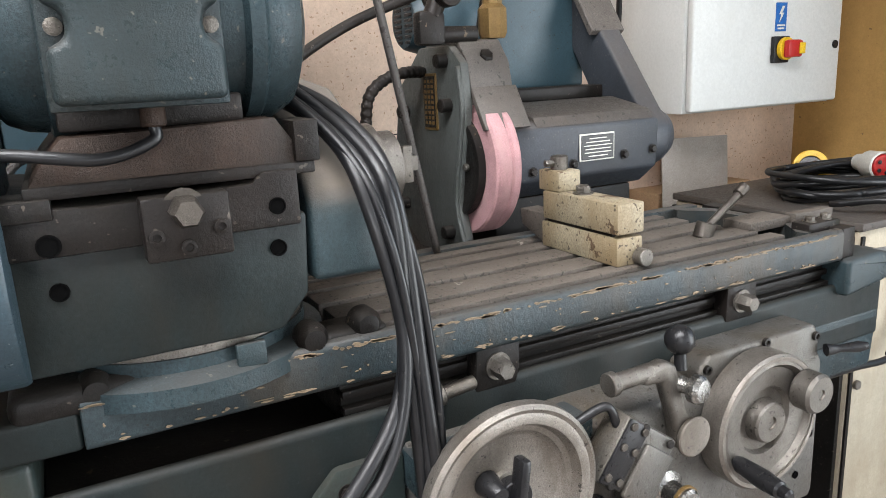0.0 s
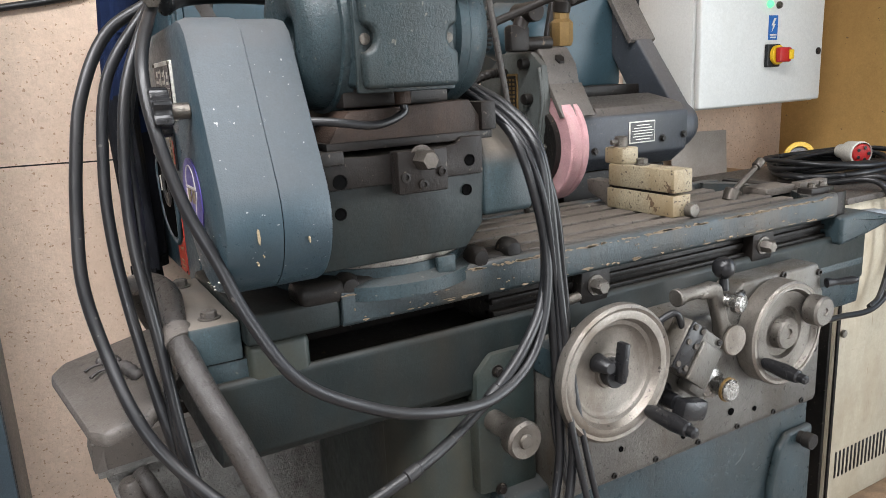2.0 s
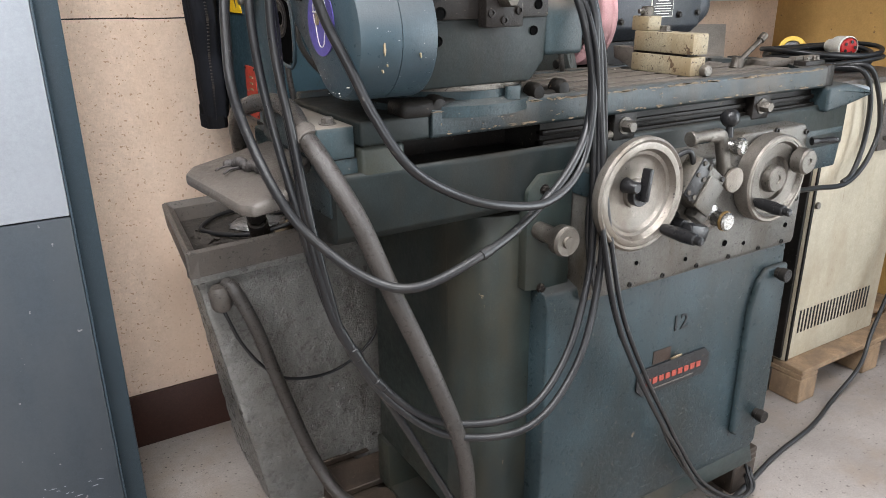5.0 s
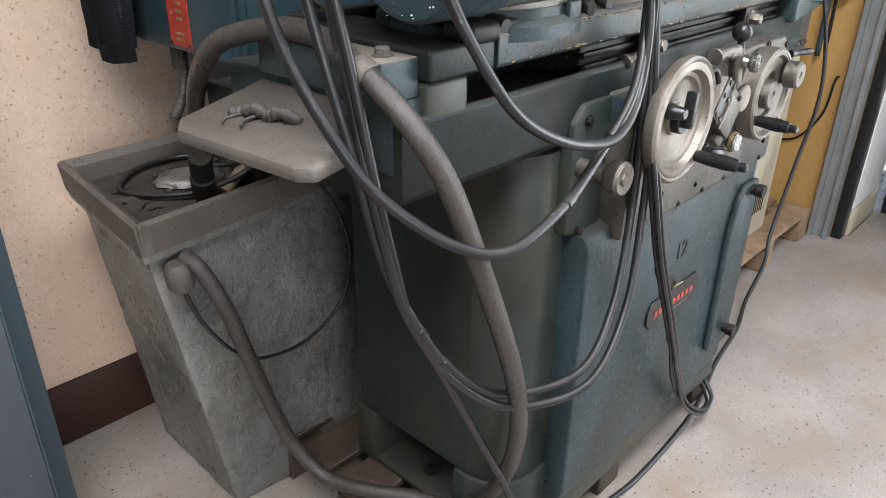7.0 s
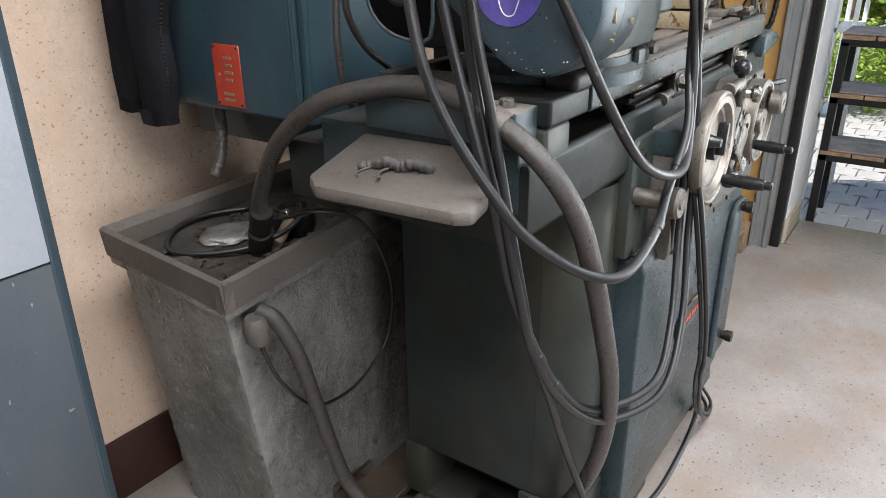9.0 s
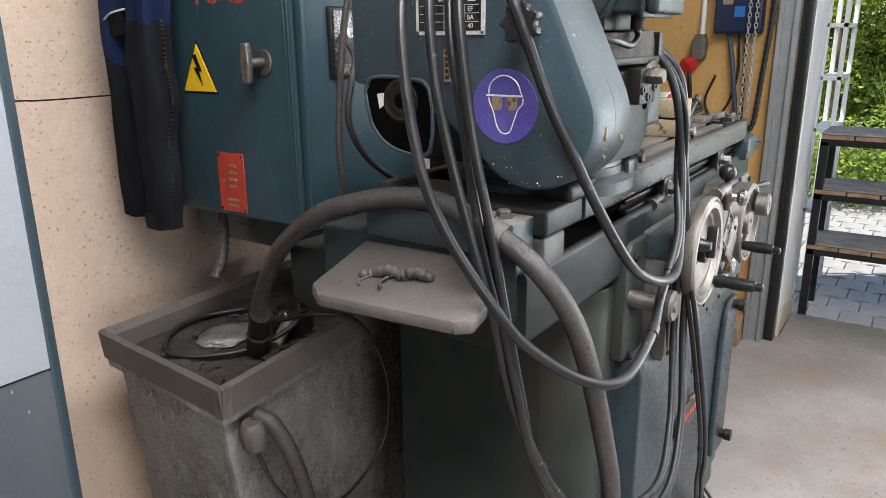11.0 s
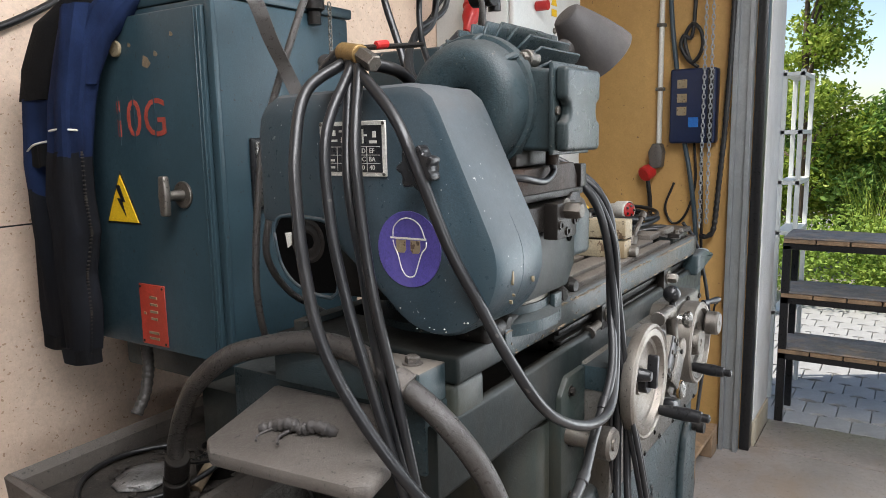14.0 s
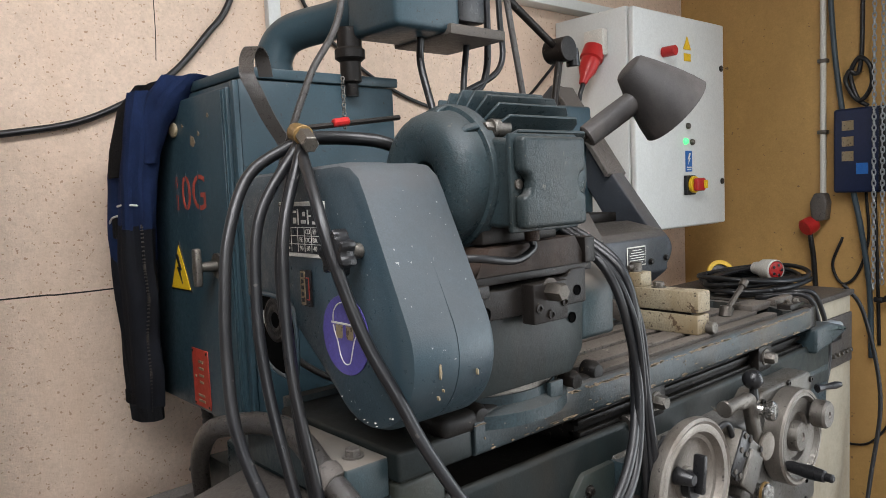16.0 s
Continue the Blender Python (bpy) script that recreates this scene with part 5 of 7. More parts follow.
# splash tray at the bed's end
def sheet(corners, thick, bev, down=(0, 0, -1)):
    b = bmesh.new()
    U = [b.verts.new(c) for c in corners]
    L = [b.verts.new(Vector(c) + Vector(down) * thick) for c in corners]
    n = len(U)
    b.faces.new(U)
    b.faces.new(L[::-1])
    for i in range(n):
        b.faces.new((U[i], L[i], L[(i + 1) % n], U[(i + 1) % n]))
    bmesh.ops.recalc_face_normals(b, faces=b.faces[:])
    bmesh.ops.bevel(b, geom=b.edges[:], offset=bev, segments=2, profile=0.5, affect='EDGES')
    return b


rt_ = random.Random(5)
ST = thing("splash_tray", (0.30, 1.42, 1.12), "dusty brown-grey cast splash tray on the bed end", "splash tray")
part("tray_plate", sheet([(0.385, 1.56, 1.165), (0.225, 1.535, 1.138), (0.205, 1.505, 1.132), (0.238, 1.285, 1.125), (0.255, 1.265, 1.124), (0.31, 1.275, 1.128), (0.385, 1.345, 1.17)], 0.022, 0.007), M_TRAY, ST)
for k in range(26):
    f = rt_.random()
    p_ = (0.210 + 0.040 * f + rt_.uniform(-0.002, 0.002), 1.50 - 0.225 * f, 1.1275 - 0.006 * f) if k < 26 else (0.255 + 0.05 * f, 1.266 + 0.01 * f, 1.121 + 0.004 * f)
    q = rt_.uniform(0.0008, 0.0022)
    cb_ = bmesh.new()
    bmesh.ops.create_icosphere(cb_, subdivisions=1, radius=q)
    bmesh.ops.transform(cb_, matrix=Matrix.Translation(Vector(p_)) @ Matrix.Diagonal((0.5, 2.0, 0.7, 1)), verts=cb_.verts[:])
    part("bare_chip", cb_, M_PAPER, ST)

# lumps of dried sludge caked on the tank's rim and front
rt = random.Random(12)
lm = bm_new()
for k in range(150):
    f, g = rt.random(), rt.random()
    if k < 70:
        p = Vector((0.275 + 0.60 * f, 1.845 + 0.07 * f + rt.uniform(0, 0.32), 0.827))
        q = rt.uniform(0.006, 0.020)
    else:
        p = Vector((0.268 + 0.60 * f + 0.14 * (1 - g) * (1 - f), 1.834 + 0.068 * f + 0.06 * (1 - g) * (1 - f), 0.36 + 0.42 * g))
        q = rt.uniform(0.003, 0.009)
    b = bmesh.new()
    bmesh.ops.create_icosphere(b, subdivisions=1, radius=1.0)
    for v in b.verts:
        v.co = p + Vector((v.co.x * q * rt.uniform(0.7, 1.3), v.co.y * q * (rt.uniform(0.7, 1.3) if k < 70 else 0.5), v.co.z * q * (0.5 if k < 70 else 1.3)))
    join(lm, b)
tagged(part("dried_sludge", lm, M_SLUDGE, TK), "", "", "", "stuff")

# ---------------------------------------------------------------- control cabinet
CB = thing("control_cabinet", (0.75, 2.06, 1.0), "blue-green machine control cabinet with warning triangle", "electrical cabinet", shift=(-0.067, -0.02, 0.046))
part("cabinet_body", box(0.59, 0.96, 1.83, 2.29, 1.065, 1.760, 0.006), M_CAB, CB)
cd = part("cabinet_door", box(0.570, 0.587, 1.845, 2.285, 1.075, 1.745, 0.005), M_CAB, CB)
part("door_lip", box(0.576, 0.588, 1.824, 1.842, 1.07, 1.755, 0.003), M_CAB, CB)
part("warning_triangle", prism([(2.178, 1.338), (2.072, 1.338), (2.125, 1.436)], "x", 0.5675, 0.5698, 0.0006, 1), M_YELLOW, cd, "yellow high voltage triangle")
part("lightning", prism([(2.128, 1.415), (2.112, 1.380), (2.122, 1.380), (2.112, 1.350), (2.138, 1.387), (2.126, 1.387), (2.140, 1.412)], "x", 0.5660, 0.5674, 0, 1), M_BLACK, cd)
rp = part("red_plate", box(0.5675, 0.5698, 2.008, 2.091, 1.084, 1.212, 0.0006, 1), M_REDPLATE, cd, "red enamel instruction plate")
for yy, zz, w in ((2.045, 1.185, 0.03), (2.045, 1.17, 0.03), (2.045, 1.155, 0.03), (2.045, 1.14, 0.025), (2.05, 1.11, 0.04), (2.05, 1.098, 0.04), (2.075, 1.15, 0.008)):
    part("plate_bar", box(0.5662, 0.5674, yy - w * 0.4, yy + w * 0.4, zz - 0.0026, zz + 0.0026, 0, 1), M_IVORY, rp)
for yy, zz in ((2.014, 1.090), (2.085, 1.090), (2.014, 1.206), (2.085, 1.206)):
    part("plate_rivet", rod((0.5676, yy, zz), (0.5655, yy, zz), 0.0028, seg=10), M_DARK, rp)
for ch_, yy in (("1", 2.112), ("0", 2.062), ("G", 1.996)):
    sm = part("stencil_mark", text_mesh(ch_, 0.105, Matrix.Translation(Vector((0.5692, yy, 1.544))) @ FACE, 0.0003), M_STENCIL, cd, "faded red stencil mark")
    part("stencil_bridge", box(0.5686, 0.5694, yy - 0.0022, yy + 0.0022, 1.496, 1.592, 0, 1), M_CAB, sm)
for yy, zz, q in ((2.01, 1.655, 0.013), (1.98, 1.668, 0.006), (2.06, 1.69, 0.005), (1.93, 1.70, 0.005), (2.15, 1.70, 0.006)):
    part("paint_scar", prism([(yy - q, zz - q * 0.4), (yy - q * 0.2, zz - q), (yy + q, zz - q * 0.6), (yy + q * 0.6, zz + q * 0.9), (yy - q * 0.4, zz + q * 0.5)], "x", 0.5690, 0.5702, 0, 1), M_WOODY, cd)
# larger black triangle behind the sign, painted as its shadow
part("triangle_shadow", prism([(2.182, 1.334), (2.066, 1.334), (2.124, 1.444)], "x", 0.5688, 0.5699, 0, 1), M_BLACK, cd)
for yy in (1.852, 1.862):
    part("door_bead", box(0.5665, 0.5705, yy - 0.0016, yy + 0.0016, 1.08, 1.74, 0.001, 1), M_CAB, cd)
hd = part("door_handle", rod((0.57, 1.925, 1.40), (0.564, 1.925, 1.40), 0.026, seg=28), M_STEEL, cd)
part("handle_neck", rod((0.565, 1.925, 1.40), (0.530, 1.925, 1.40), 0.011, 0.009), M_STEEL, hd)
part("handle_bar", prism([(1.916, 1.362), (1.933, 1.362), (1.936, 1.40), (1.933, 1.438), (1.916, 1.438), (1.912, 1.40)], "x", 0.518, 0.532, 0.004, 3), M_STEEL, hd)
part("knob_plate", rod((0.57, 2.10, 1.685), (0.562, 2.10, 1.685), 0.016), M_IVORY, cd)
part("bracket", box(0.66, 0.96, 1.86, 2.30, 0.98, 1.064, 0.01), M_CAB, CB)
part("top_cap", box(0.59, 0.97, 1.825, 2.295, 1.761, 1.782, 0.004), M_CAB, CB)
ss = part("side_switch", box(0.652, 0.724, 1.8215, 1.831, 1.365, 1.505, 0.006, 3), M_BLACK, CB)
part("switch_plate", box(0.660, 0.718, 1.818, 1.8225, 1.372, 1.498, 0.003), M_BRIGHT, ss, "worn chrome switch plate")
part("switch_recess", box(0.682, 0.716, 1.8165, 1.8185, 1.395, 1.445, 0.001, 1), M_BLACK, ss)
part("sight_hole", lathe((0.70, 1.854, 1.70), (0, -1, 0), [(0, -0.001), (0.020, -0.001), (0.020, 0.002), (0.026, 0.002), (0.026, 0)], 24), M_IVORY, CB)
part("drain_hose", tube([(0.62, 2.16, 1.06), (0.62, 2.16, 1.0), (0.60, 2.15, 0.95), (0.575, 2.15, 0.91)], 0.012, 16, 12, None, 0.12, 0.008), M_HOSE, CB)
EL = part("elbow_pipe", tube([(0.78, 2.02, 1.78), (0.775, 2.02, 1.84), (0.80, 1.99, 1.89), (0.86, 1.90, 1.91), (0.90, 1.80, 1.92)], 0.041, 10, 24), M_CAB, CB)
part("pipe_flange", rod((0.78, 2.02, 1.78), (0.78, 2.02, 1.795), 0.055, seg=30), M_CAB, EL)

# pendant box with relays above the workhead
PB = thing("pendant_box", (0.9, 1.72, 1.84), "grey-blue relay box on the elbow pipe", "switch box", shift=(0.0, 0.0, 0.052))
part("casing", box(0.77, 0.94, 1.63, 1.80, 1.845, 2.05, 0.014, 3), M_CAB, PB)
for i in range(3):
    part("relay", box(0.942 + 0.0 * i, 1.02, 1.64 + 0.055 * i, 1.685 + 0.055 * i, 1.875 + 0.01 * i, 1.98, 0.006), M_BLACK, PB)
part("base_tray", box(0.90, 1.06, 1.62, 1.81, 1.84, 1.862, 0.004), M_TRAY, PB)
gln = lathe((0.775, 1.80, 1.87), (0, 0, -1), [(0, 0), (0.026, 0), (0.026, 0.04), (0.032, 0.045), (0.032, 0.062), (0.022, 0.07), (0.022, 0.11), (0.014, 0.115), (0.014, 0.14), (0, 0.14)], 20)
part("down_fitting", gln, M_DARK, PB)

# ---------------------------------------------------------------- locker
LK = thing("locker", (-0.3, 2.17, 0.0), "two-tone grey steel locker against the wall", "locker", shift=(-0.015, 0.016, 0.0))
part("carcass", box(-0.72, 0.113, 2.062, 2.44, 0.0, 1.95, 0.004), M_FRAME, LK)
part("door_frame", box(0.056, 0.111, 2.044, 2.061, 0.0, 1.95, 0.003), M_FRAME, LK)
ud = part("upper_door", box(-0.35, 0.050, 1.952, 2.043, 0.959, 1.93, 0.004), M_LOCKER_L, LK, "light blue-grey upper door half")
ld = part("lower_door", box(-0.35, 0.050, 1.952, 2.043, 0.04, 0.956, 0.004), M_LOCKER_D, LK, "dark grey lower door half")
part("door_edge", box(0.0505, 0.0555, 1.956, 2.043, 0.04, 1.93, 0.001), M_FRAME, LK)
part("door_frame", box(-0.72, -0.36, 2.044, 2.061, 0.0, 1.95, 0.003), M_FRAME, LK)
rl = random.Random(19)
for k in range(16):
    xx, zz, w_ = -0.16 + rl.uniform(-0.06, 0.17), rl.choice((0.24, 0.25, 0.70, 0.23)) + rl.uniform(-0.03, 0.03), rl.uniform(0.001, 0.009)
    part("paint_scratch", prism([(xx - w_, zz), (xx, zz - 0.0008), (xx + w_, zz + rl.uniform(-0.003, 0.003)), (xx, zz + 0.0008)], "y", 1.9512, 1.953, 0, 1), M_LOCKER_L, ld)

# ---------------------------------------------------------------- white switch cabinet on the wall
EB = thing("switch_cabinet", (2.53, 2.18, 1.38), "light grey wall switch cabinet with red-yellow main switch", "electrical cabinet", shift=(0.05, 0.13, -0.01))
part("casing", box(2.20, 2.88, 2.0, 2.338, 1.385, 2.24, 0.006), M_WHITE, EB)
ed = part("door", box(2.205, 2.875, 1.970, 1.996, 1.39, 2.235, 0.008, 3), M_WHITE, EB)
part("lock", lathe((2.845, 1.969, 1.57), (0, -1, 0), [(0, 0), (0.013, 0), (0.013, 0.004), (0, 0.004)], 16), M_BLACK, ed)
part("lock", lathe((2.845, 1.969, 2.05), (0, -1, 0), [(0, 0), (0.013, 0), (0.013, 0.004), (0, 0.004)], 16), M_BLACK, ed)
ms = part("main_switch", box(2.535, 2.605, 1.955, 1.969, 1.52, 1.60, 0.003), M_BLACK, ed)
part("switch_collar", rod((2.578, 1.955, 1.562), (2.578, 1.94, 1.562), 0.034, seg=28), M_YELLOW, ms)
part("switch_grip", box(2.555, 2.622, 1.918, 1.94, 1.535, 1.588, 0.008), M_RED, ms)
part("switch_tab", box(2.60, 2.624, 1.912, 1.9178, 1.545, 1.578, 0.002), M_YELLOW, ms)
part("blue_label", box(2.55, 2.60, 1.9675, 1.9692, 1.615, 1.70, 0.0005, 1), M_SIGNBLUE, ed, "blue electric warning label")
part("label_bolt", prism([(2.578, 1.69), (2.564, 1.665), (2.573, 1.665), (2.566, 1.642), (2.586, 1.67), (2.577, 1.67), (2.588, 1.69)], "y", 1.9662, 1.9674, 0, 1), M_PAPER, ed)
for i, w in ((0, 0.036), (1, 0.03)):
    part("label_bar", box(2.575 - w / 2, 2.575 + w / 2, 1.9664, 1.9674, 1.630 - 0.009 * i, 1.635 - 0.009 * i, 0, 1), M_PAPER, ed)
part("warning_sign", prism([(2.545, 2.105), (2.605, 2.105), (2.575, 2.16)], "y", 1.9672, 1.969, 0.0005, 1), M_YELLOW, ed)
part("warning_sign", box(2.55, 2.60, 1.9672, 1.969, 2.06, 2.09, 0.0005, 1), M_YELLOW, ed)
part("push_button", rod((2.40, 1.969, 2.08), (2.40, 1.915, 2.08), 0.02, seg=20), M_RED, ed)
for xx, zz, mm in ((2.575, 2.00, M_STEEL), (2.545, 1.93, M_STEEL), (2.60, 1.925, M_STEEL), (2.57, 1.80, M_STEEL), (2.55, 1.738, M_GREEN), (2.60, 1.735, M_STEEL), (2.575, 1.87, M_STEEL)):
    part("indicator", lathe((xx, 1.969, zz), (0, -1, 0), [(0, 0), (0.013, 0), (0.013, 0.006), (0.009, 0.012), (0, 0.014)], 18), mm, ed)

# small grey box beside it
solo("junction_box", box(2.27, 2.50, 2.37, 2.47, 1.446, 1.735, 0.006), M_WHITE, "plain grey metal junction box on the wall", "junction box")

# ---------------------------------------------------------------- cardboard and plate behind the table
solo("cardboard_box", box(2.35, 2.80, 2.32, 2.465, 0.0, 1.10, 0.004), M_CARD, "brown cardboard box against the wall", "box")
solo("cardboard_sheet", sheet([(2.34, 2.22, 0.0), (2.34, 2.30, 1.285), (2.645, 2.30, 1.275), (2.645, 2.22, 0.0)], 0.004, 0.001, (0, 1, 0)), M_PALECARD, "pale grey cardboard sheet leaning behind the cabinet", "sheet")

# ---------------------------------------------------------------- hoses and cables of the grinder
HOOK = (0.405, 1.40, 1.655)
UP = [(0.862, 1.205, 1.40), (0.845, 1.26, 1.475), (0.80, 1.36, 1.525), (0.70, 1.47, 1.56)]


def cable(name, pts, r, label, category="cable", group="cables hanging on the workhead", mat=None, per=8, seg=12, clips=()):
    b = tube(pts, r, per, seg)
    path = smooth_path(pts, 8)
    for c in clips:
        i = min(int(c * (len(path) - 1)), len(path) - 2)
        d = (path[i + 1] - path[i]).normalized() * 0.012
        rod(path[i] - d, path[i] + d, r * 1.22, seg=12, bm=b)
    return solo(name, b, mat or M_RUBBER, label, category, group)


cable("coolant_cable", [HOOK, (0.364, 1.297, 1.576), (0.359, 1.255, 1.501), (0.375, 1.222, 1.406), (0.40, 1.195, 1.334), (0.424, 1.168, 1.263), (0.468, 1.14, 1.184), (0.546, 1.135, 1.13), (0.632, 1.127, 1.098), (0.749, 1.14, 1.083), (0.843, 1.165, 1.13), (0.883, 1.185, 1.25)] + UP, 0.0080, "black rubber hose looping over the belt guard")
cable("coolant_cable", [(0.411, 1.41, 1.655), (0.343, 1.426, 1.611), (0.299, 1.409, 1.53), (0.279, 1.39, 1.444), (0.268, 1.37, 1.37), (0.262, 1.345, 1.297), (0.272, 1.311, 1.221), (0.293, 1.259, 1.137), (0.329, 1.224, 1.071), (0.398, 1.166, 1.004), (0.472, 1.129, 0.984), (0.594, 1.129, 1.013), (0.701, 1.150, 1.047), (0.81, 1.160, 1.128), (0.882, 1.19, 1.225)] + [(x + 0.012, y - 0.004, z - 0.008) for x, y, z in UP], 0.0082, "worn black rubber hose hanging in a wide loop", clips=(0.62, 0.7))
cable("coolant_cable", [(0.40, 1.39, 1.65), (0.332, 1.383, 1.555), (0.309, 1.362, 1.443), (0.304, 1.337, 1.345), (0.312, 1.310, 1.235), (0.330, 1.28, 1.10), (0.350, 1.262, 0.98), (0.372, 1.242, 0.90), (0.438, 1.216, 0.77), (0.541, 1.185, 0.672), (0.692, 1.131, 0.665), (0.811, 1.145, 0.743), (0.890, 1.175, 0.897), (0.893, 1.178, 1.042), (0.888, 1.188, 1.218)] + [(x + 0.022, y - 0.01, z - 0.004) for x, y, z in UP], 0.0075, "long black hose hanging below the bed", clips=(0.42, 0.45))
cable("coolant_cable", [(0.395, 1.375, 1.645), (0.348, 1.348, 1.541), (0.329, 1.325, 1.434), (0.325, 1.307, 1.34), (0.335, 1.285, 1.22), (0.346, 1.262, 1.08), (0.362, 1.245, 0.96), (0.385, 1.235, 0.86), (0.452, 1.212, 0.735), (0.560, 1.175, 0.640), (0.705, 1.118, 0.640), (0.832, 1.13, 0.735), (0.905, 1.16, 0.897), (0.907, 1.165, 1.05), (0.900, 1.18, 1.218)] + [(x + 0.030, y - 0.002, z + 0.004) for x, y, z in UP], 0.0075, "long black hose hanging below the bed")
cable("floor_cable", [(0.40, 1.395, 1.648), (0.345, 1.36, 1.50), (0.338, 1.335, 1.38), (0.335, 1.318, 1.29), (0.340, 1.298, 1.19), (0.340, 1.272, 1.10), (0.351, 1.25, 0.986), (0.374, 1.238, 0.883), (0.451, 1.235, 0.736), (0.518, 1.235, 0.603), (0.600, 1.225, 0.43), (0.70, 1.215, 0.22), (0.83, 1.225, 0.06), (0.99, 1.24, 0.012), (1.20, 1.215, 0.012), (1.56, 1.235, 0.012), (1.86, 1.30, 0.012), (2.12, 1.34, 0.012), (2.34, 1.40, 0.014), (2.52, 1.42, 0.09), (2.62, 1.45, 0.20), (2.72, 1.45, 0.45), (2.79, 1.44, 0.75), (2.80, 1.50, 1.05), (2.77, 1.56, 1.16)], 0.0075, "black cable running down and along the floor")
for i, (dx, dy) in enumerate(((0.0, 0.0), (0.014, -0.008), (-0.008, -0.014))):
    cable("feed_cable", [(0.72 + dx, 1.46 + dy, 1.56), (0.80 + dx, 1.37 + dy, 1.54), (0.86 + dx, 1.25 + dy, 1.46), (0.885 + dx, 1.20 + dy, 1.36), (0.903 + dx, 1.195 + dy, 1.212), (0.905 + dx, 1.185 + dy, 1.094), (0.905 + dx, 1.155 + dy, 0.968), (0.934 + dx, 1.135 + dy, 0.81), (1.022 + dx, 1.135 + dy, 0.637), (1.12 + dx, 1.15 + dy, 0.49), (1.20 + dx, 1.17 + dy, 0.37 + 0.01 * i), (1.34 + dx, 1.19 + dy, 0.20), (1.50 + dx, 1.20 + dy, 0.075), (1.62 + dx, 1.22 + dy, 0.03 + 0.012 * i), (1.66 + dx, 1.26, 0.05 + 0.02 * i)], 0.0052, "thin black cable taped into a bundle", clips=(0.52, 0.62, 0.75) if i == 0 else ())
# strands behind the handwheel
for i in range(3):
    cable("feed_cable", [(0.93, 1.20, 0.84), (0.900 + 0.007 * i, 1.192, 0.95), (0.892 + 0.008 * i, 1.188, 1.05), (0.925 + 0.006 * i, 1.188, 1.115 - 0.008 * i), (0.97, 1.195, 1.13 - 0.01 * i), (1.0, 1.215, 1.12)], 0.005, "thin black cable strand behind the handwheel", group="strands behind the handwheel")

# coolant hose: up from the tank, over the tray, down the front and back to the tank
HS = thing("coolant_hose", (0.455, 1.934, 0.84), "thick dusty grey coolant hose arching over the tray", "hose")
hp = [(0.462, 1.945, 0.845), (0.445, 1.915, 0.92), (0.427, 1.88, 0.99), (0.381, 1.766, 1.115), (0.345, 1.63, 1.205), (0.345, 1.54, 1.238), (0.362, 1.465, 1.252), (0.370, 1.39, 1.248), (0.359, 1.296, 1.22), (0.371, 1.226, 1.168), (0.399, 1.184, 1.092), (0.433, 1.165, 0.991), (0.486, 1.160, 0.863), (0.534, 1.160, 0.742), (0.590, 1.180, 0.60), (0.628, 1.215, 0.46), (0.655, 1.27, 0.33), (0.665, 1.33, 0.235), (0.655, 1.41, 0.178), (0.62, 1.50, 0.168), (0.565, 1.59, 0.165), (0.525, 1.69, 0.17), (0.495, 1.75, 0.24), (0.465, 1.765, 0.336), (0.411, 1.76, 0.528), (0.376, 1.76, 0.662), (0.340, 1.775, 0.765), (0.326, 1.81, 0.785)]
part("hose", tube(hp, 0.0165, 8, 16), M_HOSE, HS)
part("hose_collar", rod((0.462, 1.945, 0.84), (0.450, 1.925, 0.885), 0.026), M_DARK, HS)
part("hose_collar", rod((0.448, 1.921, 0.895), (0.437, 1.898, 0.94), 0.024), M_DARK, HS)
part("hose_clip", rod((0.359, 1.305, 1.222), (0.362, 1.282, 1.211), 0.0225), M_TRAY, HS)

cable("pump_wire", [(0.50, 1.975, 0.885), (0.50, 1.90, 0.905), (0.53, 1.83, 0.925), (0.62, 1.80, 0.885), (0.695, 1.80, 0.78), (0.73, 1.80, 0.66), (0.70, 1.80, 0.54), (0.59, 1.80, 0.475), (0.47, 1.795, 0.485), (0.40, 1.79, 0.535), (0.345, 1.795, 0.62), (0.312, 1.798, 0.715)], 0.0042, "thin black wire drooping in front of the tank", group="tank wires")
cable("pump_wire", [(0.62, 2.16, 0.838), (0.54, 2.215, 0.835), (0.45, 2.21, 0.835), (0.377, 2.154, 0.835), (0.346, 2.079, 0.835), (0.40, 2.0, 0.836), (0.47, 1.95, 0.845), (0.56, 1.93, 0.87), (0.62, 1.98, 0.885)], 0.006, "black wire coiled on the tank sludge", group="tank wires")


def crumple(c, rx, ry, rz, seed, n=14):
    """A crumpled lump of foil or cloth."""
    rnd = random.Random(seed)
    b = bmesh.new()
    bmesh.ops.create_icosphere(b, subdivisions=3, radius=1.0)
    for v in b.verts:
        k = 1 + 0.35 * noise.noise(v.co * 3.1 + Vector((seed, 0, 0))) + rnd.uniform(-0.10, 0.10)
        v.co = Vector((c[0] + v.co.x * rx * k, c[1] + v.co.y * ry * k, c[2] + max(v.co.z, -0.2) * rz * k))
    return b


foil = crumple((0.50, 2.09, 0.829), 0.075, 0.062, 0.010, 3)
solo("foil_scrap", foil, M_ALU, "crumpled silvery foil scrap on the tank sludge", "foil")
rg = tube([(0.315, 1.372, 1.146), (0.300, 1.395, 1.158), (0.296, 1.415, 1.150), (0.288, 1.435, 1.157), (0.284, 1.462, 1.148), (0.272, 1.478, 1.146)], 0.0075, 8, 9, None, 0.35, 0.005)
tube([(0.290, 1.43, 1.150), (0.268, 1.435, 1.146), (0.255, 1.425, 1.1425)], 0.0025, 5, 6, rg)
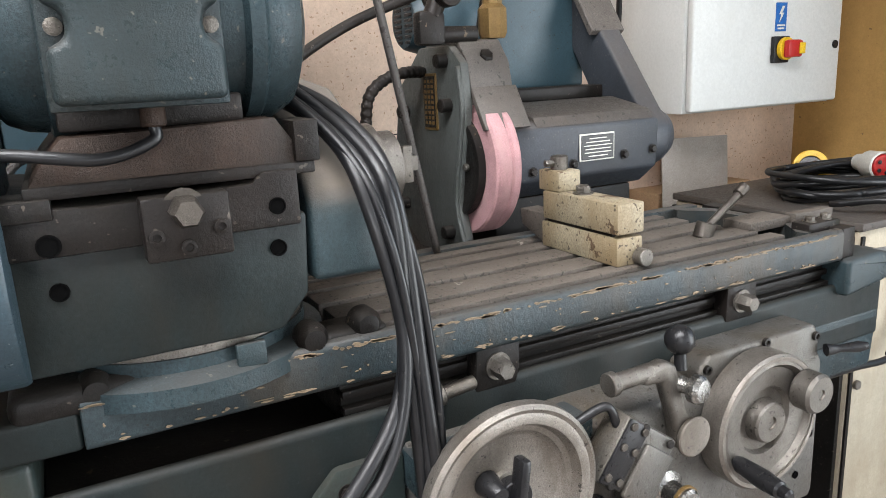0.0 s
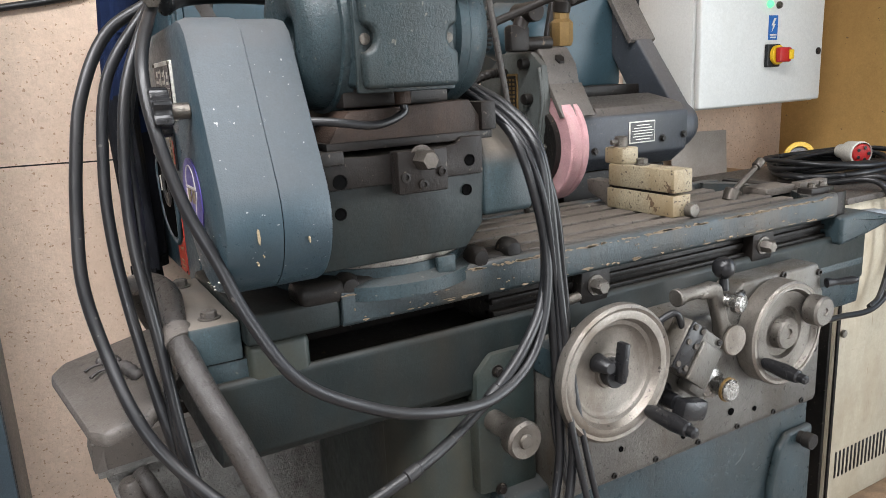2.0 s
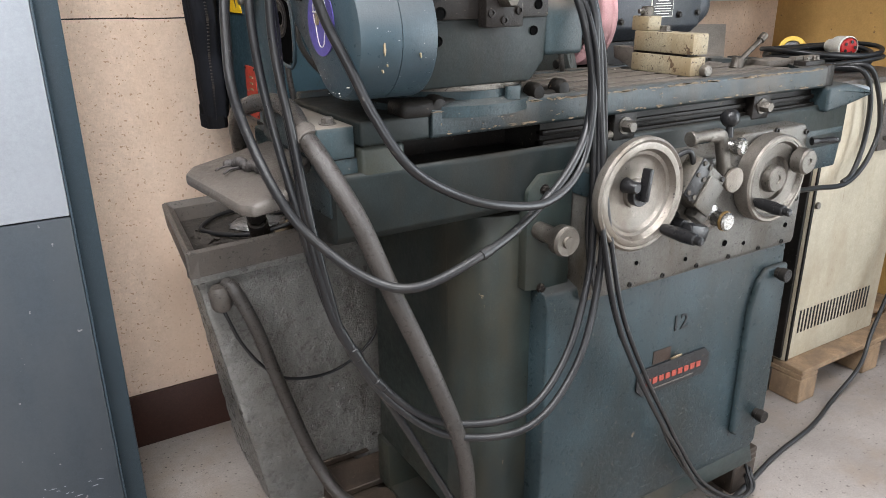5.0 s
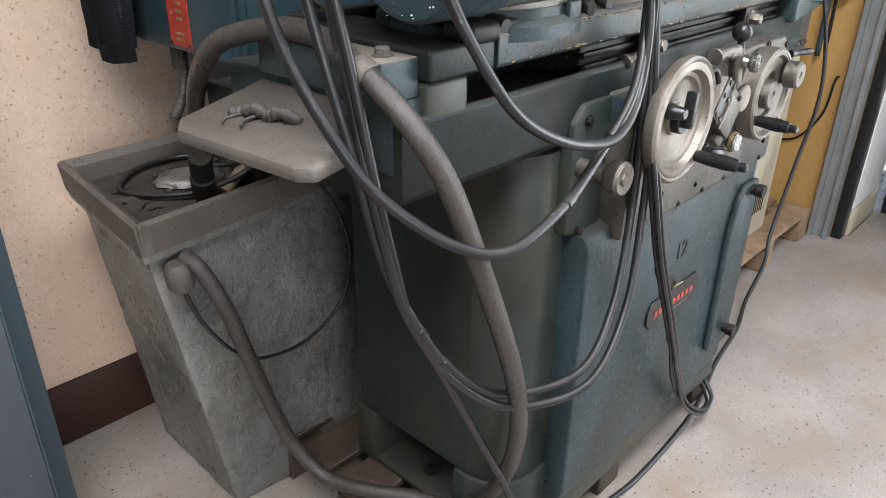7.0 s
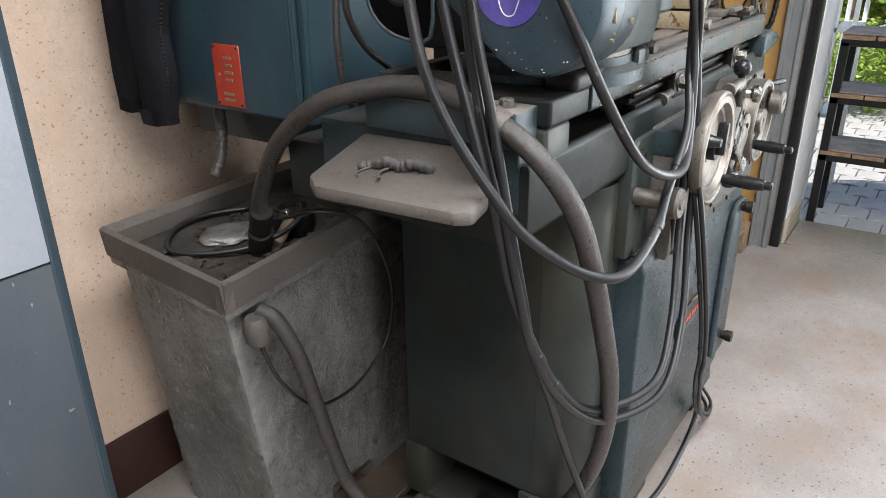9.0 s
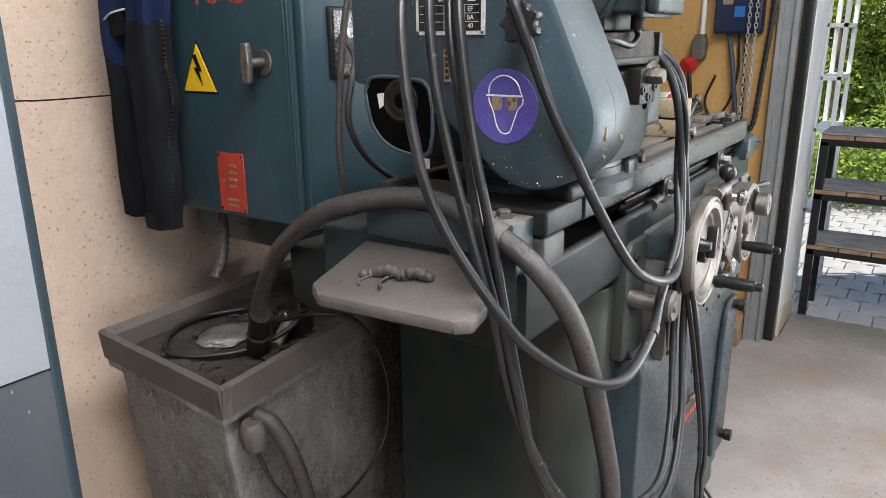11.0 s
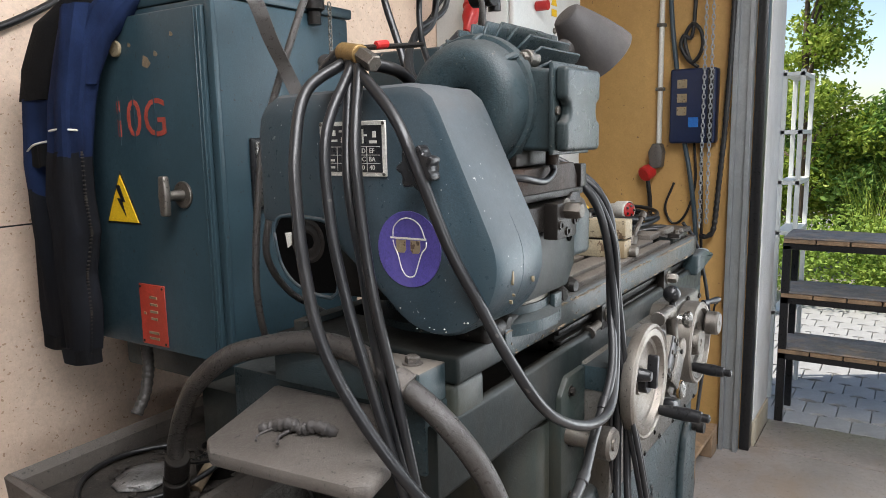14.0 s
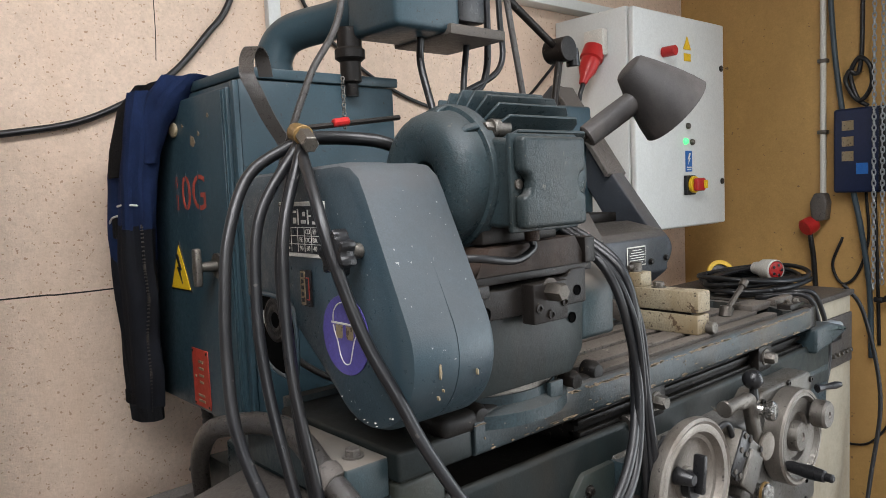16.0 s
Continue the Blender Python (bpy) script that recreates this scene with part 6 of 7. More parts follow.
tube([(0.284, 1.455, 1.150), (0.262, 1.47, 1.143), (0.250, 1.462, 1.141)], 0.002, 5, 6, rg)
solo("rag_scrap", rg, M_SHADE, "grimy twisted rag on the splash tray", "rag")

# air gun hooked on the belt guard
AG = thing("air_gun", (0.41, 1.39, 1.62), "brass air gun fitting hung on the belt guard top", "air gun")
part("brass_body", rod((0.415, 1.42, 1.668), (0.40, 1.375, 1.66), 0.014, seg=14), M_BRASS, AG)
part("fitting", rod((0.40, 1.375, 1.66), (0.392, 1.345, 1.645), 0.012, seg=6), M_STEEL, AG)
part("nozzle", rod((0.415, 1.40, 1.672), (0.585, 1.40, 1.692), 0.004, seg=8), M_DARK, AG)
part("red_trigger", rod((0.462, 1.397, 1.680), (0.488, 1.397, 1.684), 0.0062, seg=10), M_RED, AG)
part("grip", rod((0.418, 1.425, 1.668), (0.43, 1.47, 1.645), 0.011, seg=12), M_BLACK, AG)
cable("air_hose", [(0.43, 1.46, 1.65), (0.47, 1.50, 1.665), (0.55, 1.50, 1.668), (0.62, 1.47, 1.655), (0.68, 1.47, 1.61)], 0.011, "black air hose lying over the guard", group="hoses behind the motor")

# cables above the workhead
for pts, r in (([(0.887, 1.70, 1.90), (0.884, 1.70, 1.84), (0.877, 1.66, 1.74), (0.86, 1.60, 1.60), (0.83, 1.50, 1.53)], 0.008), ([(1.045, 1.70, 2.25), (1.03, 1.70, 1.98), (0.985, 1.68, 1.80), (0.92, 1.61, 1.69), (0.82, 1.50, 1.61)], 0.007),
               ([(1.08, 1.70, 2.25), (1.085, 1.70, 2.0), (1.06, 1.69, 1.82), (0.94, 1.67, 1.75), (0.83, 1.60, 1.67), (0.79, 1.50, 1.60)], 0.008), ([(1.11, 1.70, 2.25), (1.125, 1.70, 1.98), (1.11, 1.69, 1.85), (0.97, 1.68, 1.775), (0.85, 1.61, 1.68), (0.80, 1.52, 1.61)], 0.007)):
    cable("overhead_cable", pts, r, "black cable hanging down behind the workhead", group="overhead cables")
cable("hanging_strap", [(0.93, 1.54, 2.25), (0.965, 1.525, 1.95), (0.998, 1.520, 1.76), (1.033, 1.526, 1.60), (1.076, 1.534, 1.40), (1.108, 1.541, 1.252)], 0.0065, "dusty grey strap hanging down to the table", "strap", "overhead cables", M_HOSE)
cable("overhead_cable", [(0.66, 1.64, 2.25), (0.646, 1.63, 1.93), (0.578, 1.64, 1.79), (0.536, 1.66, 1.67), (0.512, 1.69, 1.55), (0.497, 1.70, 1.43), (0.484, 1.70, 1.29), (0.500, 1.70, 1.19), (0.533, 1.70, 1.15)], 0.0065, "dusty grey-brown cable hanging beside the cabinet", "cable", "overhead cables", M_HOSE)
cable("overhead_cable", [(0.62, 1.80, 1.50), (0.585, 1.74, 1.455), (0.531, 1.70, 1.429), (0.512, 1.70, 1.345), (0.557, 1.70, 1.272), (0.64, 1.70, 1.215), (0.715, 1.70, 1.172)], 0.0065, "dusty grey-brown cable hanging beside the cabinet", "cable", "overhead cables", M_HOSE)
st = bm_new()
sp_ = smooth_path([(0.545, 1.74, 1.80), (0.535, 1.735, 1.836), (0.512, 1.72, 1.846), (0.490, 1.70, 1.825), (0.462, 1.65, 1.785), (0.470, 1.64, 1.756), (0.492, 1.64, 1.712), (0.522, 1.64, 1.666), (0.54, 1.63, 1.62)], 6)
sv = [[st.verts.new(p + Vector((0.010 * u, -0.008 * u, 0.0015 * w))) for u, w in ((-1, -1), (1, -1), (1, 1), (-1, 1))] for p in sp_]
for r0, r1 in zip(sv, sv[1:]):
    for k in range(4):
        st.faces.new((r0[k], r0[(k + 1) % 4], r1[(k + 1) % 4], r1[k]))
bmesh.ops.recalc_face_normals(st, faces=st.faces[:])
solo("leather_strap", st, M_HOSE, "grey worn strap hanging beside the control cabinet", "strap")
ch = bm_new()
for i in range(12):
    z = 1.79 - i * 0.008
    lathe((0.652, 1.65, z), (1, 0, 0) if i % 2 else (0, 1, 0), [(0.0028, -0.001), (0.0048, -0.001), (0.0048, 0.001), (0.0028, 0.001), (0.0028, -0.001)], 10, ch)
solo("bead_chain", ch, M_STEEL, "short steel chain above the belt guard", "chain")

# wall cables
cable("wall_cable", [(-1.0, 2.458, 1.70), (-0.3, 2.458, 1.71), (0.1, 2.458, 1.73), (0.246, 2.458, 1.75), (0.406, 2.458, 1.78), (0.54, 2.458, 1.84), (0.656, 2.458, 1.917), (0.76, 2.458, 2.03), (0.834, 2.458, 2.132), (0.93, 2.458, 2.4)], 0.009, "grey cable sagging along the peach wall", group="wall cables")
cable("wall_cable", [(1.0, 2.46, 2.3), (1.10, 2.46, 2.11), (1.203, 2.46, 2.023), (1.33, 2.46, 1.943), (1.52, 2.46, 1.873), (1.75, 2.46, 1.84), (1.995, 2.46, 1.885), (2.18, 2.46, 2.02), (2.28, 2.40, 2.16), (2.36, 2.33, 2.255)], 0.006, "thin black cable sagging behind the machine", group="wall cables")
solo("cable_channel", box(0.945, 0.985, 2.445, 2.471, 2.02, 3.2, 0.003), M_WHITE, "white plastic cable channel on the wall", "cable channel")
solo("cable_tray", box(1.55, 2.9, 2.40, 2.471, 2.275, 2.315, 0.003), M_WHITE, "white horizontal cable duct above the switch cabinet", "cable duct")
solo("spiral_conduit", tube([(1.20, 1.74, 1.535), (1.155, 1.72, 1.535), (1.115, 1.72, 1.525), (1.085, 1.72, 1.50), (1.075, 1.72, 1.46), (1.075, 1.72, 1.42), (1.085, 1.74, 1.30)], 0.0095, 24, 12, None, 0.14, 0.007), M_DARK, "dark ribbed metal conduit beside the wheelhead", "conduit")

# ---------------------------------------------------------------- lamp
LP = thing("machine_lamp", (1.05, 1.5, 1.64), "dusty black machine lamp with cone shade on an arm", "lamp")
ap, oc = Vector((1.27, 1.452, 1.825)), Vector((1.36, 1.396, 1.730))
ax = (oc - ap).normalized()
Ls = (oc - ap).length
part("shade", lathe(ap, ax, [(0, -0.004), (0.030, -0.004), (0.036, 0.0), (0.050, Ls * 0.22), (0.068, Ls * 0.55), (0.080, Ls * 0.82), (0.086, Ls), (0.084, Ls + 0.002), (0.082, Ls), (0.064, Ls * 0.55), (0.046, Ls * 0.22), (0, Ls * 0.2)], 40), M_SHADE, LP)
part("stem", rod((1.295, 1.435, 1.768), (1.19, 1.513, 1.679), 0.026, seg=28, bev=0.004), M_SHADE, LP)
part("bulb_holder", rod(ap + ax * 0.032, ap + ax * 0.08, 0.022), M_PAPER, LP)
part("arm", tube([(1.20, 1.505, 1.687), (1.12, 1.545, 1.655), (1.0, 1.56, 1.61), (0.90, 1.53, 1.56), (0.84, 1.49, 1.52)], 0.008, 6, 12), M_DARK, LP)
AR = thing("support_arm", (1.35, 1.75, 1.6), "jointed dark steel support arm above the wheelhead", "support arm")
part("lower_rod", rod((1.33, 1.75, 1.60), (1.40, 1.75, 1.92), 0.010, seg=14), M_DARK, AR)
part("upper_rod", rod((1.40, 1.75, 1.92), (1.05, 1.75, 2.12), 0.010, seg=14), M_DARK, AR)
part("joint", rod((1.40, 1.72, 1.925), (1.40, 1.785, 1.925), 0.032, seg=20), M_DARK, AR)
part("joint_knob", rod((1.435, 1.74, 1.93), (1.44, 1.74, 1.885), 0.018, seg=14), M_BLACK, AR)

# ---------------------------------------------------------------- work jacket over the cabinet corner
def cloth(rings, seg=36, seed=1, amp=0.010):
    b = bmesh.new()
    R = []
    for k, (x, y, z, wx, wy) in enumerate(rings):
        ring = []
        for i in range(seg):
            a = 2 * math.pi * i / seg
            f = noise.noise(Vector((math.cos(a) * 1.8, math.sin(a) * 1.8, z * 3.2 + seed))) * amp * 2.2 + math.sin(a * 5 + z * 9 + seed) * amp * 0.6
            ring.append(b.verts.new((x + math.cos(a) * (wx + f * 0.6), y + math.sin(a) * (wy + f), z + 0.3 * f)))
        R.append(ring)
    for r0, r1 in zip(R, R[1:]):
        for i in range(seg):
            b.faces.new((r0[i], r0[(i + 1) % seg], r1[(i + 1) % seg], r1[i]))
    b.faces.new(R[0])
    b.faces.new(R[-1][::-1])
    bmesh.ops.recalc_face_normals(b, faces=b.faces[:])
    return b


def loft(keys, n=26):
    out = []
    for i in range(n):
        t = i / (n - 1) * (len(keys) - 1)
        k = min(int(t), len(keys) - 2)
        f = t - k
        f = f * f * (3 - 2 * f)
        out.append(tuple(a + (b - a) * f for a, b in zip(keys[k], keys[k + 1])))
    return out


JK = thing("work_jacket", (0.47, 2.24, 1.05), "navy and black work jacket hung over the cabinet corner", "jacket", shift=(0.006, 0.034, 0.0))
part("jacket_back", cloth(loft([(0.50, 2.12, 1.835, 0.05, 0.06), (0.475, 2.17, 1.79, 0.045, 0.09), (0.465, 2.215, 1.70, 0.045, 0.095), (0.462, 2.24, 1.635, 0.045, 0.082)]), 40, 2, 0.010), M_CLOTHBLACK, JK, "black shoulder panel")
part("jacket_body", cloth(loft([(0.462, 2.24, 1.64, 0.047, 0.083), (0.460, 2.245, 1.56, 0.045, 0.08), (0.460, 2.25, 1.50, 0.045, 0.075), (0.461, 2.255, 1.44, 0.04, 0.068)], 14), 44, 5, 0.010), M_NAVY, JK, "navy upper body")
part("chest_flap", cloth(loft([(0.452, 2.215, 1.545, 0.045, 0.045), (0.450, 2.215, 1.50, 0.045, 0.045)], 6), 30, 7, 0.006), M_CLOTHBLACK, JK)
part("left_tail", cloth(loft([(0.461, 2.255, 1.45, 0.041, 0.067), (0.462, 2.26, 1.35, 0.04, 0.062), (0.464, 2.272, 1.18, 0.036, 0.052), (0.466, 2.275, 1.12, 0.034, 0.048)], 20), 40, 5, 0.010), M_CHARCOAL, JK, "charcoal lower body")
edge = [(0.455, 2.085, 1.81, 0.04, 0.045), (0.440, 2.09, 1.74, 0.038, 0.045), (0.430, 2.115, 1.62, 0.036, 0.048), (0.428, 2.125, 1.52, 0.034, 0.050)]
tail_ = [(0.428, 2.125, 1.53, 0.0345, 0.050), (0.428, 2.135, 1.44, 0.034, 0.058), (0.430, 2.130, 1.37, 0.033, 0.060), (0.432, 2.150, 1.28, 0.032, 0.046), (0.434, 2.155, 1.20, 0.032, 0.050), (0.436, 2.165, 1.11, 0.028, 0.038)]
part("jacket_front", cloth(loft(edge), 36, 8, 0.008), M_NAVY, JK, "navy front with wavy zip")
part("right_tail", cloth(loft(tail_), 36, 8, 0.007), M_CHARCOAL, JK, "charcoal lower front")
part("cuff", cloth(loft([(0.436, 2.165, 1.118, 0.032, 0.042), (0.438, 2.165, 1.085, 0.032, 0.040)], 6), 30, 3, 0.008), M_CLOTHBLACK, JK)
part("cuff", cloth(loft([(0.466, 2.272, 1.125, 0.038, 0.050), (0.466, 2.275, 1.097, 0.038, 0.046)], 6), 30, 4, 0.008), M_CLOTHBLACK, JK)
part("collar", cloth(loft([(0.53, 2.03, 1.84, 0.06, 0.045), (0.49, 2.045, 1.80, 0.05, 0.045), (0.455, 2.06, 1.74, 0.03, 0.03), (0.440, 2.075, 1.66, 0.022, 0.022)], 12), 30, 6, 0.008), M_NAVY, JK)
zp = bm_new()
for k in loft(tail_, 70):
    box(k[0] - 0.010, k[0] - 0.005, k[1] - k[4] - 0.003, k[1] - k[4] + 0.001, k[2] - 0.0014, k[2] + 0.0014, 0, bm=zp)
part("zip", zp, M_OLDBOLT, JK, "dull metal zip teeth")
part("reflective_piping", tube([(0.418, 2.072, 1.572), (0.396, 2.10, 1.575), (0.393, 2.135, 1.572)], 0.0022, 6, 6), M_PAPER, JK)
part("reflective_piping", tube([(0.408, 2.175, 1.552), (0.405, 2.22, 1.545), (0.412, 2.26, 1.532)], 0.0022, 6, 6), M_PAPER, JK)

# ---------------------------------------------------------------- cable coil and plug on the cream cabinet
CO = thing("extension_cable", (2.55, 1.78, 1.143), "coiled black extension cable with red plug on the cabinet", "extension cable")
rnd = random.Random(4)
for k in range(9):
    pts = []
    rx, ry = 0.215 + rnd.uniform(-0.035, 0.03), 0.165 + rnd.uniform(-0.045, 0.02)
    cx, cy, z0 = 2.54 + rnd.uniform(-0.025, 0.025), 1.80 + rnd.uniform(-0.02, 0.02), 1.152 + 0.0075 * k
    for i in range(22):
        a = 2 * math.pi * i / 21 + k
        pts.append((cx + rx * math.cos(a), cy + ry * math.sin(a), z0 + 0.008 * math.sin(a * 2 + k)))
    part("cable_turn", tube(pts, 0.0085, 4, 10), M_RUBBER, CO)
part("hanging_turn", tube([(2.30, 1.62, 1.17), (2.36, 1.52, 1.19), (2.42, 1.50, 1.12), (2.47, 1.495, 0.98), (2.42, 1.49, 0.87), (2.31, 1.485, 0.81), (2.15, 1.48, 0.82), (2.0, 1.46, 0.84), (1.9, 1.42, 0.88)], 0.0085, 6, 10), M_RUBBER, CO)
part("hanging_turn", tube([(2.28, 1.66, 1.165), (2.34, 1.53, 1.18), (2.385, 1.50, 1.10), (2.40, 1.498, 0.95), (2.36, 1.495, 0.84), (2.30, 1.49, 0.815)], 0.0085, 6, 10), M_RUBBER, CO)
pl = part("plug_body", lathe((2.70, 1.86, 1.213), (-0.45, -1, 0.02), [(0, 0), (0.024, 0), (0.027, 0.03), (0.038, 0.05), (0.040, 0.11), (0.036, 0.115), (0.036, 0.09), (0, 0.09)], 28), M_PAPER, CO, "off-white plug collar")
part("plug_face", lathe((2.664, 1.78, 1.2146), (-0.45, -1, 0.02), [(0, 0), (0.032, 0), (0.032, 0.026), (0.029, 0.029), (0, 0.029)], 28), M_RED, pl)
for a in range(0, 360, 72):
    o = Vector((2.651, 1.751, 1.215)) + 0.02 * (Vector((0.91, -0.41, 0)) * math.cos(radians(a)) + Vector((0, 0, 1)) * math.sin(radians(a)))
    part("plug_hole", rod(o, o + Vector((-0.45, -1, 0.02)).normalized() * 0.003, 0.006, seg=10), M_BLACK, pl)
part("yellow_reel", lathe((2.655, 1.985, 1.190), (-0.75, -0.6, 0.35), [(0.034, 0), (0.050, 0), (0.053, 0.007), (0.050, 0.014), (0.034, 0.014), (0.034, 0)], 32), M_YELLOW, CO)
part("reel_core", lathe((2.660, 1.989, 1.188), (-0.75, -0.6, 0.35), [(0, 0), (0.036, 0), (0.036, 0.012), (0, 0.012)], 28), M_BLACK, CO)

# ---------------------------------------------------------------- things on the ochre wall
CD = thing("wall_conduit", (3.19, 1.80, 1.48), "pale metal conduit with red socket on the ochre wall", "conduit")
part("pipe", rod((3.203, 1.80, 1.47), (3.203, 1.80, 3.0), 0.0125, seg=16), M_PAPER, CD)
for zz in (1.75, 2.05, 2.4):
    part("pipe_clip", box(3.188, 3.219, 1.78, 1.82, zz - 0.008, zz + 0.008, 0.002), M_STEEL, CD)
part("socket", prism([(1.775, 1.375), (1.83, 1.365), (1.84, 1.45), (1.82, 1.49), (1.78, 1.49), (1.768, 1.45)], "x", 3.155, 3.216, 0.008, 3), M_TRAY, CD)
part("red_cap", lathe((3.17, 1.84, 1.352), (-0.75, 0.35, -0.35), [(0, -0.02), (0.034, -0.02), (0.038, 0.0), (0.038, 0.028), (0.03, 0.034), (0, 0.034)], 26), M_RED, CD)
part("plug_tail", tube([(3.165, 1.84, 1.33), (3.165, 1.835, 1.28), (3.175, 1.83, 1.22), (3.195, 1.83, 1.10), (3.20, 1.82, 0.9)], 0.011, 6, 12), M_BLACK, CD)
HC = thing("hoist_control_box", (3.19, 1.62, 1.49), "dark blue hoist control box on the ochre wall", "control box")
part("casing", box(3.135, 3.218, 1.525, 1.735, 1.49, 1.835, 0.012, 3), M_DARKBLUE, HC)
for zz in (1.765, 1.70, 1.64):
    part("button_label", box(3.1325, 3.1345, 1.655, 1.70, zz - 0.02, zz + 0.02, 0.0005, 1), M_IVORY, HC)
part("button_label", box(3.1325, 3.1345, 1.60, 1.645, 1.565, 1.61, 0.0005, 1), M_SIGNBLUE, HC)
part("cover_rail", box(3.125, 3.1348, 1.535, 1.56, 1.50, 1.825, 0.003), M_BLACK, HC)


def chain(x, y, z0, z1, step=0.022):
    b = bm_new()
    n = int((z1 - z0) / step)
    for i in range(n):
        z = z1 - i * step
        ux, uy = (0.0, 1.0) if i % 2 else (1.0, 0.0)
        pts = []
        for k in range(9):
            a = 2 * math.pi * k / 8
            pts.append((x + ux * 0.007 * math.cos(a), y + uy * 0.007 * math.cos(a), z + 0.0145 * math.sin(a)))
        tube(pts, 0.0028, 1, 5, b)
    return b


solo("hoist_chain", chain(3.12, 1.575, 1.08, 3.0), M_GATE, "galvanised hoist chain hanging beside the control box", "chain", "hoist chains")
solo("hoist_chain", chain(3.125, 1.545, 1.10, 3.0), M_GATE, "galvanised hoist chain hanging beside the control box", "chain", "hoist chains")
solo("spiral_cable", tube([(3.16, 1.455, 3.0), (3.155, 1.46, 2.3), (3.15, 1.475, 1.7), (3.15, 1.50, 1.3), (3.15, 1.515, 1.10), (3.15, 1.54, 1.055), (3.15, 1.58, 1.05)], 0.011, 40, 10, None, 0.22, 0.016), M_BLACK, "ribbed black cable hose beside the gate", "cable hose")
cable("blue_cable", [(3.19, 1.80, 2.9), (3.19, 1.755, 2.15), (3.19, 1.715, 1.80), (3.175, 1.68, 1.55), (3.17, 1.64, 1.35), (3.17, 1.605, 1.09), (3.18, 1.60, 0.8)], 0.011, "dark blue-grey cable down the ochre wall", group="wall cables", mat=M_FRAME)
cable("wall_cable", [(3.19, 1.645, 2.9), (3.19, 1.645, 2.06), (3.18, 1.69, 1.99), (3.18, 1.70, 1.94), (3.18, 1.65, 1.865), (3.18, 1.605, 1.92), (3.18, 1.61, 2.0), (3.18, 1.65, 2.04), (3.185, 1.685, 1.98), (3.185, 1.66, 1.88), (3.19, 1.62, 1.84)], 0.009, "black cable tied in a loop on the wall", group="wall cables", mat=M_BLACK)
cable("wall_cable", [(3.20, 1.63, 1.49), (3.20, 1.62, 1.3), (3.20, 1.66, 1.15), (3.20, 1.72, 1.10), (3.20, 1.76, 1.18), (3.20, 1.72, 1.30)], 0.006, "thin cable below the control box", group="wall cables", mat=M_BLACK)
cable("wall_cable", [(3.21, 1.60, 1.49), (3.21, 1.59, 1.2), (3.21, 1.58, 0.85)], 0.007, "thin cable below the control box", group="wall cables", mat=M_BLACK)
cable("wall_cable", [(3.212, 1.50, 0.72), (3.20, 1.51, 0.70), (3.205, 1.53, 0.55), (3.205, 1.62, 0.42), (3.205, 1.75, 0.40)], 0.005, "thin cable loop low on the ochre wall", group="wall cables", mat=M_BLACK)
# red industrial plug on the switch cabinet's side
RP = thing("industrial_socket", (2.2, 2.25, 1.95), "red industrial plug and socket on the switch cabinet side", "socket")
part("socket_box", box(2.215, 2.249, 2.21, 2.30, 2.06, 2.16, 0.006), M_PAPER, RP)
part("red_socket", lathe((2.225, 2.255, 2.09), (-0.5, 0, -0.85), [(0, 0), (0.042, 0), (0.044, 0.05), (0.036, 0.055), (0.034, 0.10), (0.02, 0.13), (0.014, 0.16), (0, 0.16)], 26), M_RED, RP)
part("plug_cable", tube([(2.15, 2.255, 1.955), (2.13, 2.26, 1.90), (2.14, 2.28, 1.80), (2.17, 2.32, 1.65), (2.19, 2.36, 1.50)], 0.009, 6, 10), M_BLACK, RP)

# ---------------------------------------------------------------- outside
ground = box(3.68, 60, -40, 40, -0.25, -0.06, 0)
structure("ground", ground, M_GROUND, "sandy ground under the paving", "ground")


def bone(cx, cy, jitter=0.0):
    """One interlocking paver with wavy flanks that fit into its neighbours."""
    w, h, c = 0.0985, 0.079, 0.022
    wave = [(0.0, -h), (0.0, -h * 0.6), (c, -h * 0.25), (c, h * 0.25), (0.0, h * 0.6), (0.0, h)]
    right = [(w + u - 0.003, v) for u, v in wave]
    left = [(-w + u + 0.003, v) for u, v in wave[::-1]]
    return [(cx + x, cy + y) for x, y in right + left]


pav = structure("pavement", box(3.70, 7.2, -3.0, 3.6, -0.058, -0.030, 0), M_GROUND, "sand bed of the paved yard", "pavement")
bmp = prism(bone(0, 0), "z", -0.03, 0.0, 0.003, 1)
for f in bmp.faces:
    f.smooth = False
paver_mesh = bpy.data.meshes.new("paver")
bmp.to_mesh(paver_mesh)
bmp.free()
paver_mesh.materials.append(M_PAVER)
far_v, far_f, rnd = [], [], random.Random(11)
src_v = [tuple(v.co) for v in paver_mesh.vertices]
src_f = [tuple(p.vertices) for p in paver_mesh.polygons]
nearp = 0
for i in range(17):
    for j in range(40):
        x, y = 3.81 + i * 0.203, -2.9 + j * 0.163 + (0.08 if i % 2 else 0)
        dz = -0.008 + rnd.uniform(-0.004, 0.004)
        if 0.3 < y < 2.1 and x < 6.9 and nearp < 290:
            ob = new("paver", paver_mesh)
            ob.parent = pav
            ob.location = (x, y, dz)
            nearp += 1
        else:
            o = len(far_v)
            far_v += [(a + x, b + y, c + dz) for a, b, c in src_v]
            far_f += [tuple(k + o for k in f) for f in src_f]
me = bpy.data.meshes.new("far_pavers")
me.from_pydata(far_v, [], far_f)
me.materials.append(M_PAVER)
fp = new("far_pavers", me)
fp.parent = pav
tagged(fp, "", "", "", "stuff")


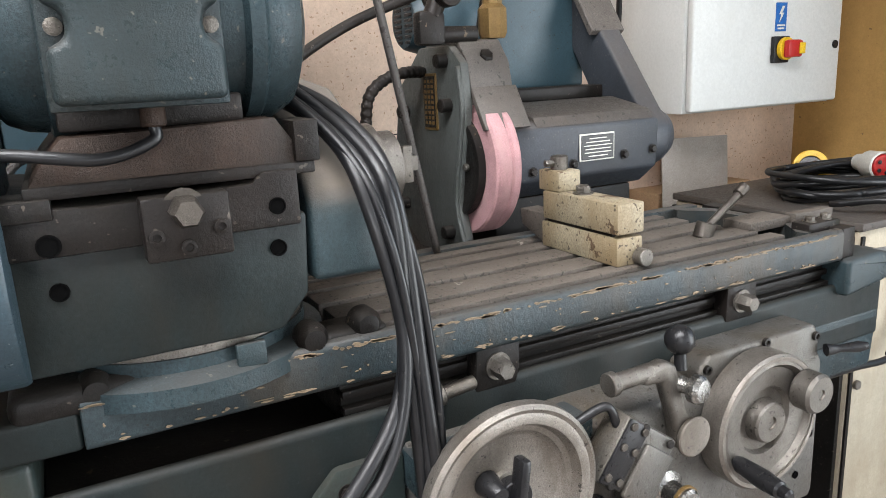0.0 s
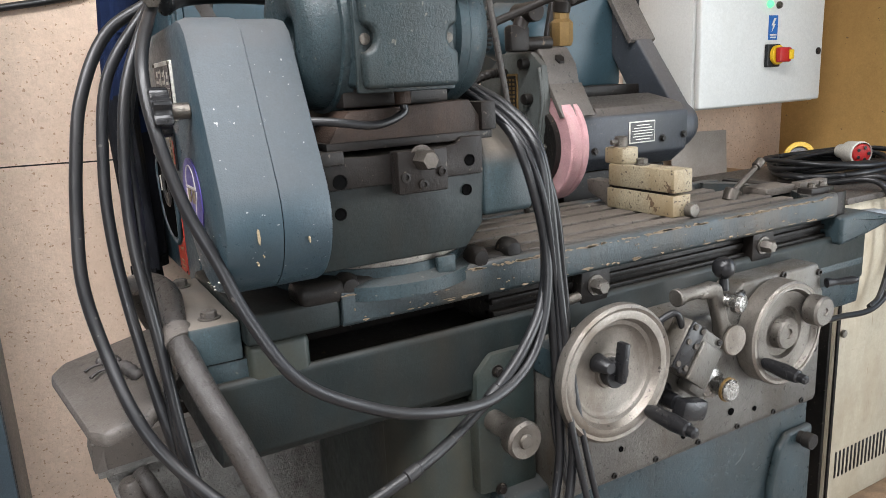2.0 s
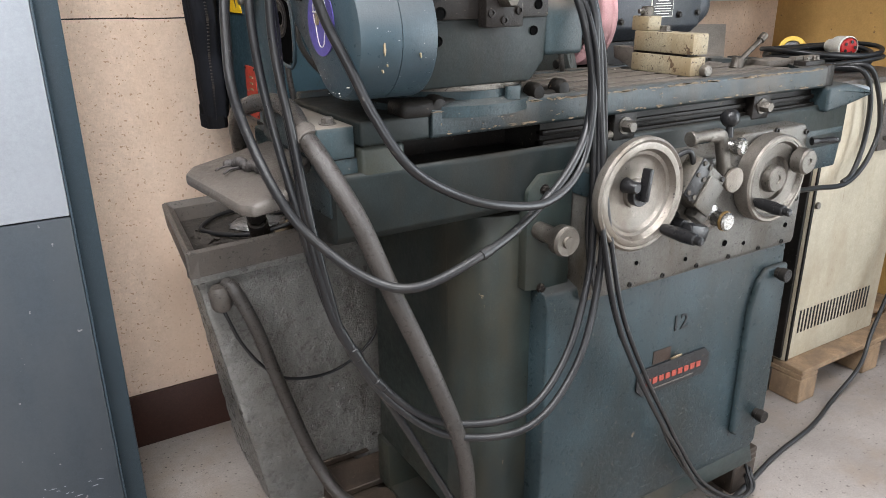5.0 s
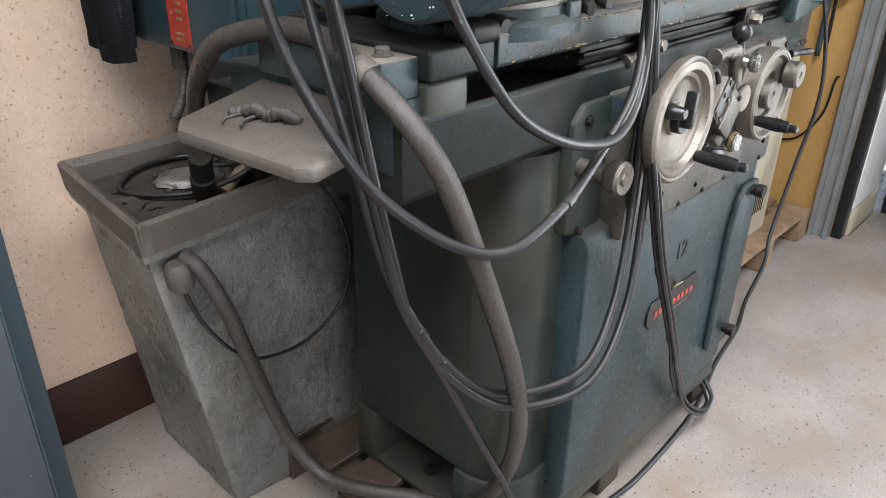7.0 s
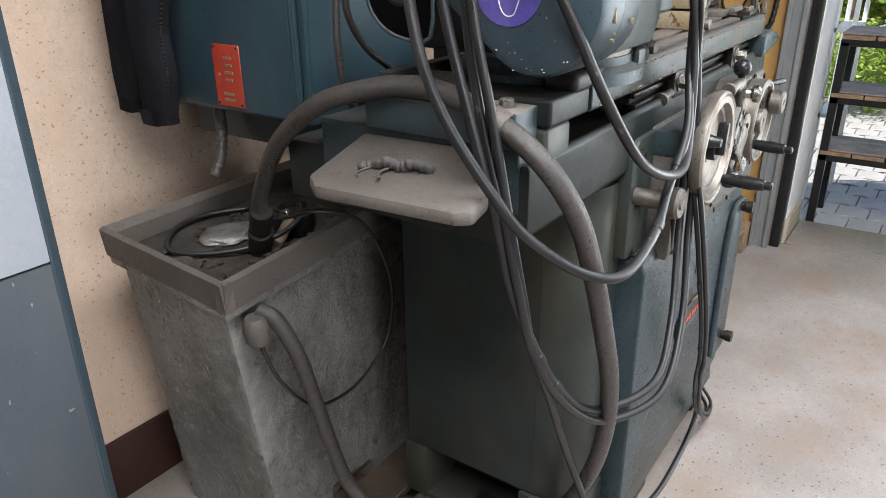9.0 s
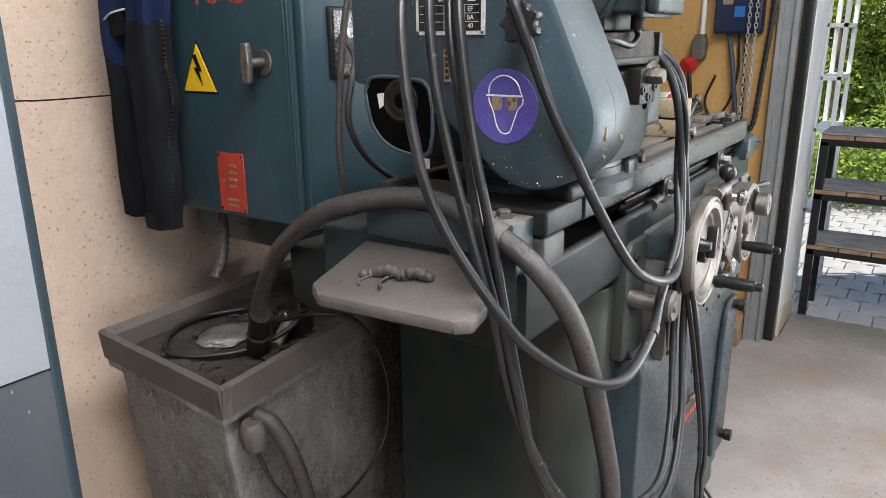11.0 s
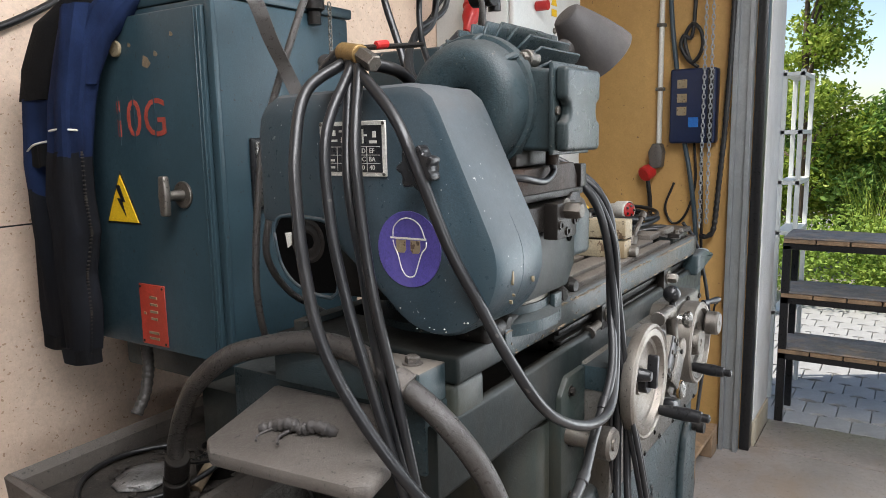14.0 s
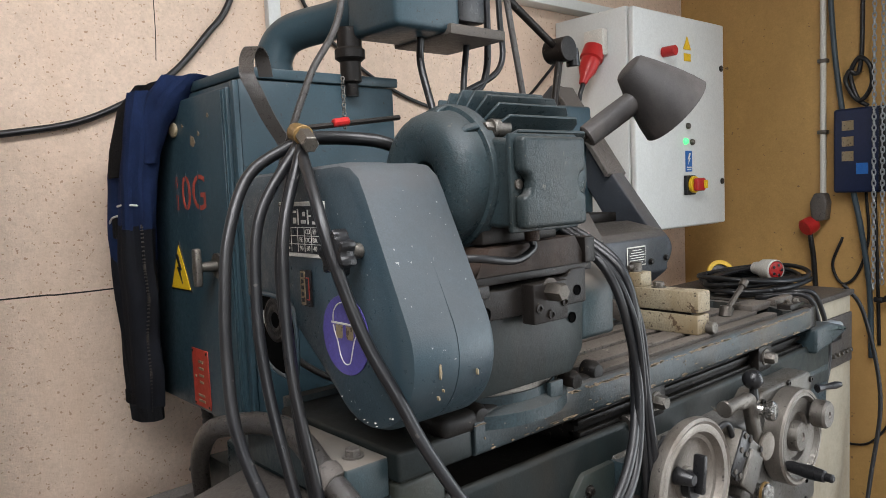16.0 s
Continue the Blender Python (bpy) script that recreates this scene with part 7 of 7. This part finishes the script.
def bench(x0, x1, y0, y1):
    Bn = thing("shelf_bench", ((x0 + x1) / 2, (y0 + y1) / 2, 0), "black steel bench with weathered wooden shelves in the yard", "bench")
    for xx in (x0 + 0.02, x1 - 0.02):
        for yy in (y0 + 0.02, y1 - 0.02):
            part("leg", box(xx - 0.02, xx + 0.02, yy - 0.02, yy + 0.02, -0.02, 0.955, 0.003, 1), M_BLACK, Bn)
    for zt in (1.0, 0.715, 0.415):
        part("shelf_frame", box(x0, x1, y0, y1, zt - 0.065, zt - 0.034, 0.002, 1), M_BLACK, Bn)
        n = 12
        L = (y1 - y0) / n
        for k in range(n):
            part("board_end", box(x0 - 0.006, x0 + 0.02, y0 + k * L + 0.003, y0 + (k + 1) * L - 0.003, zt - 0.033, zt - 0.012, 0.002, 1), M_WOOD, Bn)
        for k in range(3):
            w = (x1 - x0) / 3
            part("shelf_board", box(x0 + k * w + 0.002, x0 + (k + 1) * w - 0.002, y0, y1, zt - 0.0115 if k == 0 else zt - 0.033, zt, 0.003, 1), M_BOARD, Bn)
    return Bn


bench(3.675, 4.02, -0.55, 1.285)
RK = thing("white_rack", (4.3, 1.33, 0.0), "white painted metal rack standing behind the bench", "rack")
for xx in (4.09, 4.50):
    for yy in (1.285, 1.375):
        part("post", box(xx - 0.014, xx + 0.014, yy - 0.012, yy + 0.012, -0.02, 1.87, 0.002, 1), M_WHITE, RK)
for zz in (1.845, 1.53, 1.25, 0.965, 0.5):
    part("rail", box(4.076, 4.514, 1.273, 1.387, zz - 0.012, zz + 0.012, 0.002, 1), M_WHITE, RK)


def foliage_material(name, a, b_):
    m = material(name, a, 0.55, 0, 0.3, 3, 30, 0)
    nt = m.node_tree
    g = nt.nodes.new("ShaderNodeNewGeometry")
    mx = nt.nodes.new("ShaderNodeMix")
    mx.data_type = 'RGBA'
    mx.inputs[6].default_value, mx.inputs[7].default_value = (*a, 1), (*b_, 1)
    nt.links.new(g.outputs["Random Per Island"], mx.inputs[0])
    bs = nt.nodes["Principled BSDF"]
    nt.links.new(mx.outputs[2], bs.inputs["Base Color"])
    bs.inputs["Subsurface Weight"].default_value = 0.0
    tr = nt.nodes.new("ShaderNodeBsdfTranslucent")
    nt.links.new(mx.outputs[2], tr.inputs["Color"])
    sh = nt.nodes.new("ShaderNodeMixShader")
    sh.inputs[0].default_value = 0.35
    nt.links.new(bs.outputs[0], sh.inputs[1])
    nt.links.new(tr.outputs[0], sh.inputs[2])
    nt.links.new(sh.outputs[0], nt.nodes["Material Output"].inputs["Surface"])
    return m


M_LEAF = foliage_material("hedge_leaves", (0.14, 0.24, 0.035), (0.34, 0.44, 0.08))
M_LEAF2 = foliage_material("conifer_leaves", (0.16, 0.26, 0.03), (0.42, 0.48, 0.08))
M_LEAF3 = foliage_material("dark_leaves", (0.07, 0.15, 0.025), (0.20, 0.31, 0.06))
M_BARK = material("bark", (0.12, 0.085, 0.06), 0.9, 0, 0.3, 12, 60, 0.6)


def leaves(blobs, count, size, seed, droop=0.0):
    """Many small bent leaves spread through ragged lumps given as (x, y, z, rx, ry, rz)."""
    r = random.Random(seed)
    V, F = [], []
    vol = [b[3] * b[4] * b[5] for b in blobs]
    for _ in range(count):
        x, y, z, rx, ry, rz = r.choices(blobs, vol)[0]
        d = Vector((r.gauss(0, 1), r.gauss(0, 1), r.gauss(0, 1))).normalized() * (r.random() ** 0.45)
        k = 1 + 0.35 * noise.noise(Vector((d.x * 2 + x, d.y * 2 + y, d.z * 2 + z)))
        p = Vector((x + d.x * rx * k, y + d.y * ry * k, z + d.z * rz * k))
        if p.z < 0.02:
            continue
        a = Vector((r.gauss(0, 1), r.gauss(0, 1), r.gauss(0, 0.6) - droop)).normalized()
        s = a.orthogonal().normalized()
        s = (Matrix.Rotation(r.uniform(0, 6.28), 3, a) @ s)
        L = size * r.uniform(0.6, 1.4)
        n = a.cross(s) * L * 0.15
        o = len(V)
        V += [p, p + a * L * 0.5 + s * L * 0.28 + n, p + a * L, p + a * L * 0.5 - s * L * 0.28 + n]
        F.append((o, o + 1, o + 2, o + 3))
    me = bpy.data.meshes.new("leaves")
    me.from_pydata([tuple(v) for v in V], [], F)
    return me


def leaf_part(name, me, mat, parent):
    me.materials.append(mat)
    ob = new(name, me)
    ob.parent = parent
    ob.matrix_parent_inverse = Matrix.Translation(-ORIGIN[parent.name])
    return ob


HD = thing("hedge", (6.9, 1.0, 0), "low clipped bright green hedge beyond the paving", "hedge", kind="stuff")
leaf_part("hedge_leaves", leaves([(6.95 + 0.15 * math.sin(k), -2.6 + k * 0.42, 0.40, 0.55, 0.40, 0.42 + 0.06 * math.sin(k * 2.3)) for k in range(16)], 26000, 0.050, 5), M_LEAF, HD)


def tree(at, h, r, seed, mat, count, conifer=True):
    T_ = thing("tree", at, "bright green garden conifer beyond the gate" if conifer else "leafy garden shrub with thin branches beyond the gate", "tree", "garden trees")
    rr = random.Random(seed)
    b = lathe(at, (0.03, 0.02, 1), [(0.0, 0), (0.07, 0), (0.055, h * 0.3), (0.03, h * 0.7), (0.008, h * 0.97), (0, h * 0.97)], 10)
    blobs = []
    for k in range(16 if conifer else 12):
        f = (k + 1) / 17
        z = at[2] + h * (0.12 + 0.85 * f)
        reach = r * (1.05 - 0.8 * f) if conifer else r * (0.6 + 0.5 * math.sin(f * 3))
        a = rr.uniform(0, 6.28)
        end = Vector((at[0] + math.cos(a) * reach * 0.7, at[1] + math.sin(a) * reach * 0.7, z + h * 0.05))
        tube([(at[0], at[1], z - h * 0.08), tuple((Vector((at[0], at[1], z)) + end) / 2), tuple(end)], 0.014, 3, 6, b)
        for m_ in range(3):
            a2 = a + rr.uniform(-0.9, 0.9)
            q = rr.uniform(0.3, 1.0)
            blobs.append((at[0] + math.cos(a2) * reach * q, at[1] + math.sin(a2) * reach * q, z + rr.uniform(-0.1, 0.15), 0.10 + reach * 0.32, 0.10 + reach * 0.32, 0.22))
    part("trunk", b, M_BARK, T_)
    leaf_part("crown", leaves(blobs, count, 0.06 if conifer else 0.075, seed, -0.6 if conifer else 0.2), mat, T_)
    return T_


tree((8.2, 1.75, 0), 3.6, 0.75, 21, M_LEAF2, 15000)
tree((8.9, 2.75, 0), 4.2, 0.9, 22, M_LEAF2, 12000)
tree((8.6, 0.95, 0), 2.3, 0.6, 23, M_LEAF3, 8000, False)
tree((8.3, 0.2, 0), 2.2, 0.65, 24, M_LEAF, 8000, False)
tree((9.3, -0.9, 0), 3.4, 0.9, 25, M_LEAF2, 9000)
tree((9.9, 1.5, 0), 2.1, 0.8, 26, M_LEAF3, 7000, False)
tree((9.7, 0.1, 0), 4.3, 1.0, 27, M_LEAF2, 11000)
GR = thing("grass_tuft", (6.3, 0.6, 0), "thin ornamental grass in front of the hedge", "grass", kind="stuff")
gv, gf = [], []
rnd = random.Random(8)
for _ in range(500):
    x, y = 7.5 + rnd.uniform(-0.25, 0.25), 0.75 + rnd.uniform(-0.4, 0.4)
    a, l_, w = rnd.uniform(0, 6.28), rnd.uniform(0.6, 1.4), 0.006
    o = len(gv)
    for k in range(4):
        f = k / 3
        px, py, pz = x + math.cos(a) * 0.35 * f * f * l_, y + math.sin(a) * 0.35 * f * f * l_, l_ * f
        gv += [(px - w * math.sin(a) * (1 - f), py + w * math.cos(a) * (1 - f), pz), (px + w * math.sin(a) * (1 - f), py - w * math.cos(a) * (1 - f), pz)]
        if k:
            gf.append((o + 2 * k - 2, o + 2 * k - 1, o + 2 * k + 1, o + 2 * k))
gm = bpy.data.meshes.new("grass_blades")
gm.from_pydata(gv, [], gf)
leaf_part("grass_blades", gm, M_LEAF2, GR)
